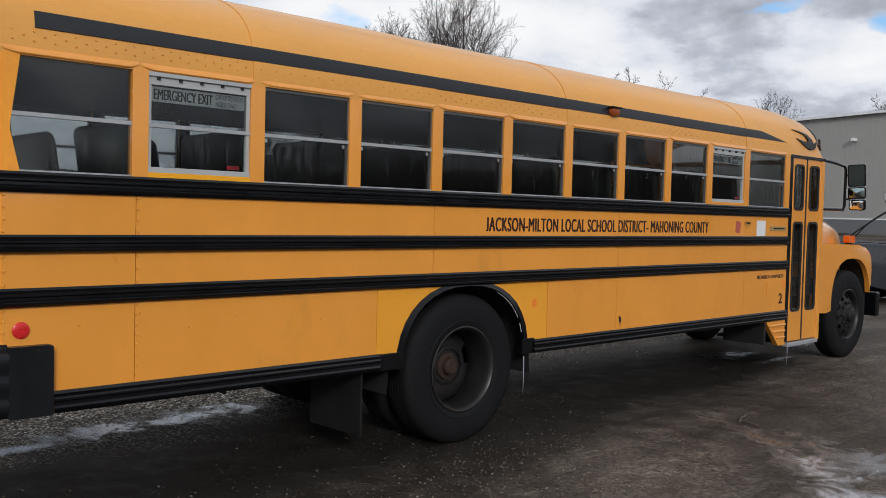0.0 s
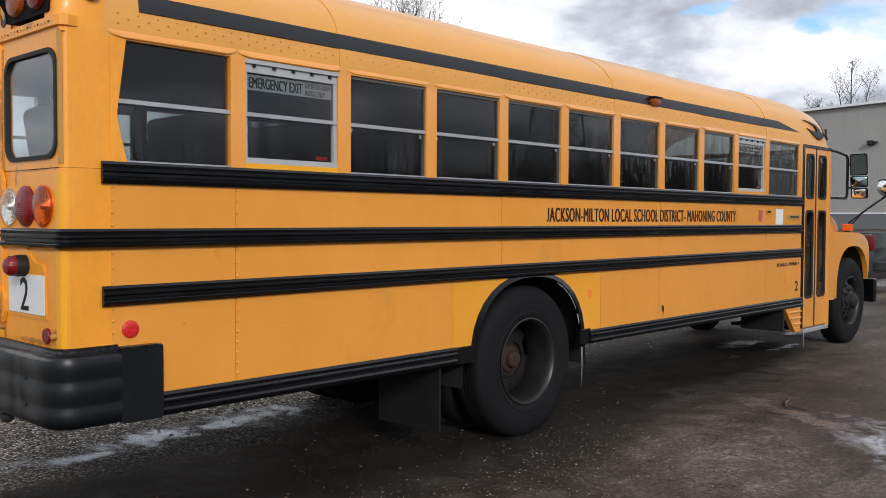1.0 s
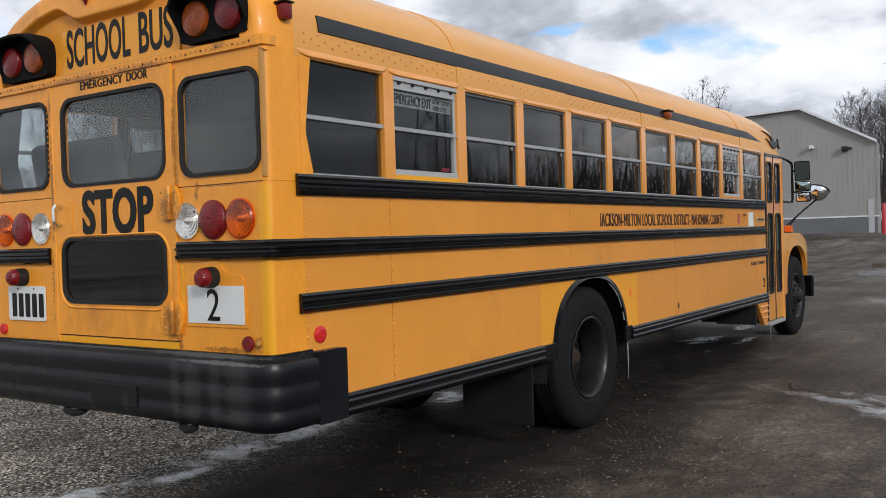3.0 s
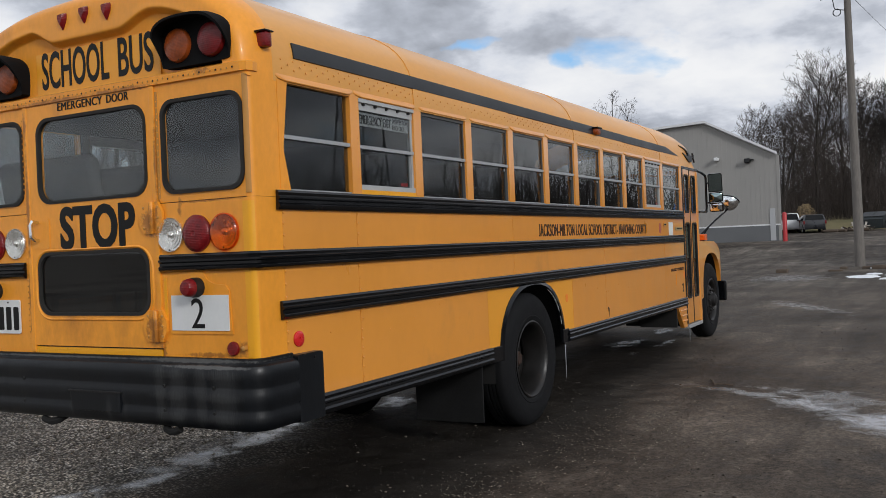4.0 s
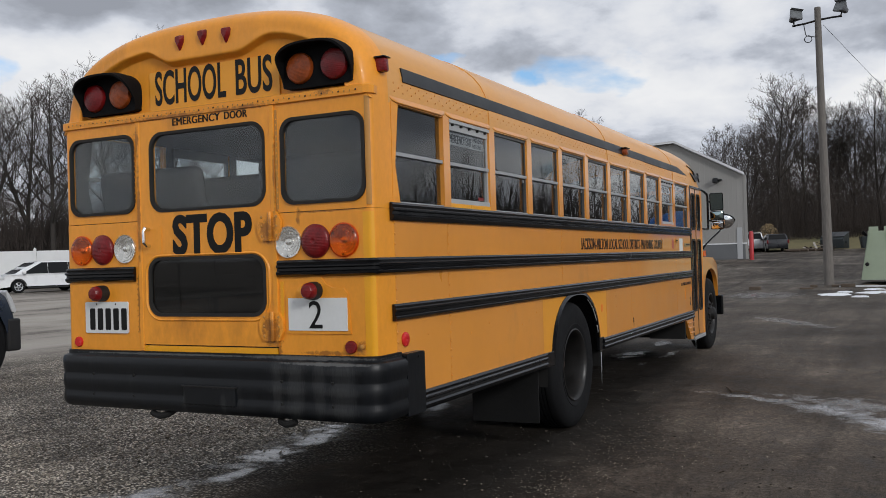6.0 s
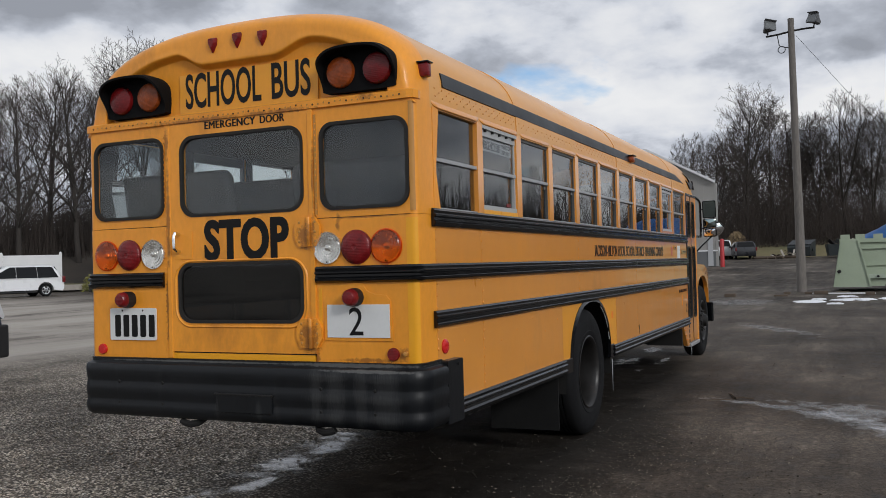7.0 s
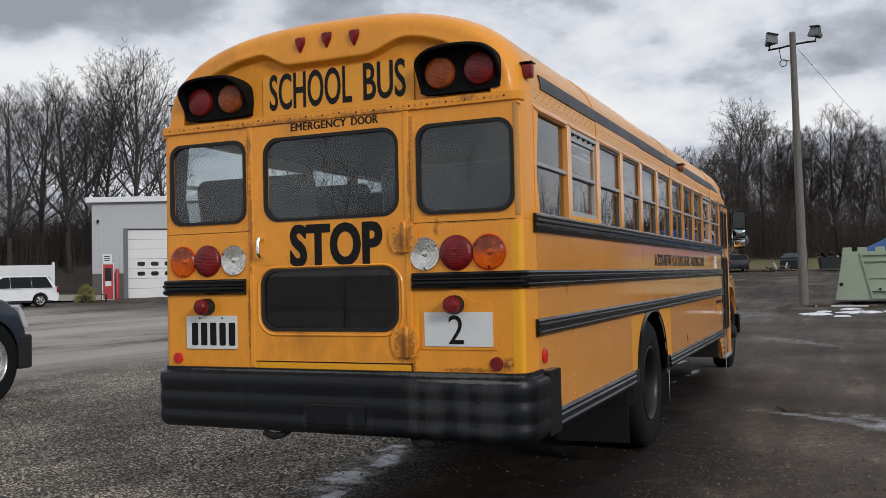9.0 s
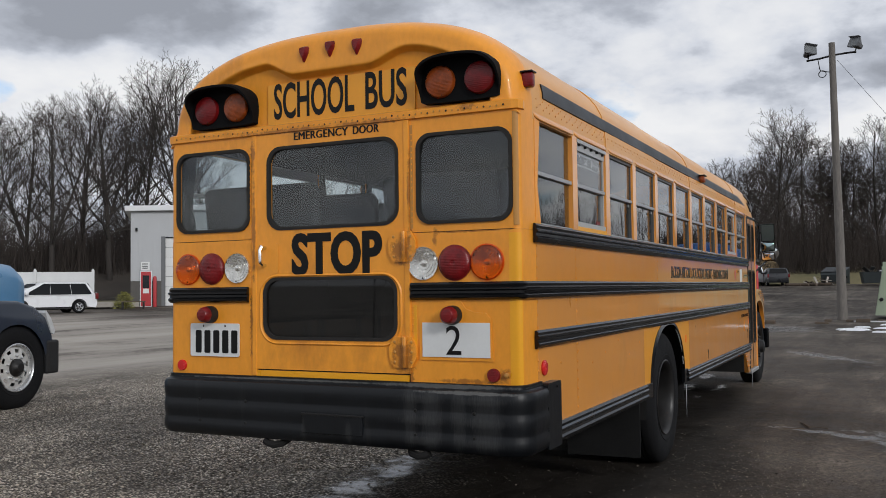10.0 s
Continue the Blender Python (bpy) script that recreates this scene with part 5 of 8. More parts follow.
for place in (SIDE, SIDE_FAR):
    part("bumper_end", slab(bmesh.new(), rounded(0.248, 0.464, 0.628, 0.988, 0.014, 3), -0.050, 0.02, place), BUMPER, bus)
    part("end_bolt", slab(bmesh.new(), rounded(0.382, 0.398, 0.952, 0.968, 0.007, 3), -0.057, -0.045, place), STEEL_DARK, bumper)
tagged(part("bumper_bolts", dots(bmesh.new(), [(-0.068, y, z) for y in (0.25, 0.60, 1.75, 2.1) for z in (0.72, 0.85)], (-1, 0, 0), 0.012), CHASSIS, bumper), kind="stuff")
part("bumper_step", new_box(-0.082, -0.06, 0.93, 1.33, 0.69, 0.80, bevel=0.004), BUMPER, bumper)
part("step_lip", new_box(-0.088, -0.06, 0.92, 1.34, 0.795, 0.805, bevel=0.002), STEEL_DARK, bumper)
for y, way in ((0.68, -1), (1.49, 1)):
    bm = tube(bmesh.new(), [(0.16, y - 0.01 * way, 0.69), (0.02, y, 0.635), (-0.015, y + 0.03 * way, 0.608), (-0.03, y + 0.08 * way, 0.598), (-0.03, y + 0.12 * way, 0.606), (-0.028, y + 0.145 * way, 0.618)], 0.021, 8)
    part("tow_hook", bm, CHASSIS, bus, smooth=True)

# ---- chassis, wheels ----
def split_floor(top, low):
    bm = bmesh.new()
    for a, b, c, d in ((0.06, 2.715, 0.05, W - 0.05), (2.717, 4.193, 0.69, W - 0.69), (4.195, 9.30, 0.05, W - 0.05)):
        box(bm, a, b, c, d, low, top)
    return bm


part("cabin_floor", split_floor(1.042, 0.982), FLOOR_IN, bus)
part("frame_rail", new_box(0.2, 11.0, 0.72, 0.80, 0.60, 0.86), CHASSIS, bus)
part("frame_rail", new_box(0.2, 11.0, 1.60, 1.68, 0.60, 0.86), CHASSIS, bus)
part("underfloor", split_floor(0.978, 0.86), CHASSIS, bus)
part("rear_axle", lathe(bmesh.new(), [(0.08, 0.5), (0.09, 0.95), (0.2, 1.05), (0.22, 1.2), (0.2, 1.35), (0.09, 1.45), (0.08, 1.9)], 14, along_y(3.43, 0, 0.53)), CHASSIS, bus, smooth=True)
part("front_axle", new_box(10.25, 10.40, 0.4, 2.0, 0.40, 0.52, bevel=0.02), CHASSIS, bus)
part("fuel_tank", new_box(5.6, 7.0, 0.30, 0.70, 0.58, 0.86, bevel=0.05), CHASSIS, bus)
part("battery_box", new_box(4.6, 5.2, 1.75, 2.2, 0.45, 0.86, bevel=0.03), CHASSIS, bus)
part("exhaust_pipe", tube(bmesh.new(), [(9.0, 1.0, 0.55), (4.4, 1.0, 0.55), (3.6, 0.95, 0.75), (2.6, 1.0, 0.68), (1.6, 1.0, 0.72)], 0.05, 10), CHASSIS, bus, smooth=True)
for place in (SIDE, SIDE_FAR):
    part("mud_flap", slab(bmesh.new(), [(0.02, 0.195), (0.60, 0.19), (0.60, 0.80), (0.02, 0.80)], 2.49, 2.505, (lambda u, v, d: (d, u, v)) if place is SIDE else (lambda u, v, d: (d, W - u, v))), surface("mud_flap_rubber", (0.010, 0.010, 0.010), 0.75, spread=0.4, scale=5, fine=40, bump=0.08, dirt=(0.028, 0.026, 0.023), dirt_at=0.58, spec=0.25), bus)
    part("wheel_well", loft(bmesh.new(), [[place(u, v, d) for u, v in arch_points(2.72, 4.19, 1.25, 0.45, 14)] for d in (0.024, 0.66)], closed=False, caps=False), CHASSIS, bus)
    part("wheel_well_back", slab(bmesh.new(), arch_points(2.72, 4.19, 1.25, 0.45, 14), 0.655, 0.67, place), CHASSIS, bus)


def tyre_profile(w, r=0.555, bead=0.308):
    g = 0.012
    return [(bead, 0.02), (bead + 0.03, 0.004), (bead + 0.055, -0.002), (bead + 0.06, 0.002), (r - 0.10, -0.006), (r - 0.045, 0.006), (r - 0.012, 0.028), (r, 0.05), (r, 0.095), (r - g, 0.097), (r - g, 0.107), (r, 0.109), (r, w / 2 - 0.006), (r - g, w / 2 - 0.004), (r - g, w / 2 + 0.004), (r, w / 2 + 0.006), (r, w - 0.109), (r - g, w - 0.107), (r - g, w - 0.097), (r, w - 0.095), (r, w - 0.05), (r - 0.012, w - 0.028), (r - 0.045, w - 0.006), (r - 0.10, w + 0.006), (bead + 0.03, w - 0.004), (bead, w - 0.02)]


def holed_disc(bm, r0, r1, rh0, rh1, y_in, holes, place, segs=60, wide=4):
    """A wheel disc with hand holes between the radii rh0 and rh1."""
    radii = [r0, rh0, rh1, r1]
    rows = [[[bm.verts.new(place(r * math.cos(2 * math.pi * i / segs), r * math.sin(2 * math.pi * i / segs), y_in[j] + d)) for i in range(segs)] for j, r in enumerate(radii)] for d in (0.0, 0.012)]
    step = segs // holes
    for side in rows:
        for j in range(3):
            for i in range(segs):
                if j == 1 and (i % step) < wide:
                    continue
                bm.faces.new((side[j][i], side[j][(i + 1) % segs], side[j + 1][(i + 1) % segs], side[j + 1][i]))
    return bm


def wheel(x, y, sgn, deep, name):
    """One wheel; sgn 1: its outer face looks towards lower y."""
    def pl(a, b, c):
        return (x + a, y + sgn * c, 0.55 + b)
    holder = new(name)
    holder.parent = bus
    part("tyre", lathe(bmesh.new(), tyre_profile(0.27), 64, pl, close=True), RUBBER, holder, smooth=True)
    part("rim", lathe(bmesh.new(), [(0.318, 0.012), (0.322, 0.004), (0.312, 0.0), (0.298, 0.012), (0.290, 0.03), (0.282, 0.06), (0.276, 0.12), (0.27, 0.2), (0.285, 0.25), (0.30, 0.25), (0.30, 0.02)], 48, pl, close=True), RIM_DARK, holder, smooth=True)
    if deep:
        part("wheel_disc", holed_disc(bmesh.new(), 0.10, 0.274, 0.185, 0.245, (0.19, 0.19, 0.20, 0.225), 2, pl, wide=6), RIM_DARK, holder, smooth=True)
        part("hub", lathe(bmesh.new(), [(0.105, 0.195), (0.10, 0.175), (0.068, 0.168), (0.062, 0.135), (0.045, 0.12), (0.004, 0.118)], 24, pl), RUST, holder, "rusty hub", smooth=True)
        part("clamp_ring", lathe(bmesh.new(), [(0.15, 0.195), (0.15, 0.18), (0.135, 0.175), (0.135, 0.195)], 10, pl), STEEL_DARK, holder)
    else:
        part("wheel_disc", holed_disc(bmesh.new(), 0.12, 0.276, 0.20, 0.245, (0.015, 0.03, 0.055, 0.09), 10, pl, wide=3), STEEL_DARK, holder, smooth=True)
        part("hub", lathe(bmesh.new(), [(0.13, 0.02), (0.125, 0.0), (0.10, -0.01), (0.09, -0.05), (0.07, -0.065), (0.004, -0.068)], 24, pl), STEEL_DARK, holder, smooth=True)
        for i in range(10):
            a = 2 * math.pi * i / 10
            part("wheel_nut", lathe(bmesh.new(), [(0.017, 0.03), (0.017, 0.0), (0.008, -0.012)], 6, lambda p, q, c, a=a: pl(p + 0.155 * math.cos(a), q + 0.155 * math.sin(a), c)), STEEL_DARK, holder)
    return holder


wheel(3.465, 0.03, 1, True, "rear_wheel")
wheel(3.465, 0.66, -1, True, "rear_wheel")
wheel(3.465, W - 0.06, -1, True, "rear_wheel")
wheel(3.465, W - 0.66, 1, True, "rear_wheel")
wheel(10.385, 0.10, 1, False, "front_wheel")
wheel(10.385, W - 0.10, -1, False, "front_wheel")
for x, z, l in ((4.07, 0.60, 0.30), (8.50, 0.32, 0.20)):
    part("icicle", tube(bmesh.new(), [(x, -0.02, z), (x + 0.004, -0.02, z - l * 0.5), (x, -0.021, z - l)], 0.0055, 6, taper=0.001), surface("clear_ice", (0.34, 0.36, 0.38), 0.15, spread=0.1), bus, "thin icicle", smooth=True)

frost = surface("frost", (0.46, 0.48, 0.50), 0.3, spread=0.15, scale=30, fine=90, bump=0.1)
rnd = random.Random(21)
rim_line = arch_points(2.84, 4.07, 1.165, FLOOR_Z, 40)
for i in range(3, 15):
    if rnd.random() < 0.75:
        (ua, va), (ub, vb) = rim_line[i], rim_line[i + 1]
        k = rnd.uniform(0.7, 1.0)
        part("ice_bit", tube(bmesh.new(), [(ua, 0.0, va), (ua + (ub - ua) * k * 0.5, -0.004, va + (vb - va) * k * 0.5 - 0.004), (ua + (ub - ua) * k, 0.0, va + (vb - va) * k)], rnd.uniform(0.002, 0.0045), 6), frost, bus, smooth=True)

# ---- entrance door, steps, cowl ----
for a, b in ((8.52, 8.855), (8.885, 9.235)):
    leaf = part("door_leaf", ring_plate(bmesh.new(), (a, b, 1.765, 2.42), rounded(a + 0.06, b - 0.06, 1.845, 2.345, 0.05, 5), 0.004, 0.03, SIDE), YELLOW, bus, "folding entrance door leaf")
    part("leaf_panel", ring_plate(bmesh.new(), (a, b, 0.36, 1.765), rounded(a + 0.06, b - 0.06, 0.70, 1.70, 0.05, 5), 0.004, 0.03, SIDE), YELLOW, leaf)
    for z0, z1 in ((1.845, 2.345), (0.70, 1.70)):
        part("door_seal", band(bmesh.new(), rounded(a + 0.05, b - 0.05, z0 - 0.01, z1 + 0.01, 0.055, 5), 0.025, -0.004, 0.02, SIDE), GASKET, leaf, smooth=True)
        part("door_pane", slab(bmesh.new(), rounded(a + 0.06, b - 0.06, z0, z1, 0.05, 5), 0.012, 0.016, SIDE), GLASS_SIDE, leaf)
part("door_jamb", new_box(8.45, 8.518, -0.006, 0.05, 0.36, 2.44, bevel=0.004), BLACK, bus)
part("door_seam", new_box(8.856, 8.884, 0.0, 0.03, 0.36, 2.42), GASKET, bus)
part("door_post", new_box(9.237, 9.32, -0.004, 0.06, 0.33, 2.45, bevel=0.006), YELLOW, bus)
part("door_header", new_box(8.45, 9.33, -0.010, 0.05, 2.42, 2.455, bevel=0.004), BLACK, bus)
part("step_edge", new_box(8.50, 9.26, -0.02, 0.06, 0.30, 0.345, bevel=0.006), ALU, bus, "worn metal step edge")
part("step_well", new_box(8.50, 9.25, 0.07, 0.85, 0.33, 0.36), CHASSIS, bus)
part("step_side", slab(bmesh.new(), [(8.02, 0.615), (8.47, 0.615), (8.47, 0.33), (8.31, 0.33)], -0.004, 0.05, SIDE), YELLOW, bus)
for z, x0 in ((0.56, 8.10), (0.49, 8.17), (0.42, 8.26)):
    part("step_louvre", new_box(x0, 8.45, -0.02, 0.0, z - 0.008, z + 0.012, bevel=0.006), YELLOW, bus)
part("step_riser", new_box(8.02, 8.06, 0.02, 0.5, 0.36, 0.62), CHASSIS, bus)

# roof cap over the driver
secs = []
for i, (x, drop, narrow) in enumerate(((8.45, 0.0, 0.0), (8.8, 0.01, 0.005), (9.1, 0.04, 0.02), (9.28, 0.10, 0.05), (9.37, 0.19, 0.08), (9.40, 0.30, 0.10))):
    ring = [(x, YC + (y - YC) * (1 - narrow * min(1, (z - 2.43) / 0.15 + 0.2)), 2.43 + (z - 2.43) * (CROWN - 2.43 - drop) / (CROWN - 2.43)) for y, z in roof_profile(0.004)]
    inner_ring = [(x - 0.02, YC + (p[1] - YC) * 0.97, p[2] - 0.03) for p in ring]
    secs.append(ring + inner_ring[::-1])
part("front_cap", loft(bmesh.new(), secs), YELLOW_ROOF, bus, smooth=True)
swoosh = [((8.53, 2.735), (8.70, 2.728), (8.86, 2.70), (8.955, 2.65), (8.985, 2.60), (9.03, 2.605), (9.085, 2.635), (9.055, 2.60), (9.03, 2.56), (8.98, 2.535), (8.90, 2.53), (8.80, 2.553), (8.68, 2.60), (8.58, 2.637), (8.72, 2.617), (8.84, 2.612), (8.87, 2.64), (8.82, 2.68), (8.70, 2.712)), ((9.11, 2.60), (9.14, 2.612), (9.165, 2.64), (9.16, 2.67), (9.175, 2.672), (9.182, 2.638), (9.15, 2.602), (9.155, 2.58), (9.185, 2.54), (9.17, 2.538), (9.14, 2.575))]
bm = bmesh.new()
for shape in swoosh:
    def cap_y(z):
        s = (z - EAVE) / (CROWN - EAVE)
        return YC - (YC + 0.004) * (1 - s ** 2.55) ** (1 / 2.55)
    vs = [bm.verts.new((x, cap_y(z) - 0.010, z + 0.003)) for x, z in shape]
    us = [bm.verts.new((x, cap_y(z) + 0.012, z)) for x, z in shape]
    bm.faces.new(vs)
    bm.faces.new(us[::-1])
    for i in range(len(vs)):
        bm.faces.new((vs[i], us[i], us[(i + 1) % len(vs)], vs[(i + 1) % len(vs)]))
part("roof_flourish", bm, STRIPE, bus, "faded black flourish")
part("front_marker", new_box(9.34, 9.43, 0.10, 0.19, 2.585, 2.655, bevel=0.02), RED_DULL, bus, smooth=True)

# front wall with windscreen
front = ring_plate(bmesh.new(), (0.06, W - 0.06, 1.25, 2.46), rounded(0.16, W - 0.16, 1.72, 2.40, 0.1, 6), 9.33, 9.37, REAR)
part("front_wall", front, YELLOW, bus)
part("windscreen", slab(bmesh.new(), rounded(0.16, W - 0.16, 1.72, 2.40, 0.1, 6), 9.345, 9.35, REAR), GLASS_SIDE, bus)
part("dashboard", new_box(8.95, 9.32, 0.15, W - 0.15, 1.25, 1.70, bevel=0.04), INSIDE, bus)

# hood and fenders
secs = []
for x, hw, top in ((9.36, 0.95, 1.82), (9.9, 0.92, 1.80), (10.4, 0.86, 1.76), (10.8, 0.78, 1.69), (11.02, 0.71, 1.60), (11.10, 0.65, 1.52), (11.14, 0.58, 1.40)):
    ring = [(x, YC - hw, 0.85), (x, YC - hw - 0.01, top - 0.28), (x, YC - hw + 0.02, top - 0.14), (x, YC - hw * 0.88, top - 0.05), (x, YC - hw * 0.6, top), (x, YC, top + 0.025)]
    ring += [(x, 2 * YC - p[1], p[2]) for p in ring[-2::-1]]
    secs.append(ring)
part("hood", loft(bmesh.new(), secs), YELLOW, bus, smooth=True)
for place in (SIDE, SIDE_FAR):
    arch = arch_points(9.86, 11.03, 1.26, 0.62, 16, 2.6)[::-1]
    shape = [(9.40, 0.62), (9.72, 0.60)] + [p for p in arch if p[1] > 0.66 or p[0] < 10] + [(11.03, 0.90), (11.08, 0.90), (11.09, 1.10), (11.065, 1.25), (11.0, 1.34), (10.88, 1.40), (10.65, 1.43), (10.25, 1.44), (9.90, 1.445), (9.60, 1.45), (9.40, 1.46)]
    crown = shape[shape.index((11.03, 0.90)):]
    bm = slab(bmesh.new(), shape, 0.10, 0.16, place)
    spots_ = [Vector(place(u, v, 0.10)) for u, v in crown[1:]]
    outer_edges = [e for e in bm.edges if all(any((v.co - q).length < 1e-4 for q in spots_) for v in e.verts)]
    bmesh.ops.bevel(bm, geom=outer_edges, offset=0.035, segments=4, profile=0.5, affect="EDGES")
    part("fender", bm, YELLOW, bus, "rounded front fender", smooth=True)
    top = [p for p in crown if p[1] > 1.0]
    part("fender_top", loft(bmesh.new(), [[place(u, v, d) for u, v in top] + [place(u, v - 0.03, d) for u, v in top[::-1]] for d in (0.14, 0.60)]), YELLOW, bus, smooth=True)
    part("fender_liner", loft(bmesh.new(), [[place(u, v, d) for u, v in arch_points(9.85, 11.04, 1.27, 0.62, 16, 2.6)] for d in (0.158, 0.62)], closed=False, caps=False), CHASSIS, bus)
    part("fender_liner", slab(bmesh.new(), arch_points(9.85, 11.04, 1.27, 0.66, 12, 2.6), 0.48, 0.50, place), CHASSIS, bus)
    lamp = part("turn_lamp", slab(bmesh.new(), rounded(10.66, 10.84, 1.45, 1.545, 0.02, 4), 0.24, 0.32, place), AMBER_LENS, bus, "amber turn lamp on the fender", smooth=True)
    part("lamp_base", slab(bmesh.new(), [(10.71, 1.40), (10.79, 1.40), (10.79, 1.455), (10.71, 1.455)], 0.26, 0.32, place), BLACK, lamp)
part("grille", new_box(11.10, 11.16, 0.66, 1.74, 0.85, 1.42, bevel=0.02), CHASSIS, bus)
part("front_bumper", new_box(11.18, 11.28, 0.06, W - 0.06, 0.48, 0.80, bevel=0.02), BLACK, bus)
part("grab_handle", tube(bmesh.new(), [(9.38, 0.30, 1.78), (9.42, 0.24, 1.76), (9.44, 0.24, 1.62), (9.42, 0.30, 1.58)], 0.012, 6), BLACK, bus, smooth=True)

# mirrors
mirror = part("side_mirror", tube(bmesh.new(), [(9.30, 0.0, 2.435), (9.55, -0.0, 2.425), (9.93, 0.03, 2.40), (9.97, 0.03, 2.36), (9.97, 0.03, 1.92), (9.93, 0.03, 1.87), (9.35, 0.03, 1.865)], 0.018, 8), BLACK, bus, "black tubular mirror bracket with three mirrors", smooth=True)
for z0, z1 in ((2.155, 2.425), (2.005, 2.148), (1.865, 1.998)):
    head = part("mirror_head", slab(bmesh.new(), rounded(-0.20, 0.0, z0, z1, 0.025, 4), 9.985, 10.02, REAR), BLACK, mirror)
    head.matrix_basis = Matrix.Translation((10.0, -0.1, 2.15)) @ Matrix.Rotation(radians(-7), 4, "Y") @ Matrix.Rotation(radians(14 if z0 > 2 else -8), 4, "Z") @ Matrix.Translation((-10.0, 0.1, -2.15))
    outline = rounded(-0.188, -0.012, z0 + 0.012, z1 - 0.012, 0.02, 4)
    if z0 > 2.1:
        part("mirror_glass", slab(bmesh.new(), outline, 9.981, 9.986, REAR), MIRROR_TREE_TINT, head)
    else:
        bm = bmesh.new()
        cy, cz = -0.10, (z0 + z1) / 2
        rows = [[bm.verts.new((9.958 + 0.027 * k * k, cy + (u - cy) * k, cz + (v - cz) * k)) for u, v in outline] for k in (1.0, 0.9, 0.8, 0.7, 0.6, 0.5, 0.4, 0.3, 0.2, 0.1)]
        for a, b in zip(rows, rows[1:]):
            for i in range(len(outline)):
                bm.faces.new((a[i], a[(i + 1) % len(outline)], b[(i + 1) % len(outline)], b[i]))
        bm.faces.new(rows[-1])
        part("mirror_glass", bm, MIRROR_TREE_TINT if z0 > 2 else MIRROR, head, "convex mirror", smooth=True)
part("mirror_clamp", tube(bmesh.new(), [(9.97, 0.03, 2.29), (9.99, -0.02, 2.29)], 0.012, 6), BLACK, mirror)
part("mirror_clamp", tube(bmesh.new(), [(9.97, 0.03, 2.0), (9.99, -0.02, 2.0)], 0.012, 6), BLACK, mirror)
cross = part("crossover_mirror", tube(bmesh.new(), [(10.95, 0.42, 1.36), (11.02, 0.36, 1.56), (11.35, 0.22, 1.76), (11.66, 0.09, 1.93), (11.80, 0.02, 1.97), (11.86, 0.02, 2.03), (11.84, 0.04, 2.09)], 0.015, 8), BLACK, bus, "round convex mirror on a bent arm", smooth=True)
part("brace", tube(bmesh.new(), [(11.08, 0.50, 1.36), (11.30, 0.25, 1.73)], 0.009, 6), BLACK, cross, smooth=True)
bowl = Matrix.Translation((11.74, 0.06, 2.09)) @ Matrix.Rotation(radians(12), 4, "X") @ Matrix.Rotation(radians(26), 4, "Y")
part("mirror_glass", lathe(bmesh.new(), [(0.155, 0.0), (0.154, -0.03), (0.146, -0.075), (0.125, -0.12), (0.085, -0.155), (0.045, -0.172), (0.004, -0.178)], 28, along_z(0, 0, 0)), MIRROR, cross, "convex bowl mirror", smooth=True, at=bowl)
part("mirror_rim", lathe(bmesh.new(), [(0.160, -0.014), (0.163, 0.0), (0.150, 0.014), (0.08, 0.022), (0.004, 0.024)], 28, along_z(0, 0, 0)), BLACK, cross, smooth=True, at=bowl)

# ---- seats ----
def seat_meshes():
    back = new_box(0.0, 0.09, -0.45, 0.45, 0.30, 1.15, bevel=0.05, seg=3)
    for v in back.verts:
        v.co.x -= 0.14 * (v.co.z - 0.30)
        if v.co.z > 0.8:
            v.co.z -= 0.25 * max(0, abs(v.co.y) - 0.36)
    cushion = new_box(0.04, 0.48, -0.45, 0.45, 0.28, 0.42, bevel=0.04, seg=3)
    return back, cushion


first = None
for side_y in (0.52, W - 0.52):
    for i in range(11):
        x = 0.32 + 0.715 * i
        if first is None:
            first = new("bus_seat")
            first.parent = bus
            first.matrix_basis = pose(x, side_y, 1.04)
            b_, c_ = seat_meshes()
            part("backrest", b_, VINYL, first, smooth=True)
            part("cushion", c_, VINYL, first, smooth=True)
            for y in (-0.3, 0.3):
                part("seat_leg", new_box(0.15, 0.19, y - 0.015, y + 0.015, 0.0, 0.29), STEEL_DARK, first)
        else:
            copy_thing(first, pose(x, side_y, 1.04))
driver = new("driver_seat")
driver.parent = bus
driver.matrix_basis = pose(8.35, W - 0.62, 1.04)
part("backrest", new_box(0, 0.12, -0.25, 0.25, 0.35, 1.05, bevel=0.05, seg=3), VINYL, driver, smooth=True)
part("cushion", new_box(0.02, 0.5, -0.25, 0.25, 0.28, 0.42, bevel=0.05, seg=3), VINYL, driver, smooth=True)
part("pedestal", new_box(0.1, 0.4, -0.15, 0.15, 0.0, 0.29), CHASSIS, driver)
part("steering_wheel", lathe(bmesh.new(), [(0.24, -0.012), (0.252, 0.0), (0.24, 0.012), (0.228, 0.0)], 28, along_x(9.0, W - 0.62, 1.85), close=True), BLACK, bus, smooth=True)
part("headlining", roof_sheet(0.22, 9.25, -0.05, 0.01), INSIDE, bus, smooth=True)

# ---- surroundings: materials ----
METAL_GREY = surface("grey_metal_siding", (0.31, 0.302, 0.285), 0.5, 0.1, spread=0.06, scale=0.6, fine=14, bump=0.01, dirt=(0.27, 0.27, 0.26), dirt_at=0.62)
METAL_DARK = surface("dark_grey_wainscot", (0.13, 0.135, 0.14), 0.55, spread=0.1, scale=0.8, fine=14, bump=0.02)
TRIM_WHITE = surface("white_trim", (0.68, 0.69, 0.70), 0.45, spread=0.06, scale=2, fine=20, bump=0.01)
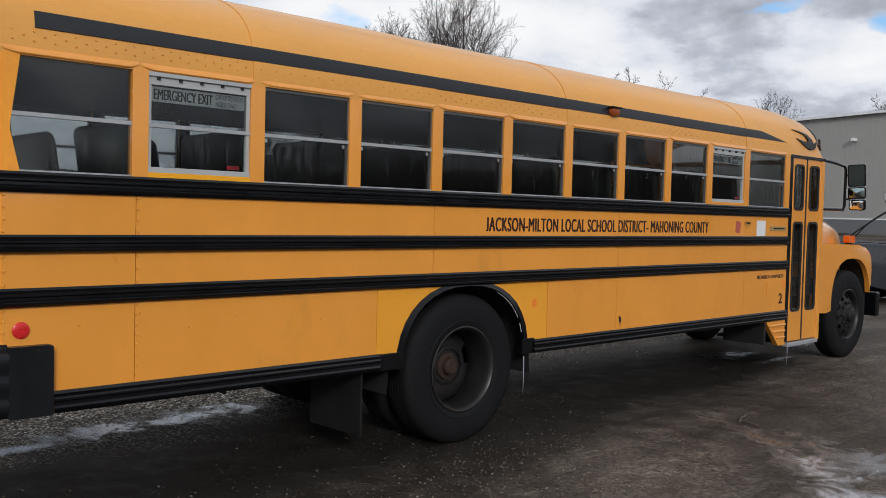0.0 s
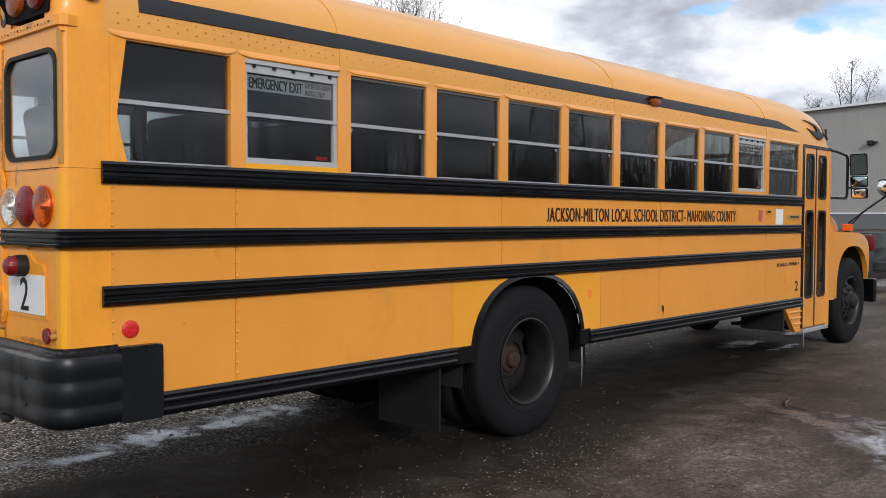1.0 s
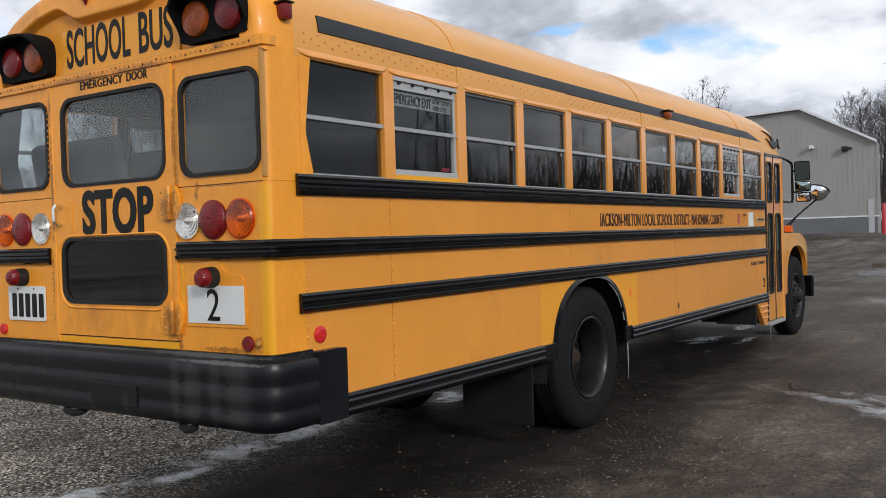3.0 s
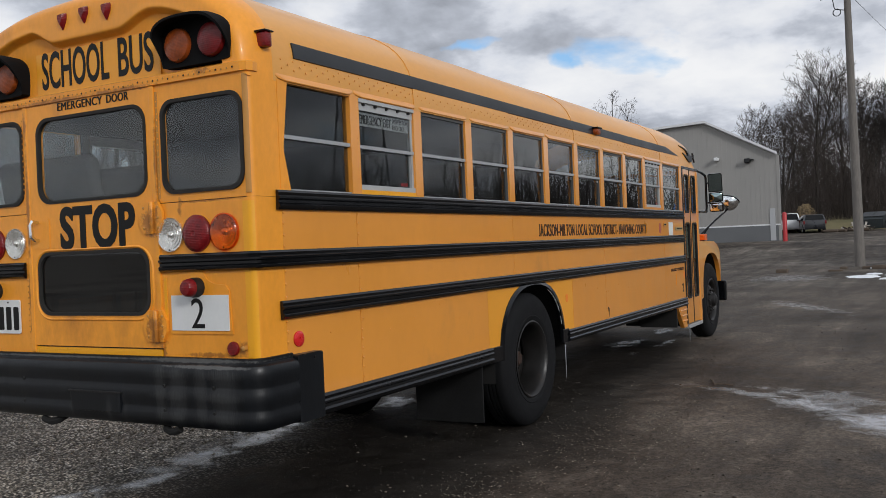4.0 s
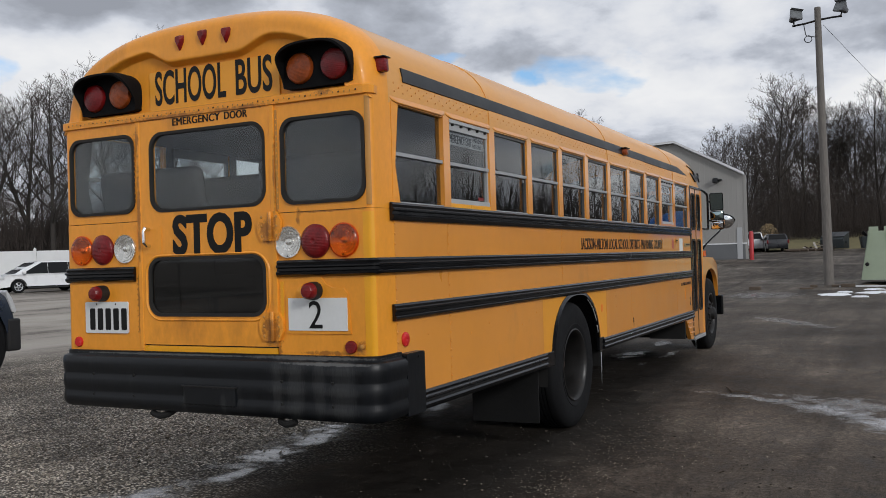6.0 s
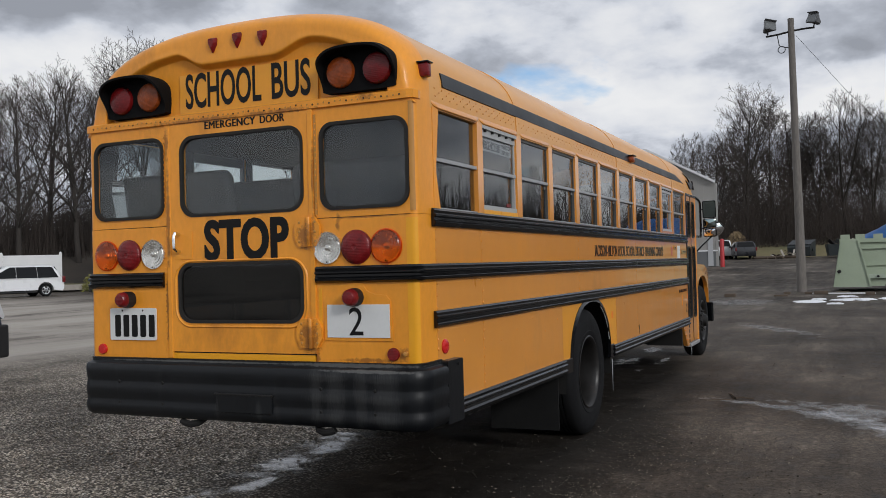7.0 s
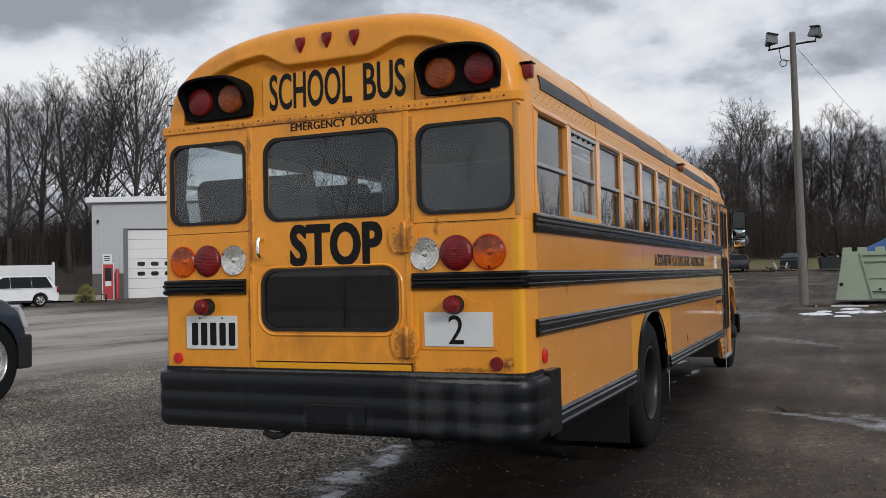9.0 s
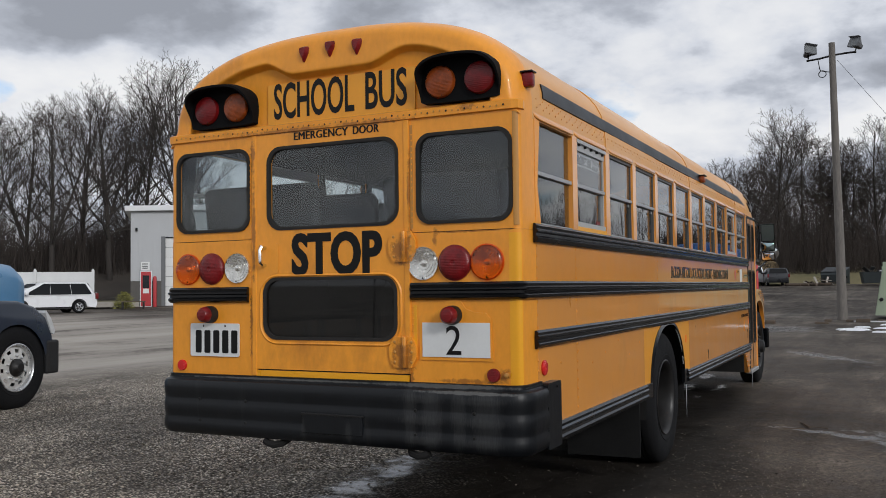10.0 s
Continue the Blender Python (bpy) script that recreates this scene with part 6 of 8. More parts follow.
SIDING = surface("pale_ribbed_siding", (0.42, 0.43, 0.44), 0.5, 0.1, spread=0.07, scale=0.8, fine=14, bump=0.01)
STONE = surface("grey_block_base", (0.10, 0.094, 0.086), 0.85, spread=0.2, scale=5, fine=30, bump=0.15)
RED_PAINT = surface("red_door_paint", (0.42, 0.025, 0.03), 0.45, spread=0.12, scale=4, fine=30, bump=0.02)
DOOR_WHITE = surface("white_sectional_door", (0.70, 0.70, 0.69), 0.45, spread=0.06, scale=1.5, fine=20, bump=0.02)
WINDOW_DARK = surface("dark_window", (0.012, 0.013, 0.015), 0.12, spread=0.2, scale=3, fine=20, bump=0.0)
POLE_WOOD = surface("grey_weathered_pole", (0.17, 0.155, 0.14), 0.9, spread=0.35, scale=6, fine=50, bump=0.25, stretch=(4, 4, 0.5), dirt=(0.07, 0.06, 0.055), dirt_at=0.6)
BARK = surface("winter_bark", (0.040, 0.034, 0.030), 0.95, spread=0.3, scale=2, fine=12, bump=0.2)
TWIGS = surface("bare_twigs", (0.060, 0.050, 0.044), 0.95, spread=0.25, scale=0.4, fine=6, bump=0.0)
BRUSH = surface("winter_brush", (0.062, 0.049, 0.042), 0.95, spread=0.4, scale=0.12, fine=3, bump=0.0)
GRASS = surface("dry_winter_grass", (0.17, 0.145, 0.07), 0.95, spread=0.35, scale=0.5, fine=9, bump=0.3, dirt=(0.09, 0.10, 0.045), dirt_at=0.5)
SNOW = surface("old_snow", (0.80, 0.82, 0.85), 0.6, spread=0.08, scale=3, fine=20, bump=0.2)
CONCRETE = surface("pale_concrete", (0.36, 0.33, 0.29), 0.85, spread=0.15, scale=2, fine=20, bump=0.1)

# ---- large grey building ahead ----
GX = 59.0
outline = [(6.5, 6.62), (11.1, 9.12), (24.0, 8.66), (38.0, 8.2)]
hall = thing("metal_building", "large grey metal building with a darker base band", "building")
def FRONT(u, v, d):
    return (GX + d, u + 0.35 * max(0.0, d), v)


part("wall", slab(bmesh.new(), [(6.5, 2.0)] + outline + [(38.0, 2.0)], 0.0, 0.2, FRONT), METAL_GREY, hall)
part("base_band", slab(bmesh.new(), [(6.5, 0.2), (38.0, 0.2), (38.0, 2.02), (6.5, 2.02)], -0.02, 0.2, FRONT), METAL_DARK, hall, "darker grey wainscot")
part("base_trim", slab(bmesh.new(), [(6.5, 2.0), (38.0, 2.0), (38.0, 2.09), (6.5, 2.09)], -0.05, 0.0, FRONT), TRIM_WHITE, hall)
bm = bmesh.new()
y = 6.75
while y < 37.8:
    for (a, za), (b, zb) in zip(outline, outline[1:]):
        if a <= y < b:
            top = za + (zb - za) * (y - a) / (b - a)
    slab(bm, [(y - 0.035, 2.09), (y + 0.035, 2.09), (y + 0.035, top - 0.05), (y - 0.035, top - 0.05)], -0.014, 0.0, FRONT)
    y += 0.305
tagged(part("siding_ribs", bm, METAL_GREY, hall), kind="stuff")
for u0, u1, top in ((6.5, 6.7, 6.6), (37.8, 38.0, 8.15)):
    part("side_wall", slab(bmesh.new(), [(u0, 0.3), (u1, 0.3), (u1, top), (u0, top)], 0.2, 26.0, FRONT), METAL_GREY, hall)
part("back_wall", slab(bmesh.new(), [(6.5, 0.3)] + outline + [(38.0, 0.3)], 26.0, 26.2, FRONT), METAL_GREY, hall)
part("roof", slab(bmesh.new(), outline + [(y, z + 0.16) for y, z in outline[::-1]], -0.35, 26.4, FRONT), TRIM_WHITE, hall, "low metal roof with pale trim")
part("corner_trim", new_box(GX - 0.04, GX + 0.1, 6.45, 6.62, 0.3, 6.6), METAL_GREY, hall)
d_ = part("side_door", new_box(GX - 0.06, GX, 6.80, 7.14, 1.0, 3.12), SIDING, hall, "pale grey door")
for y, z in ((8.4, 6.35), (15.4, 6.5)):
    l_ = part("wall_lamp", new_box(GX - 0.45, GX, y - 0.18, y + 0.18, z - 0.16, z + 0.16, bevel=0.06), BLACK, hall, "small dark wall lamp")
    part("lamp_arm", new_box(GX - 0.3, GX, y - 0.4, y - 0.1, z + 0.02, z + 0.08), BLACK, l_)
for y, z in ((20.2, 7.2), (10.4, 6.6)):
    part("wall_camera", new_box(GX - 0.5, GX, y - 0.13, y + 0.13, z - 0.1, z + 0.12, bevel=0.04), TRIM_WHITE, hall, "small white camera")

bollard = thing("red_post", "red painted steel post beside the building", "post", pose(57.2, 5.98, ground_z(57.2, 5.98)))
part("post", lathe(bmesh.new(), [(0.14, -0.1), (0.14, 1.75), (0.10, 1.84), (0.01, 1.86)], 14, along_z(0, 0, 0)), RED_PAINT, bollard, smooth=True)

# ---- lamp pole ----
PX, PY = 34.8, -0.05
pole = thing("lamp_pole", "leaning weathered wooden pole with two floodlights", "utility pole", pose(PX, PY, ground_z(PX, PY)))
pts = [(0.0, 0.0, -0.3), (0.02, 0.02, 3.0), (0.0, 0.06, 6.5), (-0.02, 0.09, 11.12)]
part("pole", tube(bmesh.new(), pts, 0.195, 14, taper=0.12), POLE_WOOD, pole, smooth=True)
part("cross_arm", tube(bmesh.new(), [(0, 1.05, 10.50), (0, 0.55, 10.54), (0, 0.05, 10.62), (0, -0.45, 10.65), (0, -0.8, 10.65)], 0.04, 8), STEEL_DARK, pole, smooth=True)
CASING = surface("grey_lamp_casing", (0.15, 0.155, 0.165), 0.5, 0.3)
for y, z, yaw in ((0.98, 10.80, 35), (-0.85, 10.90, -35)):
    flood = part("floodlight", loft(bmesh.new(), [[(x, u, w) for u, w in rounded(-a, a, -b, b, 0.05, 3)] for x, a, b in ((-0.24, 0.25, 0.20), (-0.20, 0.25, 0.20), (-0.02, 0.17, 0.13), (0.10, 0.12, 0.10), (0.20, 0.10, 0.09))]), CASING, pole, "grey floodlight", smooth=True, at=pose(-0.1, y, z, 10, 22, yaw))
    part("flood_glass", new_box(-0.252, -0.238, -0.22, 0.22, -0.17, 0.17), surface("dull_flood_glass", (0.16, 0.17, 0.175), 0.2, spread=0.2), flood)
    part("visor", new_box(-0.36, -0.22, -0.25, 0.25, 0.195, 0.21), CASING, flood)
    part("yoke", tube(bmesh.new(), [(0.0, 0.0, -0.1), (0.02, 0.0, -0.30)], 0.03, 6), STEEL_DARK, flood)
part("cable_loop", tube(bmesh.new(), [(0, 0.62, 10.5), (0, 0.56, 10.1)] + [(0, 0.47 + 0.14 * math.cos(a), 9.9 + 0.14 * math.sin(a)) for a in [math.pi * 0.4 + 2 * math.pi * i / 12 for i in range(13)]] + [(0, 0.2, 9.95), (0, 0.1, 10.0)], 0.018, 6), BLACK, pole)
part("overhead_wire", tube(bmesh.new(), [(0.0, -0.1, 10.4), (4, -1.9, 8.6), (9, -3.9, 6.9), (15, -6.0, 5.6)], 0.008, 5), STEEL_DARK, pole)

# ---- service garage on the far side ----
GA = radians(43.0)
garage = thing("service_garage", "pale ribbed metal garage with a white sectional door", "garage", Matrix.Translation((37.8, 41.0, 0.0)) @ Matrix.Rotation(GA - math.pi / 2, 4, "Z"))
def GAR(u, v, d):
    return (u, d, v)


def gable(u):
    return 6.62 + 0.028 * u


part("wall", slab(bmesh.new(), [(0, 2.2), (1.85, 2.2), (1.85, 5.0), (5.75, 5.0), (5.75, 2.2), (14, 2.2), (14, gable(14)), (0, gable(0))], 0.0, 0.2, GAR), SIDING, garage)
part("block_base", slab(bmesh.new(), [(0, 0.2), (1.85, 0.2), (1.85, 2.2), (0, 2.2)], -0.05, 0.2, GAR), STONE, garage)
part("block_base", slab(bmesh.new(), [(5.75, 0.2), (14, 0.2), (14, 2.2), (5.75, 2.2)], -0.05, 0.2, GAR), STONE, garage)
part("door_recess", slab(bmesh.new(), [(1.85, 0.2), (5.75, 0.2), (5.75, 5.0), (1.85, 5.0)], 0.34, 0.40, GAR), METAL_DARK, garage)
part("door_frame", new_box(1.83, 2.08, -0.04, 0.34, 0.3, 5.02), METAL_DARK, garage)
for i in range(7):
    z0 = 0.62 + i * 0.62
    pnl = part("door_section", new_box(2.09, 5.6, 0.20, 0.30, z0, z0 + 0.606, bevel=0.012), DOOR_WHITE, garage)
    if i in (2, 3):
        for k in range(4):
            u = 2.65 + k * 0.82
            part("door_light", slab(bmesh.new(), rounded(u, u + 0.46, z0 + 0.17, z0 + 0.43, 0.09, 3), 0.185, 0.21, GAR), WINDOW_DARK, pnl)
bm = bmesh.new()
u = 0.12
while u < 13.9:
    z0 = 5.02 if 1.8 < u < 5.8 else 2.22
    slab(bm, [(u - 0.03, z0), (u + 0.03, z0), (u + 0.03, gable(u) - 0.05), (u - 0.03, gable(u) - 0.05)], -0.035, 0.0, GAR)
    u += 0.30
tagged(part("siding_ribs", bm, SIDING, garage), kind="stuff")
part("roof", slab(bmesh.new(), [(-0.35, gable(0) - 0.02), (14.3, gable(14.3) - 0.02), (14.3, gable(14.3) + 0.32), (-0.35, gable(0) + 0.3)], -0.35, 12.3, GAR), TRIM_WHITE, garage, "low roof with pale fascia")
part("side_wall", new_box(0, 0.2, 0.2, 12, 0.2, 6.6), SIDING, garage)
part("side_wall", new_box(13.8, 14, 0.2, 12, 0.2, 6.9), SIDING, garage)
part("back_wall", new_box(0, 14, 11.8, 12, 0.2, 6.9), SIDING, garage)
rd = part("service_door", new_box(0.62, 1.22, -0.12, -0.02, 0.62, 2.78, bevel=0.01), RED_PAINT, garage, "red door with a small window")
part("door_surround", new_box(0.56, 1.28, -0.10, -0.01, 0.58, 2.84, bevel=0.01), TRIM_WHITE, garage)
part("door_light", slab(bmesh.new(), [(0.72, 1.75), (1.12, 1.75), (1.12, 2.55), (0.72, 2.55)], -0.135, -0.11, GAR), WINDOW_DARK, rd)
part("notice", slab(bmesh.new(), [(0.75, 1.42), (1.10, 1.42), (1.10, 1.72), (0.75, 1.72)], -0.135, -0.11, GAR), WHITE_PLATE, rd)
part("guard_post", lathe(bmesh.new(), [(0.11, 0.5), (0.11, 2.4), (0.08, 2.48), (0.01, 2.5)], 12, along_z(1.46, -0.35, 0)), RED_PAINT, garage, "red steel post", smooth=True)
sg = part("sign", slab(bmesh.new(), [(0.60, 2.86), (1.14, 2.86), (1.14, 3.40), (0.60, 3.40)], -0.12, -0.09, GAR), WHITE_PLATE, garage, "small white sign")
for z in (3.24, 3.10, 2.98):
    part("sign_bar", slab(bmesh.new(), [(0.70, z), (1.03, z), (1.03, z + 0.06), (0.70, z + 0.06)], -0.125, -0.118, GAR), STEEL_DARK, sg)
part("wall_lamp", new_box(0.28, 0.42, -0.2, 0, 5.35, 5.55, bevel=0.03), BLACK, garage)

# white fence behind the minivan
fence = thing("vinyl_fence", "white vinyl panel fence", "fence")
dirn, nrm = Vector((-math.sin(radians(49)), math.cos(radians(49)), 0)), Vector((math.cos(radians(49)), math.sin(radians(49)), 0))
f0 = Vector((-4.4 + 66 * math.cos(radians(47.5)), -1.8 + 66 * math.sin(radians(47.5)), 0))
for i in range(5):
    a = f0 + dirn * (3.6 * i)
    def FEN(u, v, d, a=a):
        q = a + dirn * u + nrm * d
        return (q.x, q.y, v)
    part("fence_panel", slab(bmesh.new(), [(0.08, 0.5), (3.5, 0.5), (3.5, 2.92), (0.08, 2.92)], 0.0, 0.06, FEN), TRIM_WHITE, fence)
    part("fence_post", slab(bmesh.new(), [(-0.09, 0.4), (0.09, 0.4), (0.09, 3.05), (0.0, 3.14), (-0.09, 3.05)], -0.07, 0.11, FEN), TRIM_WHITE, fence)
    if i == 3:
        part("dark_notice", slab(bmesh.new(), [(0.5, 1.8), (2.6, 1.8), (2.6, 2.65), (0.5, 2.65)], -0.03, 0.0, FEN), WINDOW_DARK, fence, "dark notice board")
ln = thing("lawn_strip", "dull winter grass behind the lot", "grass", kind="stuff")
part("turf", slab(bmesh.new(), [(33.5, 44.5), (37.0, 41.5), (48, 52), (40, 70), (10, 75), (14, 62), (30, 52)], 0.62, 0.80, lambda u, v, d: (u, v, d + 0.1)), GRASS, ln)
tagged(part("footpath", slab(bmesh.new(), [(36.2, 41.0), (37.5, 40.0), (36.0, 44.2), (34.8, 45.0)], 0.60, 0.935, lambda u, v, d: (u, v, d)), CONCRETE), "pale concrete path beside the garage", "path", kind="structure")

# ---- trees ----
def branch_tree(seed, height, spread, counts, trunk_r, bare=0.3, lean=0.03):
    """Point rows of trunk and limbs, and of twigs, for a bare deciduous tree that is height tall."""
    rng = random.Random(seed)
    limbs, twigs = [], []

    def stem(p, d, length, r, n, wob, rise, tip):
        pts, rs, q, dd = [p], [r], p, d
        for i in range(n):
            dd = (dd + Vector((rng.uniform(-wob, wob), rng.uniform(-wob, wob), rng.uniform(-wob, wob) * 0.6 + rise))).normalized()
            q = q + dd * (length / n)
            pts.append(q)
            rs.append(r * (1 - (1 - tip) * (i + 1) / n))
        return pts, rs

    def along(pts, rs, f):
        n = len(pts) - 1
        j = min(n - 1, int(f * n))
        return pts[j].lerp(pts[j + 1], f * n - j), rs[j] + (rs[j + 1] - rs[j]) * (f * n - j), (pts[j + 1] - pts[j]).normalized()

    def offshoots(pts, rs, length, level):
        m = counts[level]
        turn = rng.uniform(0, 6.28)
        for k in range(m):
            f = 0.18 + 0.82 * (k + rng.random()) / m
            at, r, axis = along(pts, rs, f)
            turn += 2.4 + rng.uniform(-0.5, 0.5)
            side = Matrix.Rotation(turn, 3, axis) @ axis.orthogonal().normalized()
            d = (axis + side * rng.uniform(0.55, 1.05) + Vector((0, 0, 0.12))).normalized()
            ln_ = length * rng.uniform(0.34, 0.62) * (1.25 - 0.65 * f)
            rr = max(min(0.013, 0.0012 * height), r * 0.62)
            if level == 1:
                got = stem(at, d, ln_, rr, 3, 0.16, 0.05, 0.35)
                limbs.append((*got, 4))
            elif level == 2:
                got = stem(at, d, ln_, rr, 2, 0.2, 0.04, 0.5)
                twigs.append((*got, 3))
            else:
                got = stem(at, d, max(0.35, ln_), min(0.015, 0.0012 * height), 1, 0.2, 0.04, 0.6)
                twigs.append((*got, 3))
            if level < len(counts) - 1:
                offshoots(*got, ln_, level + 1)

    leaders = [stem(Vector((0, 0, -0.3)), Vector((rng.uniform(-lean, lean), rng.uniform(-lean, lean), 1)).normalized(), height, trunk_r, 9, 0.05, 0.03, 0.16)]
    for k in range(rng.choice((1, 2, 2))):
        f = rng.uniform(bare + 0.02, bare + 0.25)
        at, r, axis = along(*leaders[0], f)
        a = rng.uniform(0, 6.28)
        leaders.append(stem(at, Vector((0.42 * math.cos(a), 0.42 * math.sin(a), 1)).normalized(), height * (1 - f) * rng.uniform(0.80, 0.97), r * 0.72, 6, 0.06, 0.05, 0.2))
    for q, (pts, rs) in enumerate(leaders):
        limbs.append((pts, rs, 6))
        m = counts[0] if q == 0 else counts[0] * 2 // 3
        turn = rng.uniform(0, 6.28)
        for k in range(m):
            low = bare if q == 0 else 0.12
            f = low + (0.98 - low) * (k + rng.random()) / m
            at, r, axis = along(pts, rs, f)
            turn += 2.4 + rng.uniform(-0.6, 0.6)
            hf = at.z / height
            ln_ = height * 0.40 * spread * max(0.16, 1 - ((hf - 0.48) / 0.60) ** 2) * rng.uniform(0.7, 1.1)
            out = Vector((math.cos(turn), math.sin(turn), 0))
            d = (out * (1.15 - 0.55 * hf) + Vector((0, 0, 0.55 + 0.55 * hf))).normalized()
            got = stem(at, d, ln_, max(0.0022 * height, r * 0.5), 5, 0.13, 0.06, 0.3)
            limbs.append((*got, 4))
            offshoots(*got, ln_, 1)
    top = max(q.z for rows in (limbs, twigs) for pts, _, _ in rows for q in pts)
    k = height / top
    return [[([q * k for q in pts], rs, g) for pts, rs, g in rows] for rows in (limbs, twigs)]


def mesh_rows(rows):
    verts, faces = [], []
    for pts, rs, segs in rows:
        start = len(verts)
        side = None
        for i, p in enumerate(pts):
            d = (pts[min(i + 1, len(pts) - 1)] - pts[max(i - 1, 0)]).normalized()
            if side is None:
                side = d.orthogonal().normalized()
            side = (side - d * side.dot(d)).normalized()
            other = d.cross(side)
            for k in range(segs):
                a = 2 * math.pi * k / segs
                verts.append(tuple(p + (side * math.cos(a) + other * math.sin(a)) * rs[i]))
        for i in range(len(pts) - 1):
            for k in range(segs):
                a, b = start + i * segs + k, start + i * segs + (k + 1) % segs
                faces.append((a, b, b + segs, a + segs))
    return verts, faces


def row_mesh(name, rows, material, smooth=True):
    verts, faces = mesh_rows(rows)
    me = bpy.data.meshes.new(name)
    me.from_pydata(verts, [], faces)
    if smooth:
        me.polygons.foreach_set("use_smooth", [True] * len(me.polygons))
    me.materials.append(material)
    return me


EYE_AT = Vector((-4.4, -2.0, 0))


def spot(az, dist):
    return EYE_AT.x + dist * math.cos(radians(az)), EYE_AT.y + dist * math.sin(radians(az))


# single trees that stand out above the woods: bearing, distance, bearing of the top above the level, spread, seed
TREES = [(6.0, 101, 10.6, 0.95, 3), (4.5, 104, 9.3, 0.75, 5), (3.3, 106, 8.9, 0.7, 6), (0.4, 103, 9.5, 0.7, 8), (-0.7, 106, 8.5, 0.75, 7), (-2.3, 99, 8.2, 0.8, 9), (7.9, 99, 7.6, 1.0, 12), (1.9, 108, 8.4, 0.8, 13),
         (17.4, 150, 9.3, 0.6, 14), (19.6, 150, 7.3, 0.6, 17), (25.1, 150, 7.7, 0.75, 15), (29.4, 150, 8.0, 0.5, 16), (33.6, 150, 9.3, 0.5, 18), (31.2, 150, 7.6, 0.6, 19),
         (42.7, 80, 14.3, 0.85, 24), (44.9, 84, 13.0, 0.8, 25), (46.6, 82, 12.8, 0.8, 22), (45.7, 94, 11.2, 0.75, 36), (48.2, 90, 11.6, 0.8, 37), (51.3, 88, 10.6, 0.85, 38), (49.8, 82, 11.9, 0.8, 21), (52.9, 86, 10.2, 0.9, 30), (41.0, 92, 10.6, 0.9, 31), (55.5, 84, 9.2, 0.9, 33)]
for az, dist, up, spr, seed in TREES:
    x, y = spot(az, dist)
    h = 1.5 + dist * math.tan(radians(up)) - ground_z(x, y)
    limbs, twigs = branch_tree(seed, h, spr, (18, 6, 5, 2) if dist > 95 and dist < 140 else (18, 6, 5, 2) if dist < 140 else (12, 5, 4, 2), 0.0105 * h + 0.03 if dist > 95 else 0.0125 * h + 0.05, bare=0.26)
    tree = thing("bare_tree", "tall leafless winter tree at the edge of the woods", "tree", pose(x, y, ground_z(x, y)), group="bare trees")
    for nm, rows, m in (("trunk", limbs, BARK), ("crown", twigs, TWIGS)):
        ob = new(nm, row_mesh(nm, rows, m))
        ob.parent = tree

# the woods all round, and their brush
rng = random.Random(77)
templates = []
for s, counts in ((0, (11, 5, 4, 2)), (1, (11, 5, 4, 2)), (2, (12, 5, 4, 2)), (3, (7, 4, 3)), (4, (7, 4, 3))):
    limbs, twigs = branch_tree(100 + s, 14.0, 0.72, counts, 0.13, bare=0.25)
    v, f = mesh_rows(limbs + [(p, [max(q, 0.015) for q in r], g) for p, r, g in twigs])
    templates.append((np.array(v), np.array(f)))


def woods_at():
    """Places of the woods: a belt that closes the lot on every side."""
    out = []
    az = -180.0
    while az < 180:
        seen = -8 < az < 9 or 40 <= az < 58
        az += 0.38 if -8 < az < 9 else (0.8 if 9 <= az < 40 else (0.6 if 40 <= az < 58 else (0.6 if -66 < az < -8 else 2.2)))
        if -8 < az < 9:
            near, far_, h0 = 104, 135, 14.5
        elif az < 14 and az > 0:
            near, far_, h0 = 125, 150, 8.0
        elif 14 <= az < 40:
            near, far_, h0 = 130, 150, 8.0
        elif 40 <= az < 72:
            near, far_, h0 = 94, 135, (10.5 if az < 58 else 9.0)
        elif az > 128 or az < -132:
            near, far_, h0 = 230, 300, 14.0
        elif az >= 72:
            near, far_, h0 = 190, 240, 12.0
        elif az > -62:
            near, far_, h0 = 82, 112, (11.5 if az < -14 else 8.5)
        else:
            near, far_, h0 = 92, 125, 13.0
        out.append((az + rng.uniform(-0.4, 0.4), rng.uniform(near, far_), h0 * rng.uniform(0.72, 1.08), seen))
    return out


vv, ff, count = [], [], 0
for az, dist, h, seen in woods_at():
    x, y = spot(az, dist)
    v, f = templates[rng.randrange(3) if seen else 3 + rng.randrange(2)]
    a, k = rng.uniform(0, 6.28), h / 14
    c, s = math.cos(a), math.sin(a)
    w = np.stack([(v[:, 0] * c - v[:, 1] * s) * k + x, (v[:, 0] * s + v[:, 1] * c) * k + y, v[:, 2] * k + ground_z(x, y)], 1)
    vv.append(w)
    ff.append(f + count)
    count += len(w)


def big_mesh(name, verts, quads, material):
    me = bpy.data.meshes.new(name)
    me.vertices.add(len(verts))
    me.vertices.foreach_set("co", verts.astype(np.float32).ravel())
    me.loops.add(quads.size)
    me.loops.foreach_set("vertex_index", quads.astype(np.int32).ravel())
    me.polygons.add(len(quads))
    me.polygons.foreach_set("loop_start", np.arange(0, quads.size, quads.shape[1], dtype=np.int32))
    me.update(calc_edges=True)
    me.validate()
    me.materials.append(material)
    return new(name, me)


tagged(big_mesh("woods", np.concatenate(vv), np.concatenate(ff), TWIGS), "leafless brown woods closing in the lot", "woods", kind="stuff")

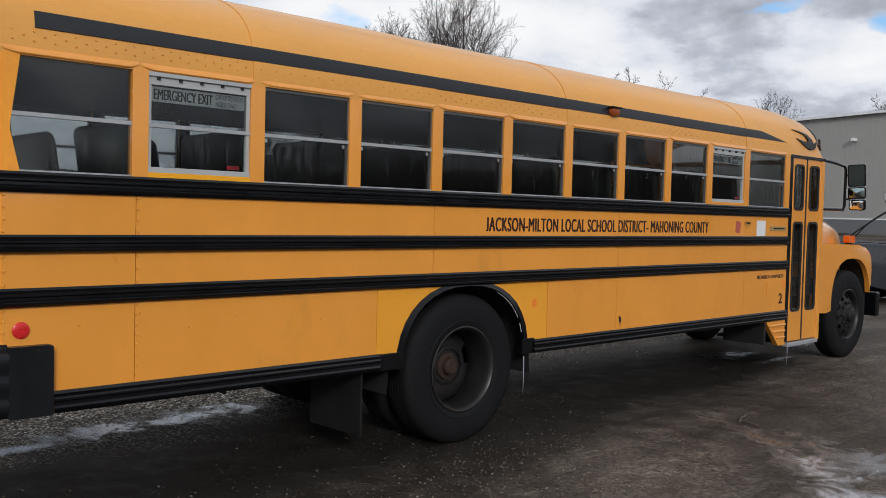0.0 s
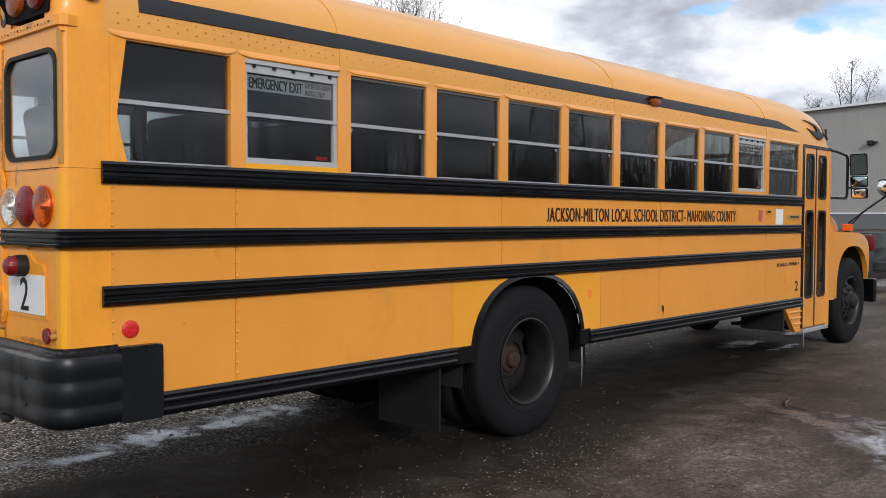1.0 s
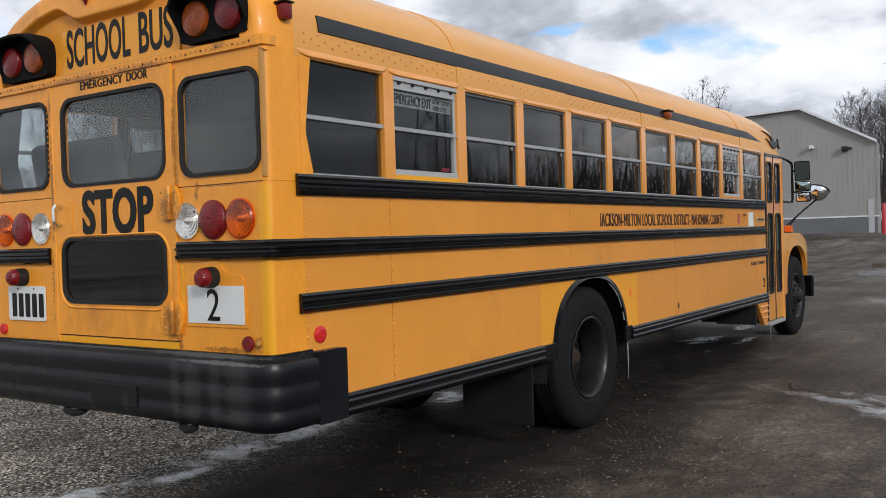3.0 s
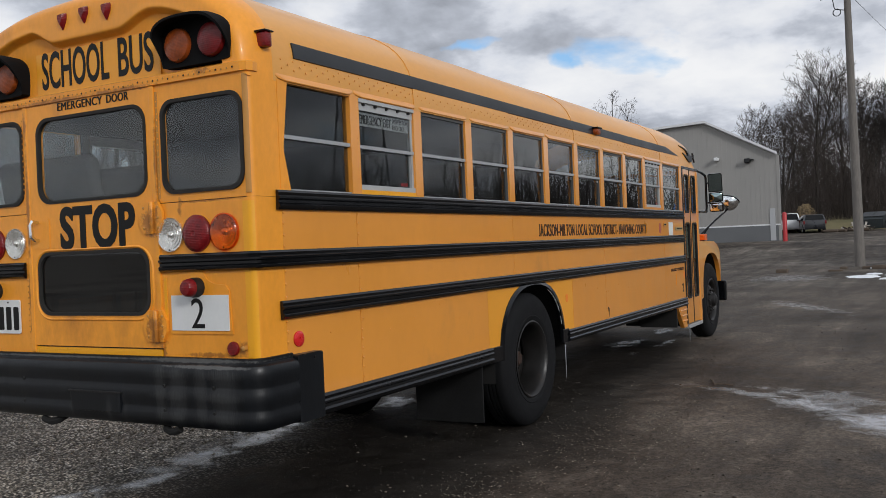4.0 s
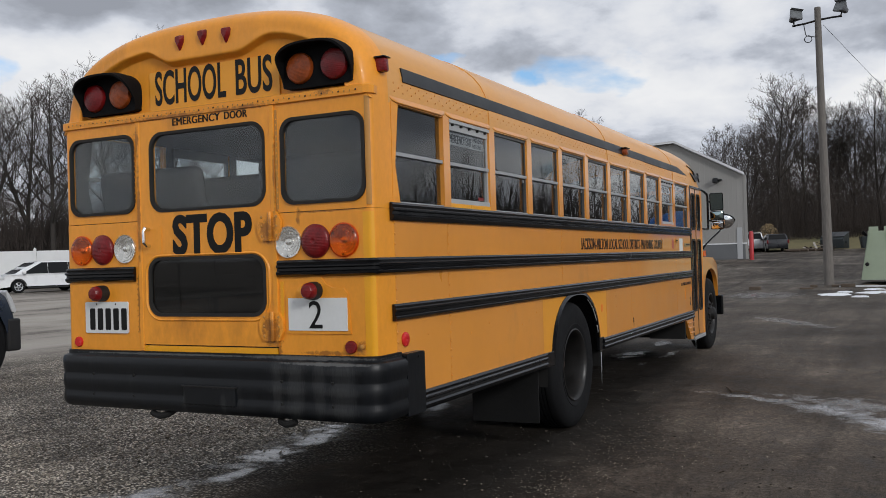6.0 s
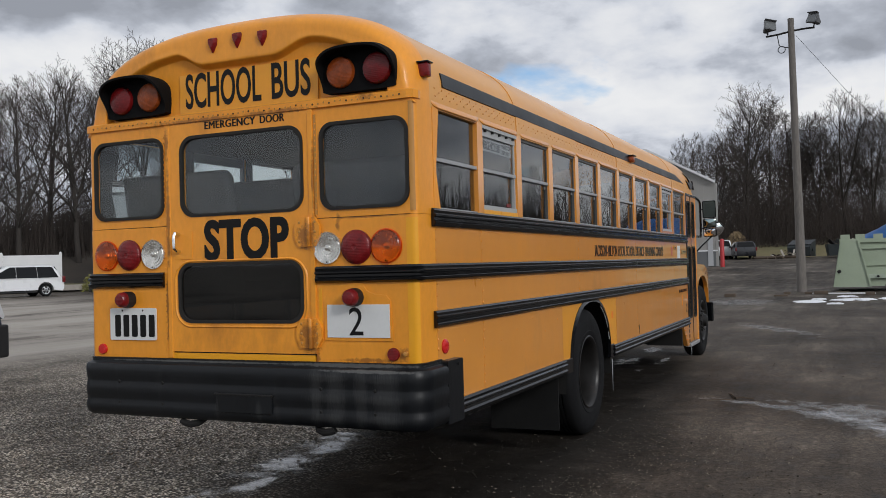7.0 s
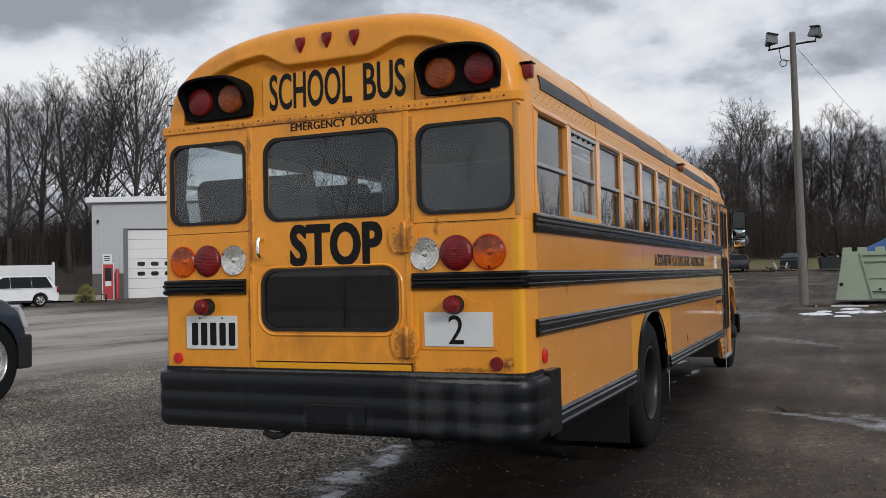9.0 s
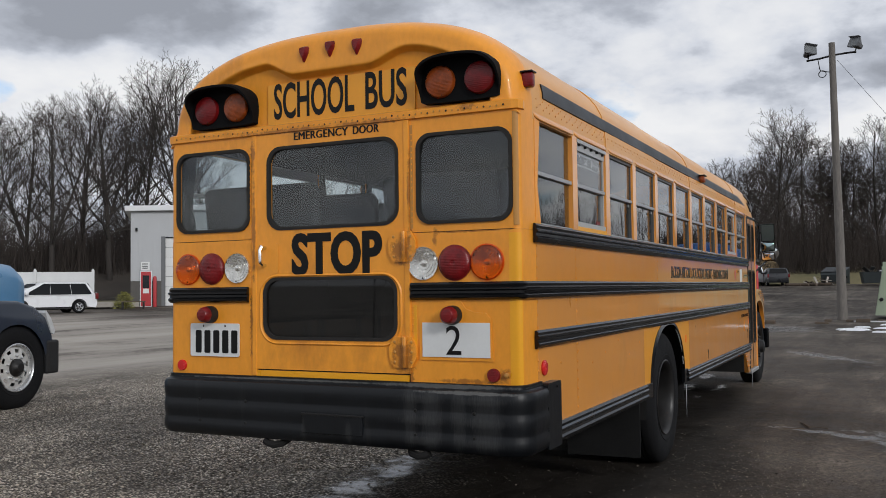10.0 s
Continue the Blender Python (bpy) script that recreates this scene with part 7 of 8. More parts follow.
vv, ff, count = [], [], 0
for i in range(72000):
    if i < 18000 or i >= 58000:
        az = rng.uniform(-10, 8)
    elif i < 40000:
        az = rng.uniform(40, 58)
    elif i < 46000:
        az = rng.choice((rng.uniform(8, 40), rng.uniform(58, 72), rng.uniform(72, 180)))
    else:
        az = rng.uniform(-66, -8) if i % 4 else rng.uniform(-180, -66)
    if -8 < az < 14:
        near, far_ = 97, 145
    elif 14 <= az < 40:
        near, far_ = 112, 135
    elif 40 <= az < 72:
        near, far_ = 84, 118
    elif az > 128 or az < -132:
        near, far_ = 228, 290
    elif az >= 72:
        near, far_ = 190, 240
    elif az > -66:
        near, far_ = 80, 104
    else:
        near, far_ = 92, 120
    dist = rng.uniform(near, far_)
    x, y = spot(az, dist)
    z = ground_z(x, y)
    tall = 9.5 if az < 7.9 and az > -8 else 3.0 if 0 < az < 40 else (7.6 if 44 <= az < 58 else 5.5 if az >= 40 and az < 44 else (3.0 if az >= 58 else (8.5 if az < -14 else 6.0 if az < -8 else 6.5)))
    h = tall * (0.35 + 0.65 * rng.random() ** 0.7) * (0.75 + 0.5 * noise.noise(Vector((x * 0.06, y * 0.06, 0))) + 0.15)
    r = rng.uniform(0.015, 0.042) * (2.6 if -66 < az < -8 else 1.0)
    if -10 < az < 8:
        r *= 0.5
    lean = 0.26 if -10 < az < 8 else 0.16
    lx, ly = rng.gauss(0, lean) * h, rng.gauss(0, lean) * h
    if i % 5 < 3:
        # side twigs of the thicket, leaning every way
        z += h * rng.uniform(0.05, 0.8)
        h = rng.uniform(0.7, 1.9)
        r *= 0.8
        lx, ly = rng.gauss(0, 0.75) * h, rng.gauss(0, 0.75) * h
    rings = ((z - 0.2, r, 0), (z + h * 0.55, r * 0.75, 0.5), (z + h, r * 0.15, 1)) if i % 5 >= 3 else ((z, r, 0), (z + h, r * 0.15, 1))
    for zz, rr, k in rings:
        for j in range(3):
            a = 2.1 * j + i
            vv.append((x + lx * k + rr * math.cos(a), y + ly * k + rr * math.sin(a), zz))
    ff += [(count + r_ * 3 + j, count + r_ * 3 + (j + 1) % 3, count + r_ * 3 + 3 + (j + 1) % 3, count + r_ * 3 + 3 + j) for r_ in range(len(rings) - 1) for j in range(3)]
    count += 3 * len(rings)
tagged(big_mesh("brush", np.array(vv), np.array(ff), BRUSH), "dense leafless brush at the foot of the woods", "brush", kind="stuff")

# grassy bank at the far edge of the lot
bm = bmesh.new()
rows = []
for i in range(41):
    az = -12 + i * 0.75
    ring = []
    for dist, up in ((91, -0.05), (93, 0.35), (97, 0.85), (112, 1.6), (150, 2.4)):
        x, y = spot(az, dist)
        ring.append(bm.verts.new((x, y, ground_z(x, y) + up + 0.25 * noise.noise(Vector((x * 0.2, y * 0.2, 3))))))
    rows.append(ring)
for a, b in zip(rows, rows[1:]):
    for j in range(4):
        bm.faces.new((a[j], b[j], b[j + 1], a[j + 1]))
tagged(part("grass_bank", bm, GRASS, smooth=True), "dry winter grass bank below the woods", "grass", kind="stuff")


# leaf-strewn slope under the trees beyond the garage
LITTER = surface("leaf_litter", (0.052, 0.041, 0.031), 0.95, spread=0.45, scale=0.5, fine=9, bump=0.4, dirt=(0.09, 0.075, 0.045), dirt_at=0.6)
bm = bmesh.new()
rows = []
for i in range(45):
    az = 36 + i * 0.75
    ring = []
    for dist, up in ((74, -0.1), (78, 0.7), (86, 2.0), (98, 3.4), (115, 4.6), (150, 5.4)):
        x, y = spot(az, dist)
        ring.append(bm.verts.new((x, y, ground_z(x, y) + up + 0.5 * noise.noise(Vector((x * 0.12, y * 0.12, 5))))))
    rows.append(ring)
for a, b in zip(rows, rows[1:]):
    for j in range(5):
        bm.faces.new((a[j], b[j], b[j + 1], a[j + 1]))
tagged(part("wooded_bank", bm, LITTER, smooth=True), "brown leaf-strewn slope below the bare trees", "slope", kind="stuff")

# lattice mast across the road and a few young trees behind the lot, seen only mirrored in the bus windows
mast = thing("lattice_mast", "tall grey steel lattice mast", "mast", pose(46.3, -30.8, ground_z(46.3, -30.8), 0, 0, 20))
MAST_STEEL = surface("galvanised_steel", (0.17, 0.175, 0.18), 0.5, 0.4, spread=0.15, scale=3, fine=20)
def half(z):
    return 1.7 - 1.1 * min(1.0, z / 17.0)


for sx, sy in ((-1, -1), (1, -1), (1, 1), (-1, 1)):
    part("mast_leg", tube(bmesh.new(), [(sx * half(z), sy * half(z), z - 0.2) for z in (0, 4, 8, 12, 17, 21)], 0.06, 5), MAST_STEEL, mast)
marks_z = [0.0, 3.2, 5.8, 8.0, 10.0, 11.8, 13.4, 15.0, 16.6, 18.2, 19.8]
for za, zb in zip(marks_z, marks_z[1:]):
    bm = bmesh.new()
    a, b = half(za), half(zb)
    for (x0, y0), (x1, y1) in (((-1, -1), (1, -1)), ((1, -1), (1, 1)), ((1, 1), (-1, 1)), ((-1, 1), (-1, -1))):
        tube(bm, [(x0 * a, y0 * a, za), (x1 * b, y1 * b, zb)], 0.032, 4)
        tube(bm, [(x1 * a, y1 * a, za), (x0 * b, y0 * b, zb)], 0.032, 4)
        tube(bm, [(x0 * b, y0 * b, zb), (x1 * b, y1 * b, zb)], 0.032, 4)
    part("lattice_brace", bm, MAST_STEEL, mast)
for x, y, h, seed in ((-18.6, 7.7, 6.0, 41), (-17.0, 11.0, 5.6, 43), (-18.2, 18.4, 5.9, 46)):
    limbs, twigs = branch_tree(seed, h, 0.75, (7, 3), 0.026, bare=0.3)
    tree = thing("young_tree", "slender leafless young tree behind the bus", "tree", pose(x, y, ground_z(x, y)), group="young trees")
    for nm, rows, m in (("trunk", limbs, BARK), ("crown", twigs, TWIGS)):
        ob = new(nm, row_mesh(nm, rows, m))
        ob.parent = tree

# ---- vehicles ----
CAR_GLASS = surface("dark_car_glass", (0.008, 0.009, 0.010), 0.08, spread=0.2, scale=2, fine=20, bump=0.0, spec=0.22)
CAR_WHITE = surface("white_car_paint", (0.74, 0.75, 0.76), 0.3, spread=0.04, scale=2, fine=20, bump=0.0, coat=0.5)
CAR_DARK = surface("charcoal_car_paint", (0.026, 0.028, 0.033), 0.3, spread=0.15, scale=2, fine=20, bump=0.0, coat=0.5)
TRIM_BLACK = surface("black_plastic", (0.010, 0.010, 0.011), 0.6, spread=0.2, scale=6, fine=40, bump=0.03)
LAMP_CLEAR = surface("headlamp_plastic", (0.55, 0.56, 0.57), 0.12, spread=0.1, scale=9, fine=40, bump=0.0)
ALLOY = surface("alloy_wheel", (0.55, 0.56, 0.57), 0.28, 0.8, spread=0.12, scale=8, fine=40, bump=0.0)


def road_wheel(parent, x, y, r, width, sgn, spokes=5, disc_mat=None):
    def pl(a, b, c):
        return (x + a, y + sgn * c, r + b)
    holder = new("wheel")
    holder.parent = parent
    part("tyre", lathe(bmesh.new(), [(r * 0.62, 0.02), (r * 0.72, 0.0), (r * 0.9, 0.0), (r * 0.98, 0.03), (r, 0.06), (r, width - 0.06), (r * 0.98, width - 0.03), (r * 0.9, width), (r * 0.62, width - 0.02)], 36, pl, close=True), RUBBER, holder, smooth=True)
    part("rim", holed_disc(bmesh.new(), r * 0.10, r * 0.64, r * 0.26, r * 0.55, (0.0, 0.005, 0.03, 0.01), spokes, pl, segs=spokes * 8, wide=5), disc_mat or ALLOY, holder, smooth=True)
    part("drum", lathe(bmesh.new(), [(r * 0.6, 0.06), (r * 0.6, 0.05), (0.01, 0.05)], 24, pl), TRIM_BLACK, holder)


def car(name, label, category, at, paint, length, width, belt, roof, cab, wheel_x, r, hood_z, windows, tail_z=None, group="", bed=None):
    """cab: x of the glasshouse at its foot (back, front) and at the roof (back, front)."""
    ob = thing(name, label, category, at, group)
    h = length / 2
    hw = width / 2
    tail = tail_z or belt
    prof = [(h - 0.08, 0.28), (h, 0.45), (h - 0.02, hood_z - 0.22), (h - 0.14, hood_z - 0.08), (h - 0.45, hood_z), (cab[1] + 0.05, belt + 0.02), (cab[0], belt + 0.02), (-h + 0.04, tail), (-h, tail - 0.3), (-h + 0.02, 0.42), (-h + 0.12, 0.28)]
    under = []
    for wx in sorted(wheel_x):
        under += [(wx + (r + 0.07) * math.cos(a), max(0.28, r + (r + 0.07) * math.sin(a))) for a in [math.pi - math.pi * i / 10 for i in range(11)]]
    bm = slab(bmesh.new(), prof + under, -hw, hw, lambda u, v, d: (u, d, v))
    for v in bm.verts:
        if abs(v.co.x) > h - 0.5:
            v.co.y *= 1 - 0.12 * ((abs(v.co.x) - (h - 0.5)) / 0.5) ** 2
    rim_edges = [e for e in bm.edges if abs(e.verts[0].co.y - e.verts[1].co.y) < 0.3 and min(v.co.z for v in e.verts) > r * 2 + 0.05]
    bmesh.ops.bevel(bm, geom=rim_edges, offset=0.05, segments=3, profile=0.5, affect="EDGES")
    part("body", bm, paint, ob, smooth=True)
    (b0, f0_), (b1, f1) = cab[:2], cab[2:]

    def ring(z):
        k = (z - belt) / (roof - belt)
        e = k ** 1.15
        xb, xf, yy = b0 + (b1 - b0) * e, f0_ + (f1 - f0_) * e, hw * (0.97 - 0.16 * e)
        return xb, xf, yy
    secs = []
    for z in (belt, belt + (roof - belt) * 0.5, roof - 0.09, roof - 0.03, roof):
        xb, xf, yy = ring(min(z, roof - 0.09))
        s = {roof - 0.03: 0.965, roof: 0.88}.get(z, 1.0)
        xm = (xb + xf) / 2
        sag = 0.0 if z < roof - 0.1 else 0.085
        secs.append([(xm + (u - xm) * s, v * s, z - sag * ((u - xm) / (xf - xm)) ** 2) for u, v in rounded(xb, xf, -yy, yy, 0.13, 4)])
    part("cabin", loft(bmesh.new(), secs), paint, ob, smooth=True)
    for sgn in (-1, 1):
        for xa, xb_, xc, xd in windows:
            pts = []
            for u, z in ((xa, belt + 0.03), (xb_, belt + 0.03), (xd, roof - 0.15), (xc, roof - 0.15)):
                yy = ring(z)[2]
                pts.append((u, z, yy))
            bm = bmesh.new()
            a = [bm.verts.new((u, sgn * (yy + 0.012), z)) for u, z, yy in pts]
            b = [bm.verts.new((u, sgn * (yy - 0.03), z)) for u, z, yy in pts]
            bm.faces.new(a), bm.faces.new(b[::-1])
            for i in range(4):
                bm.faces.new((a[i], b[i], b[(i + 1) % 4], a[(i + 1) % 4]))
            part("window", bm, CAR_GLASS, ob)
    for end in (0, 1):
        lo, hi = ring(belt + 0.05), ring(roof - 0.14)
        s = 1 if end else -1
        pts = [(lo[end] + s * 0.015, -lo[2] * 0.86, belt + 0.05), (lo[end] + s * 0.015, lo[2] * 0.86, belt + 0.05), (hi[end] + s * 0.02, hi[2] * 0.84, roof - 0.14), (hi[end] + s * 0.02, -hi[2] * 0.84, roof - 0.14)]
        bm = bmesh.new()
        a = [bm.verts.new(p) for p in pts]
        b = [bm.verts.new((p[0] - s * 0.05, p[1], p[2])) for p in pts]
        bm.faces.new(a), bm.faces.new(b[::-1])
        for i in range(4):
            bm.faces.new((a[i], b[i], b[(i + 1) % 4], a[(i + 1) % 4]))
        part("windscreen" if end else "rear_window", bm, CAR_GLASS, ob)
    for wx in wheel_x:
        for sgn in (-1, 1):
            road_wheel(ob, wx, sgn * (hw + 0.005), r, 0.22, -sgn)
    for sgn in (-1, 1):
        part("headlamp", new_box(h - 0.28, h - 0.02, min(sgn * (hw - 0.36), sgn * (hw - 0.03)), max(sgn * (hw - 0.36), sgn * (hw - 0.03)), hood_z - 0.24, hood_z - 0.07, bevel=0.03), LAMP_CLEAR, ob, smooth=True)
        part("tail_lamp", new_box(-h - 0.015, -h + 0.14, min(sgn * (hw - 0.14), sgn * (hw + 0.012)), max(sgn * (hw - 0.14), sgn * (hw + 0.012)), tail - 0.34, tail - 0.02, bevel=0.02), RED_LENS, ob, smooth=True)
        part("wing_mirror", new_box(cab[1] - 0.55, cab[1] - 0.38, min(sgn * hw, sgn * (hw + 0.2)), max(sgn * hw, sgn * (hw + 0.2)), belt + 0.02, belt + 0.19, bevel=0.04), paint, ob, smooth=True)
        part("sill", new_box(min(wheel_x) + r + 0.1, max(wheel_x) - r - 0.1, min(sgn * (hw - 0.1), sgn * (hw + 0.004)), max(sgn * (hw - 0.1), sgn * (hw + 0.004)), 0.24, 0.32), TRIM_BLACK, ob)
    part("grille", new_box(h - 0.06, h + 0.012, -hw * 0.5, hw * 0.5, 0.50, hood_z - 0.16, bevel=0.01), TRIM_BLACK, ob)
    part("lower_grille", new_box(h - 0.08, h + 0.01, -hw * 0.72, hw * 0.72, 0.30, 0.42, bevel=0.01), TRIM_BLACK, ob)
    return ob


def on_ground(x, y, yaw):
    return pose(x, y, ground_z(x, y), 0, 0, yaw)


vx, vy = 30.1, 39.5
car("minivan", "white minivan parked by the white fence", "minivan", on_ground(vx, vy, 160), CAR_WHITE, 5.1, 1.98, 0.99, 1.76, (-2.42, 1.78, -1.98, 0.40), (1.58, -1.50), 0.355, 0.96,
    [(-2.20, -1.10, -1.88, -1.06), (-1.08, 0.02, -1.04, 0.02), (0.04, 1.40, 0.04, 0.34)], 1.10)
vx, vy = spot(7.65, 92)
car("white_suv", "white utility vehicle parked beyond the building", "car", on_ground(vx, vy, 15), CAR_WHITE, 5.0, 1.95, 1.12, 1.85, (-2.40, 1.30, -2.2, 0.6), (1.5, -1.5), 0.37, 1.10, [(-2.2, -1.2, -2.05, -1.15), (-1.1, -0.1, -1.05, -0.1), (0.0, 1.0, 0.0, 0.5)], 1.15)
vx, vy = spot(6.25, 89)
car("dark_suv", "dark green-grey vehicle parked beyond the building", "car", on_ground(vx, vy, 14), CAR_DARK, 4.7, 1.9, 1.06, 1.68, (-2.2, 1.2, -1.8, 0.5), (1.45, -1.4), 0.36, 1.0, [(-2.0, -1.0, -1.75, -0.95), (-0.9, 1.0, -0.85, 0.45)], 1.08)
# pickup ahead of the bus
px_, py_ = 19.6, 5.3
pickup = car("pickup_truck", "charcoal pickup truck with chrome wheels", "pickup truck", pose(px_, py_, ground_z(px_, py_), 0, 0, 90), CAR_DARK, 5.7, 2.0, 1.28, 1.92, (-0.45, 1.40, -0.30, 0.60), (1.85, -1.65), 0.41, 1.22, [(-0.30, 0.30, -0.22, 0.28), (0.38, 1.10, 0.36, 0.55)], 1.30)
part("bed_opening", new_box(-2.72, -0.52, -0.86, 0.86, 1.26, 1.315), TRIM_BLACK, pickup)
part("rear_step_bumper", new_box(-2.98, -2.84, -0.9, 0.9, 0.50, 0.70, bevel=0.03), TRIM_BLACK, pickup)

# ---- blue highway tractor ----
BLUE = surface("light_blue_paint", (0.085, 0.235, 0.42), 0.32, spread=0.1, scale=1.5, fine=20, bump=0.01, coat=0.4)
NAVY = surface("navy_paint", (0.013, 0.021, 0.038), 0.32, spread=0.15, scale=1.5, fine=20, bump=0.01, coat=0.4)
TRUCK_ALLOY = surface("dull_truck_alloy", (0.62, 0.62, 0.60), 0.4, 0.25, spread=0.15, scale=8, fine=40, bump=0.0)
truck = thing("blue_truck", "blue highway tractor with dark fenders and alloy wheels", "truck", on_ground(3.42, 9.72, 10))


def TS(u, v, d):
    return (u, d, v)


secs = []
for x, hw_, top, low in ((-1.7, 1.02, 2.10, 1.15), (-1.0, 1.0, 2.04, 1.15), (-0.2, 0.97, 1.97, 1.2), (0.45, 0.93, 1.90, 1.22), (0.66, 0.86, 1.80, 1.25), (0.72, 0.78, 1.68, 1.3)):
    secs.append([(x, y, z) for y, z in rounded(-hw_, hw_, low - 0.5, top, 0.2, 4)])
part("hood", loft(bmesh.new(), secs), BLUE, truck, "light blue hood", smooth=True)
for y0, y1 in ((-1.18, -0.66), (0.66, 1.18)):
    arch = [(0.17 + 0.60 * math.cos(a), 0.53 + 0.62 * math.sin(a)) for a in [math.pi * i / 14 for i in range(15)]]
    outer_f = [(-0.86, 0.60), (-0.86, 0.9), (-0.78, 1.15), (-0.55, 1.34), (-0.2, 1.42), (0.2, 1.41), (0.5, 1.33), (0.72, 1.18), (0.84, 0.98), (0.87, 0.86), (0.82, 0.70)]
    bm = slab(bmesh.new(), arch + outer_f, y0, y1, TS)
    es = [e for e in bm.edges if all(abs(v.co.y - (y0 if y0 < 0 else y1)) < 1e-4 for v in e.verts)]
    bmesh.ops.bevel(bm, geom=es, offset=0.05, segments=3, profile=0.5, affect="EDGES")
    part("fender", bm, NAVY, truck, "dark navy fender", smooth=True)
    part("headlamp", slab(bmesh.new(), [(0.80, 0.96), (0.85, 0.94), (0.875, 0.98), (0.80, 1.15), (0.70, 1.27), (0.68, 1.24)], min(y0, y1) - 0.015 if y0 < 0 else y0 + 0.1, max(y0, y1) - 0.1 if y0 < 0 else y1 + 0.015, TS), LAMP_CLEAR, truck)
part("front_bumper", new_box(0.72, 0.96, -1.2, 1.2, 0.40, 0.86, bevel=0.03), TRIM_BLACK, truck)
part("grille", new_box(0.66, 0.76, -0.6, 0.6, 0.8, 1.65, bevel=0.03), CHROME, truck)
secs = [[(x, y, z) for x, y in rounded(-3.5 + a, -1.55 - b, -1.1 + c, 1.1 - c, 0.12, 4)] for z, a, b, c in ((0.75, 0, 0, 0), (1.95, 0, 0.05, 0), (2.6, 0.02, 0.45, 0.06), (2.85, 0.15, 0.7, 0.15))]
part("cab", loft(bmesh.new(), secs), BLUE, truck, smooth=True)
for s in (-1, 1):
    part("cab_window", new_box(-2.55, -1.95, min(s * 1.0, s * 1.115), max(s * 1.0, s * 1.115), 1.75, 2.4, bevel=0.03), CAR_GLASS, truck)
    part("step_tank", lathe(bmesh.new(), [(0.28, -3.2), (0.30, -3.18), (0.30, -1.3), (0.28, -1.28)], 20, lambda a, b, c, s=s: (c, s * 0.85 + a, 0.62 + b)), ALLOY, truck, smooth=True)
    part("hood_badge", new_box(-0.62, -0.45, min(s * 0.86, s * 0.905), max(s * 0.86, s * 0.905), 1.56, 1.64, bevel=0.01), TRIM_BLACK, truck)
part("frame", new_box(-6.2, 0.7, -0.42, 0.42, 0.6, 0.85), CHASSIS, truck)
part("frame_deck", new_box(-6.2, -3.5, -1.1, 1.1, 0.95, 1.10), CHASSIS, truck)
for x in (0.2, -4.4, -5.6):
    for s in (-1, 1):
        def pl(a, b, c, x=x, s=s):
            return (x + a, s * (1.16 - c), 0.53 + b)
        holder = new("wheel")
        holder.parent = truck
        part("tyre", lathe(bmesh.new(), tyre_profile(0.29), 56, pl, close=True), RUBBER, holder, smooth=True)
        part("rim", lathe(bmesh.new(), [(0.315, 0.012), (0.32, 0.004), (0.308, 0.0), (0.295, 0.014), (0.285, 0.05), (0.30, 0.25), (0.31, 0.05)], 48, pl, close=True), ALLOY, holder, smooth=True)
        part("wheel_disc", holed_disc(bmesh.new(), 0.10, 0.29, 0.20, 0.245, (0.02, 0.035, 0.045, 0.06), 10, pl, wide=3), TRUCK_ALLOY, holder, "polished disc with round holes", smooth=True)
        part("hub", lathe(bmesh.new(), [(0.12, 0.03), (0.115, -0.01), (0.08, -0.03), (0.06, -0.06), (0.004, -0.065)], 24, pl), STEEL_DARK, holder, smooth=True)
        for i in range(10):
            a = 2 * math.pi * i / 10 + 0.3
            part("wheel_nut", lathe(bmesh.new(), [(0.017, 0.04), (0.017, 0.0), (0.008, -0.012)], 6, lambda p, q, c, a=a, pl=pl: pl(p + 0.155 * math.cos(a), q + 0.155 * math.sin(a), c)), ALLOY, holder)

# ---- yard things ahead ----
GREEN = surface("faded_green_steel", (0.33, 0.39, 0.285), 0.55, spread=0.12, scale=1.5, fine=20, bump=0.03, dirt=(0.24, 0.27, 0.20), dirt_at=0.6)
GX0, GY0 = 34.6, -1.22
gz = ground_z(GX0, GY0)
hopper = thing("green_hopper", "faded green steel hopper body on wheels", "truck body", pose(GX0, GY0, gz) @ Matrix.Diagonal((1, 1, 0.85, 1)))
def HOP(u, v, d):
    return (d, -u, v)


part("body", slab(bmesh.new(), [(0.0, 0.26), (0.30, 2.38), (6.0, 2.38), (6.0, 0.75), (2.0, 0.75), (1.85, 0.26)], 0.12, 2.3, HOP), GREEN, hopper)
part("end_plate", slab(bmesh.new(), [(0.0, 0.22), (0.30, 2.40), (0.95, 2.40), (1.35, 0.22)], 0.0, 0.16, HOP), GREEN, hopper)
part("top_rail", slab(bmesh.new(), [(0.28, 2.28), (6.0, 2.28), (6.0, 2.46), (0.28, 2.46)], 0.02, 0.2, HOP), GREEN, hopper)
part("lower_rail", slab(bmesh.new(), [(1.30, 0.62), (6.0, 0.62), (6.0, 0.80), (1.30, 0.80)], -0.02, 0.16, HOP), surface("pale_green_steel", (0.36, 0.42, 0.33), 0.5), hopper)
for u in (0.32, 0.86, 1.5):
    part("top_lug", slab(bmesh.new(), [(u, 2.40), (u + 0.34, 2.40), (u + 0.34, 2.66), (u, 2.66)], 0.04, 0.24, HOP), GREEN, hopper)
for u0, v0, u1, v1 in ((0.02, 0.24, 0.34, 2.40), (0.92, 2.40, 1.33, 0.24)):
    part("plate_flange", slab(bmesh.new(), [(u0, v0), (u0 + 0.07, v0), (u1 + 0.07, v1), (u1, v1)], -0.05, 0.02, HOP), GREEN, hopper)
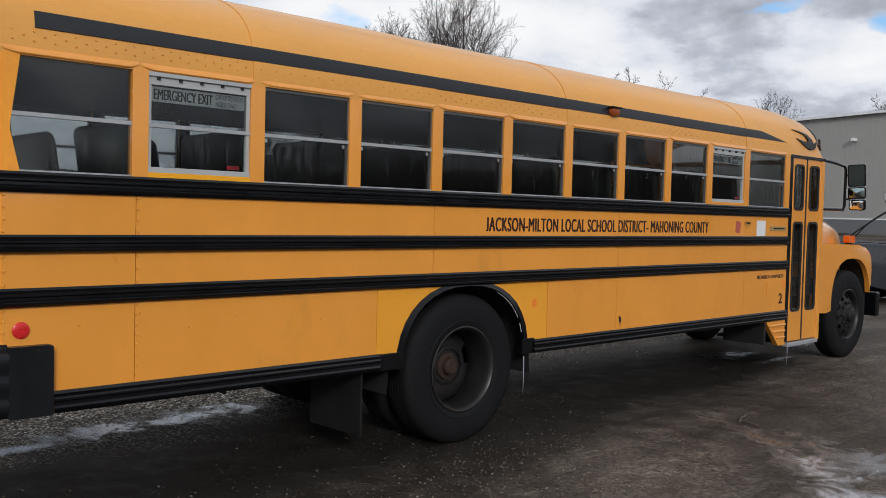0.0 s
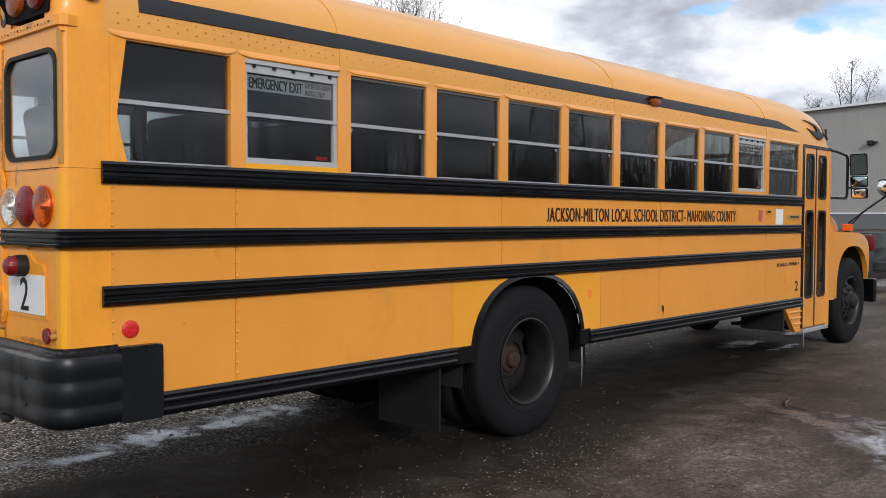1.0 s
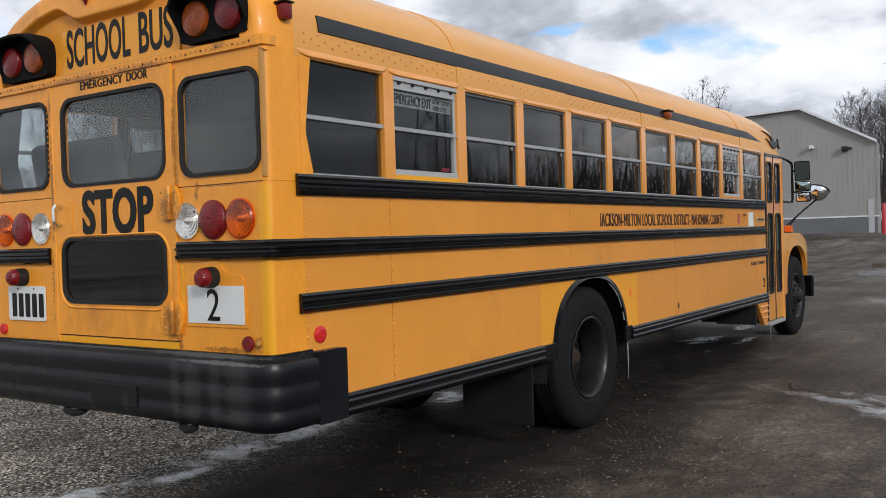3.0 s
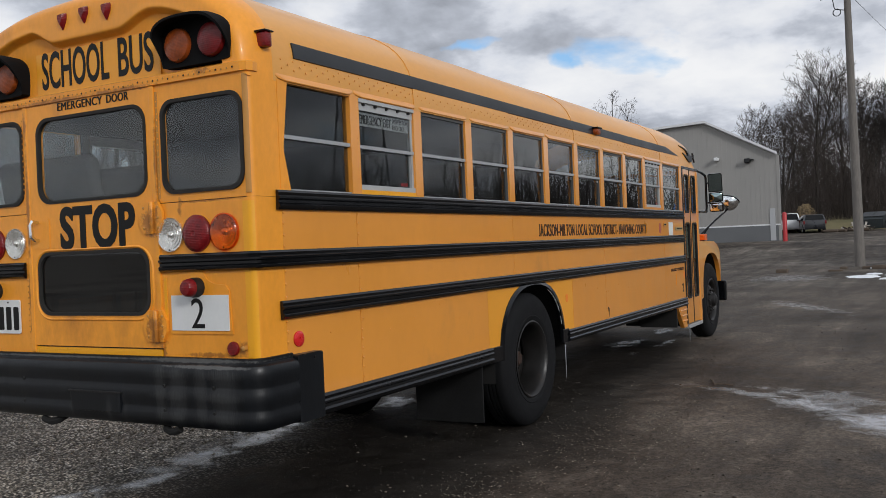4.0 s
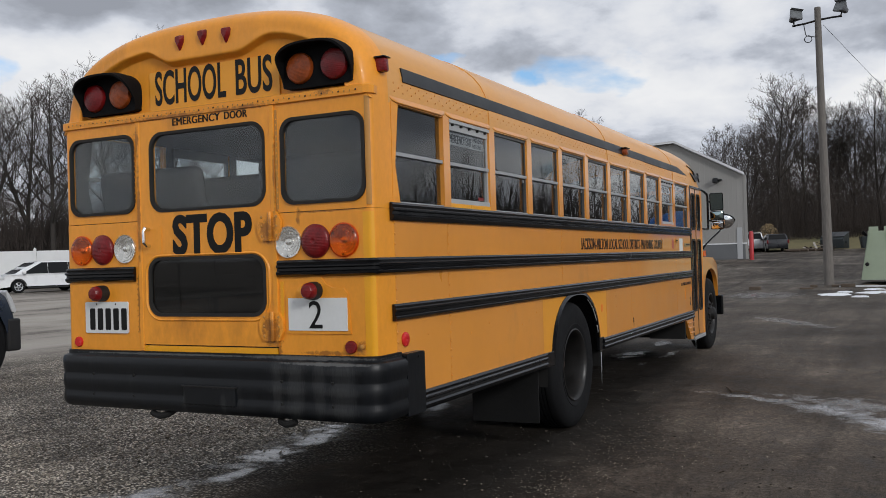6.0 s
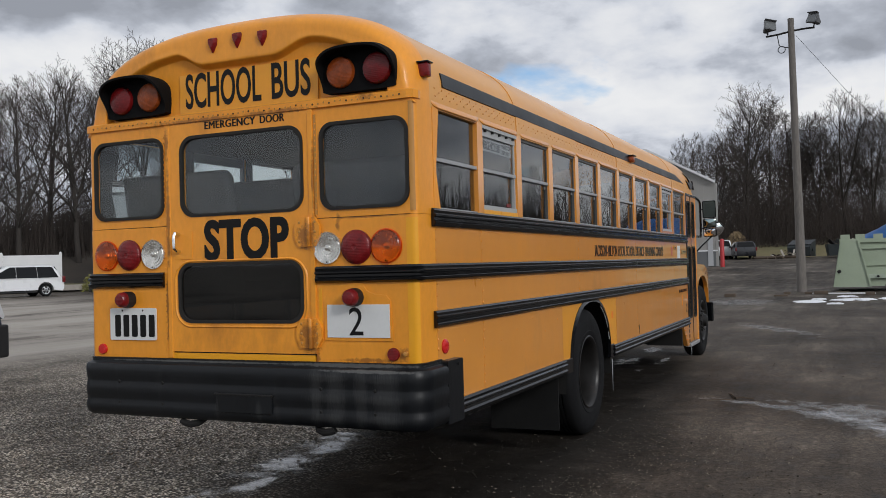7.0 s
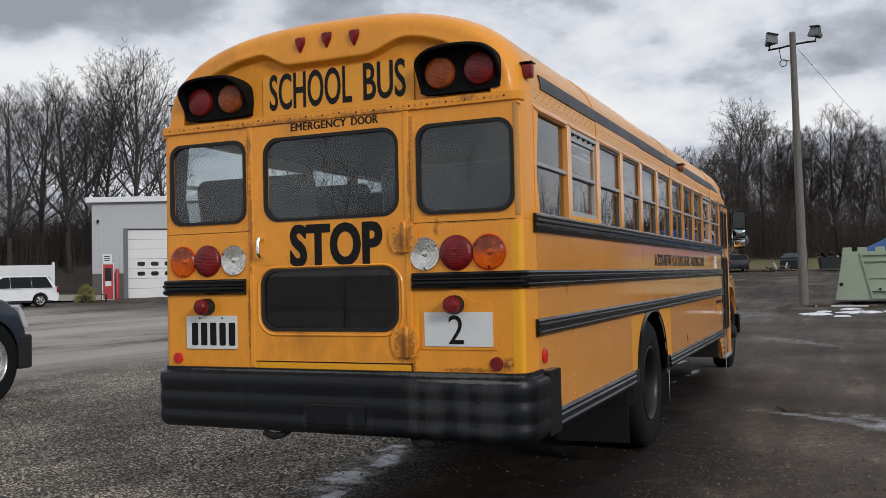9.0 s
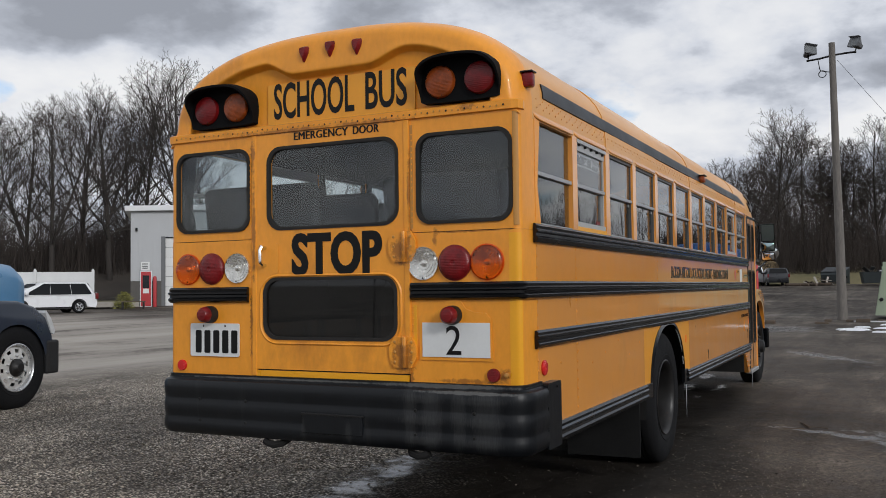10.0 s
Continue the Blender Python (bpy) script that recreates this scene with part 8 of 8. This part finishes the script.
part("side_ledge", slab(bmesh.new(), [(1.0, 1.98), (6.0, 1.98), (6.0, 2.06), (1.0, 2.06)], 0.03, 0.14, HOP), GREEN, hopper)
part("side_ledge", slab(bmesh.new(), [(1.15, 1.20), (6.0, 1.20), (6.0, 1.26), (1.15, 1.26)], 0.06, 0.14, HOP), GREEN, hopper)
for u, v in ((2.62, 1.08), (2.80, 1.10), (1.62, 0.71)):
    part("bolt_head", lathe(bmesh.new(), [(0.05, 0.0), (0.05, -0.04), (0.03, -0.05), (0.004, -0.05)], 8, lambda a, b, c, u=u, v=v: (-0.02 + c, -u + a, v + b)), CHASSIS, hopper)
part("side_rib", slab(bmesh.new(), [(3.0, 0.80), (3.25, 0.80), (3.25, 2.3), (3.0, 2.3)], 0.0, 0.14, HOP), GREEN, hopper)
part("rear_tyre", lathe(bmesh.new(), [(0.2, -0.12), (0.42, -0.14), (0.46, 0.0), (0.42, 0.14), (0.2, 0.12)], 28, lambda a, b, c: (0.6 + c, -2.6 + a, 0.46 + b)), RUBBER, hopper, smooth=True)
part("cab_guard", tube(bmesh.new(), [(1.2, -2.12, 2.5), (1.2, -2.16, 3.5), (1.2, -2.45, 3.85), (1.2, -3.4, 3.9)], 0.07, 8), TRIM_WHITE, hopper, "white steel guard rail", smooth=True)
part("hitch_eye", lathe(bmesh.new(), [(0.05, -0.05), (0.09, 0.0), (0.05, 0.05)], 14, lambda a, b, c: (-0.02 + c, -0.22 + a, 0.95 + b)), CHASSIS, hopper)
part("chassis_beam", slab(bmesh.new(), [(1.9, 0.42), (6.0, 0.42), (6.0, 0.62), (1.9, 0.62)], 0.5, 1.9, HOP), CHASSIS, hopper)
tarp = thing("blue_tarp", "blue tarpaulin heaped over the load of the green hopper", "tarpaulin", pose(GX0, GY0, gz))
bm = bmesh.new()
rows = []
for i in range(30):
    u = 1.15 + i * 4.75 / 29
    peak = 2.00 + 1.28 * smooth_step(0.2, 3.8, u) - 0.25 * smooth_step(4.8, 6.0, u)
    ring = []
    for j in range(17):
        k = j / 16
        hump = (1 - abs(2 * k - 1) ** 2.6)
        z = 1.98 + (peak - 1.98) * hump + 0.07 * noise.noise(Vector((u * 1.6, k * 4, 1))) + 0.03 * noise.noise(Vector((u * 6, k * 9, 4)))
        ring.append(bm.verts.new((0.14 + 2.1 * k, -u, z)))
    rows.append(ring)
for a, b in zip(rows, rows[1:]):
    for j in range(16):
        bm.faces.new((a[j], a[j + 1], b[j + 1], b[j]))
bmesh.ops.solidify(bm, geom=bm.faces[:], thickness=0.01)
part("sheet", bm, surface("blue_tarp_plastic", (0.045, 0.19, 0.52), 0.4, spread=0.2, scale=4, fine=30), tarp, smooth=True)

DUMP = surface("dark_dumpster_steel", (0.025, 0.032, 0.034), 0.5, spread=0.25, scale=2, fine=20, bump=0.03)
for az, dist, wide, full in ((2.95, 88, 2.0, False), (0.75, 86, 2.3, True)):
    x, y = spot(az, dist)
    d_ = thing("dumpster", "dark steel dumpster heaped with scrap" if full else "dark steel dumpster with sloping closed lids", "dumpster", on_ground(x, y, 8 if full else -14), group="dumpsters")
    w = wide / 2
    if full:
        bm = bmesh.new()
        loft(bm, [[(u, v, z) for u, v in rounded(-0.8 - s, 0.8 + s, -w - s, w + s, 0.03, 1)] for z, s in ((0.15, 0.0), (1.15, 0.14))], caps=False)
        bm.faces.new([v for v in bm.verts if v.co.z < 0.2])
        part("body", bm, DUMP, d_)
        rr = random.Random(5)
        for i in range(16):
            sz = rr.uniform(0.15, 0.42)
            tagged(part("scrap", new_box(-sz, sz, -sz * 0.6, sz * 0.6, -0.03, 0.03, bevel=0.008), rr.choice((TRIM_WHITE, DUMP, STEEL_DARK, CONCRETE)), d_, at=pose(rr.uniform(-0.6, 0.6), rr.uniform(-w * 0.8, w * 0.8), rr.uniform(0.95, 1.45), rr.uniform(-50, 50), rr.uniform(-50, 50), rr.uniform(0, 180))))
        part("floor", new_box(-0.8, 0.8, -w, w, 0.85, 0.95), DUMP, d_)
    else:
        part("body", slab(bmesh.new(), [(-0.75, 0.12), (0.75, 0.12), (0.85, 1.55), (-0.65, 1.15), (-0.85, 0.95)], -w, w, lambda u, v, d: (u, d, v)), DUMP, d_)
        for s in (-1, 1):
            part("lid", slab(bmesh.new(), [(-0.70, 1.16), (0.88, 1.58), (0.88, 1.63), (-0.72, 1.21)], min(s * 0.03, s * (w + 0.02)), max(s * 0.03, s * (w + 0.02)), lambda u, v, d: (u, d, v)), surface("grey_lid_plastic", (0.05, 0.055, 0.06), 0.6), d_)
    for s in (-1, 1):
        part("lift_pocket", new_box(-0.3, 0.3, min(s * w, s * (w + 0.1)), max(s * w, s * (w + 0.1)), 0.6, 0.8), DUMP, d_)
rr = random.Random(9)
LOG = surface("brown_log", (0.10, 0.075, 0.055), 0.9, spread=0.3, scale=5, fine=30, bump=0.15)
for i in range(9):
    x, y = spot(5.4 - 0.22 * i + rr.uniform(-0.05, 0.05), 87 + rr.uniform(-1, 1))
    lg = thing("log", "weathered log lying at the edge of the grass", "log", pose(x, y, ground_z(x, y) + 0.13, 0, 0, 80 + rr.uniform(-35, 35)), group="logs at the grass edge")
    part("stem", lathe(bmesh.new(), [(0.11, -0.6), (0.14, -0.58), (0.12, 0.58), (0.10, 0.6)], 10, lambda a, b, c: (c, a, b)), LOG, lg, smooth=True)
x, y = spot(3.9, 87)
pile = thing("brush_pile", "low heap of pale broken boards", "scrap heap", on_ground(x, y, 0))
for i in range(22):
    part("board", new_box(-0.7, 0.7, -0.08, 0.08, -0.02, 0.02), LOG if i % 3 else CONCRETE, pile, at=pose(rr.uniform(-0.4, 0.4), rr.uniform(-0.9, 0.9), rr.uniform(0.03, 0.55), rr.uniform(-20, 20), rr.uniform(-25, 25), rr.uniform(0, 180)))

# snow, kerb stones and a plank near the pole
def snow_patch(x, y, rx, ry, seed, turn=0):
    rs = random.Random(seed)
    bm = bmesh.new()
    rings = []
    n = 56
    for k, h in ((1.0, 0.0), (0.86, 0.025), (0.55, 0.04)):
        ring = []
        for i in range(n):
            a = 2 * math.pi * i / n
            w_ = 0.72 + 0.75 * noise.noise(Vector((math.cos(a) * 2.4 + seed * 3.3, math.sin(a) * 2.4, seed + 0.4))) + 0.34 * noise.noise(Vector((math.cos(a) * 6 + seed, math.sin(a) * 6, seed)))
            ring.append(bm.verts.new((rx * k * math.cos(a) * w_, ry * k * math.sin(a) * w_, h + 0.02 * rs.random() * (k < 1))))
        rings.append(ring)
    for a, b in zip(rings, rings[1:]):
        for i in range(n):
            bm.faces.new((a[i], a[(i + 1) % n], b[(i + 1) % n], b[i]))
    bm.faces.new(rings[-1])
    ob = part("snow_patch", bm, SNOW, smooth=True, at=pose(x, y, ground_z(x, y) - 0.004, 0, 0, turn))
    tagged(ob, "small patch of old melting snow", "snow", "snow patches")


for x, y, rx, ry, sd in ((27.9, -0.62, 0.75, 0.62, 1), (29.0, -2.0, 0.85, 0.75, 2), (29.6, -3.2, 0.7, 0.6, 12), (31.2, -1.75, 0.3, 0.35, 4), (29.4, -0.9, 0.25, 0.3, 5), (26.2, -1.5, 0.12, 0.3, 9), (25.6, 3.4, 0.12, 0.16, 10), (14.5, 1.9, 0.10, 0.16, 6)):
    snow_patch(x, y, rx, ry, sd)
plank = thing("plank", "long pale board lying on the ground", "board", pose(33.2, -1.6, ground_z(33.2, -1.6), 0, 0, 88))
part("board", new_box(-1.1, 1.1, -0.1, 0.1, 0.0, 0.05, bevel=0.008), TRIM_WHITE, plank)
for i in range(7):
    x, y = 33.0 + rr.uniform(-1.2, 1.2), -0.2 + rr.uniform(-2.6, 2.6)
    st = thing("stone", "dark broken stone on the lot", "stone", pose(x, y, ground_z(x, y)), group="stones near the pole")
    part("lump", new_box(-rr.uniform(0.1, 0.2), rr.uniform(0.1, 0.2), -rr.uniform(0.1, 0.3), rr.uniform(0.1, 0.3), -0.02, rr.uniform(0.06, 0.14), bevel=0.03), LOG, st, smooth=True)

# bush, planter and pale shrub by the garage
def shrub(name, label, x, y, radius, height, seed, material, n=900):
    rs = random.Random(seed)
    verts, faces = [], []
    for i in range(n):
        a, rad, h = rs.uniform(0, 6.28), radius * math.sqrt(rs.random()), height * rs.random()
        rad *= math.sqrt(max(0.05, 1 - (h / height) ** 2))
        p = Vector((rad * math.cos(a), rad * math.sin(a), h))
        d = Vector((rs.uniform(-1, 1), rs.uniform(-1, 1), rs.uniform(-0.2, 1))).normalized()
        s = d.orthogonal().normalized() * 0.03
        q = p + d * rs.uniform(0.10, 0.22)
        k = len(verts)
        verts += [tuple(p - s), tuple(p + s), tuple(q)]
        faces.append((k, k + 1, k + 2))
    me = bpy.data.meshes.new("leaves")
    me.from_pydata(verts, [], faces)
    me.materials.append(material)
    ob = thing(name, label, "shrub", on_ground(x, y, 0))
    lv = new("leaves", me)
    lv.parent = ob
    bm = bmesh.new()
    for i in range(7):
        a = i * 0.9
        tube(bm, [(0.02 * math.cos(a), 0.02 * math.sin(a), -0.1), (radius * 0.5 * math.cos(a), radius * 0.5 * math.sin(a), height * 0.8)], 0.02, 5, taper=0.006)
    part("stems", bm, BARK, ob)


x, y = spot(45.9, 58.5)
shrub("shrub", "yellow-green evergreen shrub beside the garage", x, y, 0.6, 1.0, 3, surface("shrub_green", (0.22, 0.21, 0.05), 0.8, spread=0.4, scale=2, fine=9))
x, y = spot(6.6, 95)
shrub("pale_shrub", "pale tan dry shrub behind the dark vehicle", x, y, 1.3, 2.6, 4, surface("dry_leaves", (0.30, 0.22, 0.12), 0.8, spread=0.4, scale=2, fine=9), 1500)
x, y = spot(45.4, 57.5)
bench = thing("bench", "small dark bench by the garage corner", "bench", on_ground(x, y, 130))
part("seat", new_box(-0.7, 0.7, -0.2, 0.2, 0.42, 0.48, bevel=0.01), LOG, bench)
for u in (-0.6, 0.6):
    part("leg", new_box(u - 0.05, u + 0.05, -0.18, 0.18, -0.02, 0.42), STEEL_DARK, bench)

# ---- loose stones on the lot ----
def stone_field(name, label, n, chooser, sizes, seed, material):
    rs = np.random.RandomState(seed)
    base = np.array([(1, 0, 0), (-1, 0, 0), (0, 1, 0), (0, -1, 0), (0, 0, 0.75), (0, 0, -0.6), (0.6, 0.6, 0.35), (-0.6, 0.6, 0.3), (-0.6, -0.6, 0.35), (0.6, -0.6, 0.3)], float)
    tris = np.array([(4, 0, 6), (4, 6, 2), (4, 2, 7), (4, 7, 1), (4, 1, 8), (4, 8, 3), (4, 3, 9), (4, 9, 0), (5, 6, 0), (5, 2, 6), (5, 7, 2), (5, 1, 7), (5, 8, 1), (5, 3, 8), (5, 9, 3), (5, 0, 9)])
    xy = chooser(rs, n)
    n = len(xy)
    size = rs.uniform(sizes[0], sizes[1], n) ** 1.0 * rs.uniform(0.6, 1.0, n)
    ang = rs.uniform(0, 6.28, n)
    shape = rs.uniform(0.65, 1.3, (n, len(base), 1)) * base[None] * rs.uniform(0.6, 1.0, (n, 1, 3))
    c, s = np.cos(ang)[:, None], np.sin(ang)[:, None]
    vx_ = (shape[:, :, 0] * c - shape[:, :, 1] * s) * size[:, None] + xy[:, :1]
    vy_ = (shape[:, :, 0] * s + shape[:, :, 1] * c) * size[:, None] + xy[:, 1:2]
    vz_ = shape[:, :, 2] * size[:, None] * 0.8 + size[:, None] * 0.25
    verts = np.stack([vx_, vy_, vz_], 2).reshape(-1, 3)
    faces = (tris[None] + (np.arange(n) * len(base))[:, None, None]).reshape(-1, 3)
    tagged(big_mesh(name, verts, faces, material), label, "gravel", kind="stuff")


def stone_material(name, dark, light):
    m = bpy.data.materials.new(name)
    m.use_nodes = True
    t = m.node_tree
    p = t.nodes["Principled BSDF"]
    geo = t.nodes.new("ShaderNodeNewGeometry")
    mid_ = tuple((a + b) * 0.4 for a, b in zip(dark, light))
    col = ramp(t, geo.outputs["Random Per Island"], [(0.0, dark), (0.6, mid_), (1.0, light)])
    coord = t.nodes.new("ShaderNodeTexCoord")
    col = mix_rgb(t, 1.0, col, ramp(t, noise_tex(t, coord.outputs["Object"], 90.0, 3.0), [(0.3, grey(0.7)), (0.7, grey(1.2))]), "MULTIPLY")
    t.links.new(col, p.inputs["Base Color"])
    p.inputs["Roughness"].default_value = 0.8
    return m


def gravel_spots(rs, n):
    u = rs.uniform(0, 1, (n, 2))
    x = -1.6 + 12.5 * u[:, 0] ** 1.35
    y = 1.7 + 11.0 * u[:, 1] ** 1.3
    keep = (y > 1.75 + 0.5 * np.sin(x * 2.1) * np.sin(x * 0.7 + 1)) & ((y > 2.3) | (rs.uniform(0, 1, n) < 0.06))
    return np.stack([x, y], 1)[keep]


def sparse_spots(rs, n):
    x = -1.5 + 14 * rs.uniform(0, 1, n) ** 1.3
    y = rs.uniform(-4.2, 1.6, n)
    clump = np.sin(x * 1.7 + 0.6) * np.sin(y * 2.3 + x) + np.sin(x * 0.6 - y * 1.1) + 0.9 * np.sin(x * 5.3 + 2 * np.sin(y * 3.1)) * np.sin(y * 6.1 + x * 1.3)
    return np.stack([x, y], 1)[clump + rs.uniform(-0.8, 0.8, n) > 0.45]


stone_field("gravel", "loose brown-grey gravel stones", 34000, gravel_spots, (0.008, 0.024), 3, stone_material("gravel_stone", (0.13, 0.11, 0.088), (0.62, 0.55, 0.46)))
stone_field("coarse_stones", "coarser grey-brown pebbles pressed into the dirt", 2200, sparse_spots, (0.007, 0.020), 14, stone_material("pebble", (0.022, 0.018, 0.014), (0.17, 0.14, 0.11)))
stone_field("scattered_stones", "small pale stones scattered over dark dirt", 13000, sparse_spots, (0.0025, 0.0085), 6, stone_material("pale_chip", (0.02, 0.017, 0.013), (0.20, 0.172, 0.138)))


def cluster_spots(rs, n):
    """Pale chips washed together beside the rear wheel."""
    out = []
    for cx, cy, r, share in ((3.7, -0.55, 0.45, 0.2), (3.0, -0.9, 0.45, 0.2), (2.5, -0.65, 0.4, 0.12), (1.4, -0.5, 0.3, 0.2), (3.2, -1.4, 0.4, 0.12), (4.8, 0.1, 0.6, 0.08), (10.6, -0.5, 0.8, 0.08)):
        k = int(n * share)
        out.append(np.stack([cx + rs.normal(0, r, k) * 1.3, cy + rs.normal(0, r, k) * 0.7], 1))
    return np.concatenate(out)


stone_field("pale_chips", "clusters of pale stone chips on dark dirt", 2400, cluster_spots, (0.003, 0.011), 9, stone_material("chip_stone", (0.045, 0.039, 0.031), (0.40, 0.36, 0.28)))

for x, y, turn, l, r in ((5.95, -0.88, 20, 0.16, 0.012), (5.80, -1.02, 75, 0.10, 0.008), (5.62, -0.78, 110, 0.12, 0.007)):
    st = thing("twig", "short dark broken twig lying on the wet dirt", "twig", pose(x, y, 0.012, 0, 0, turn), group="twigs on the lot")
    part("stem", tube(bmesh.new(), [(-l, 0.0, 0.0), (-l * 0.3, 0.012, 0.006), (l * 0.4, -0.01, 0.004), (l, 0.008, 0.0)], r, 7, taper=r * 0.5), LOG, st, smooth=True)
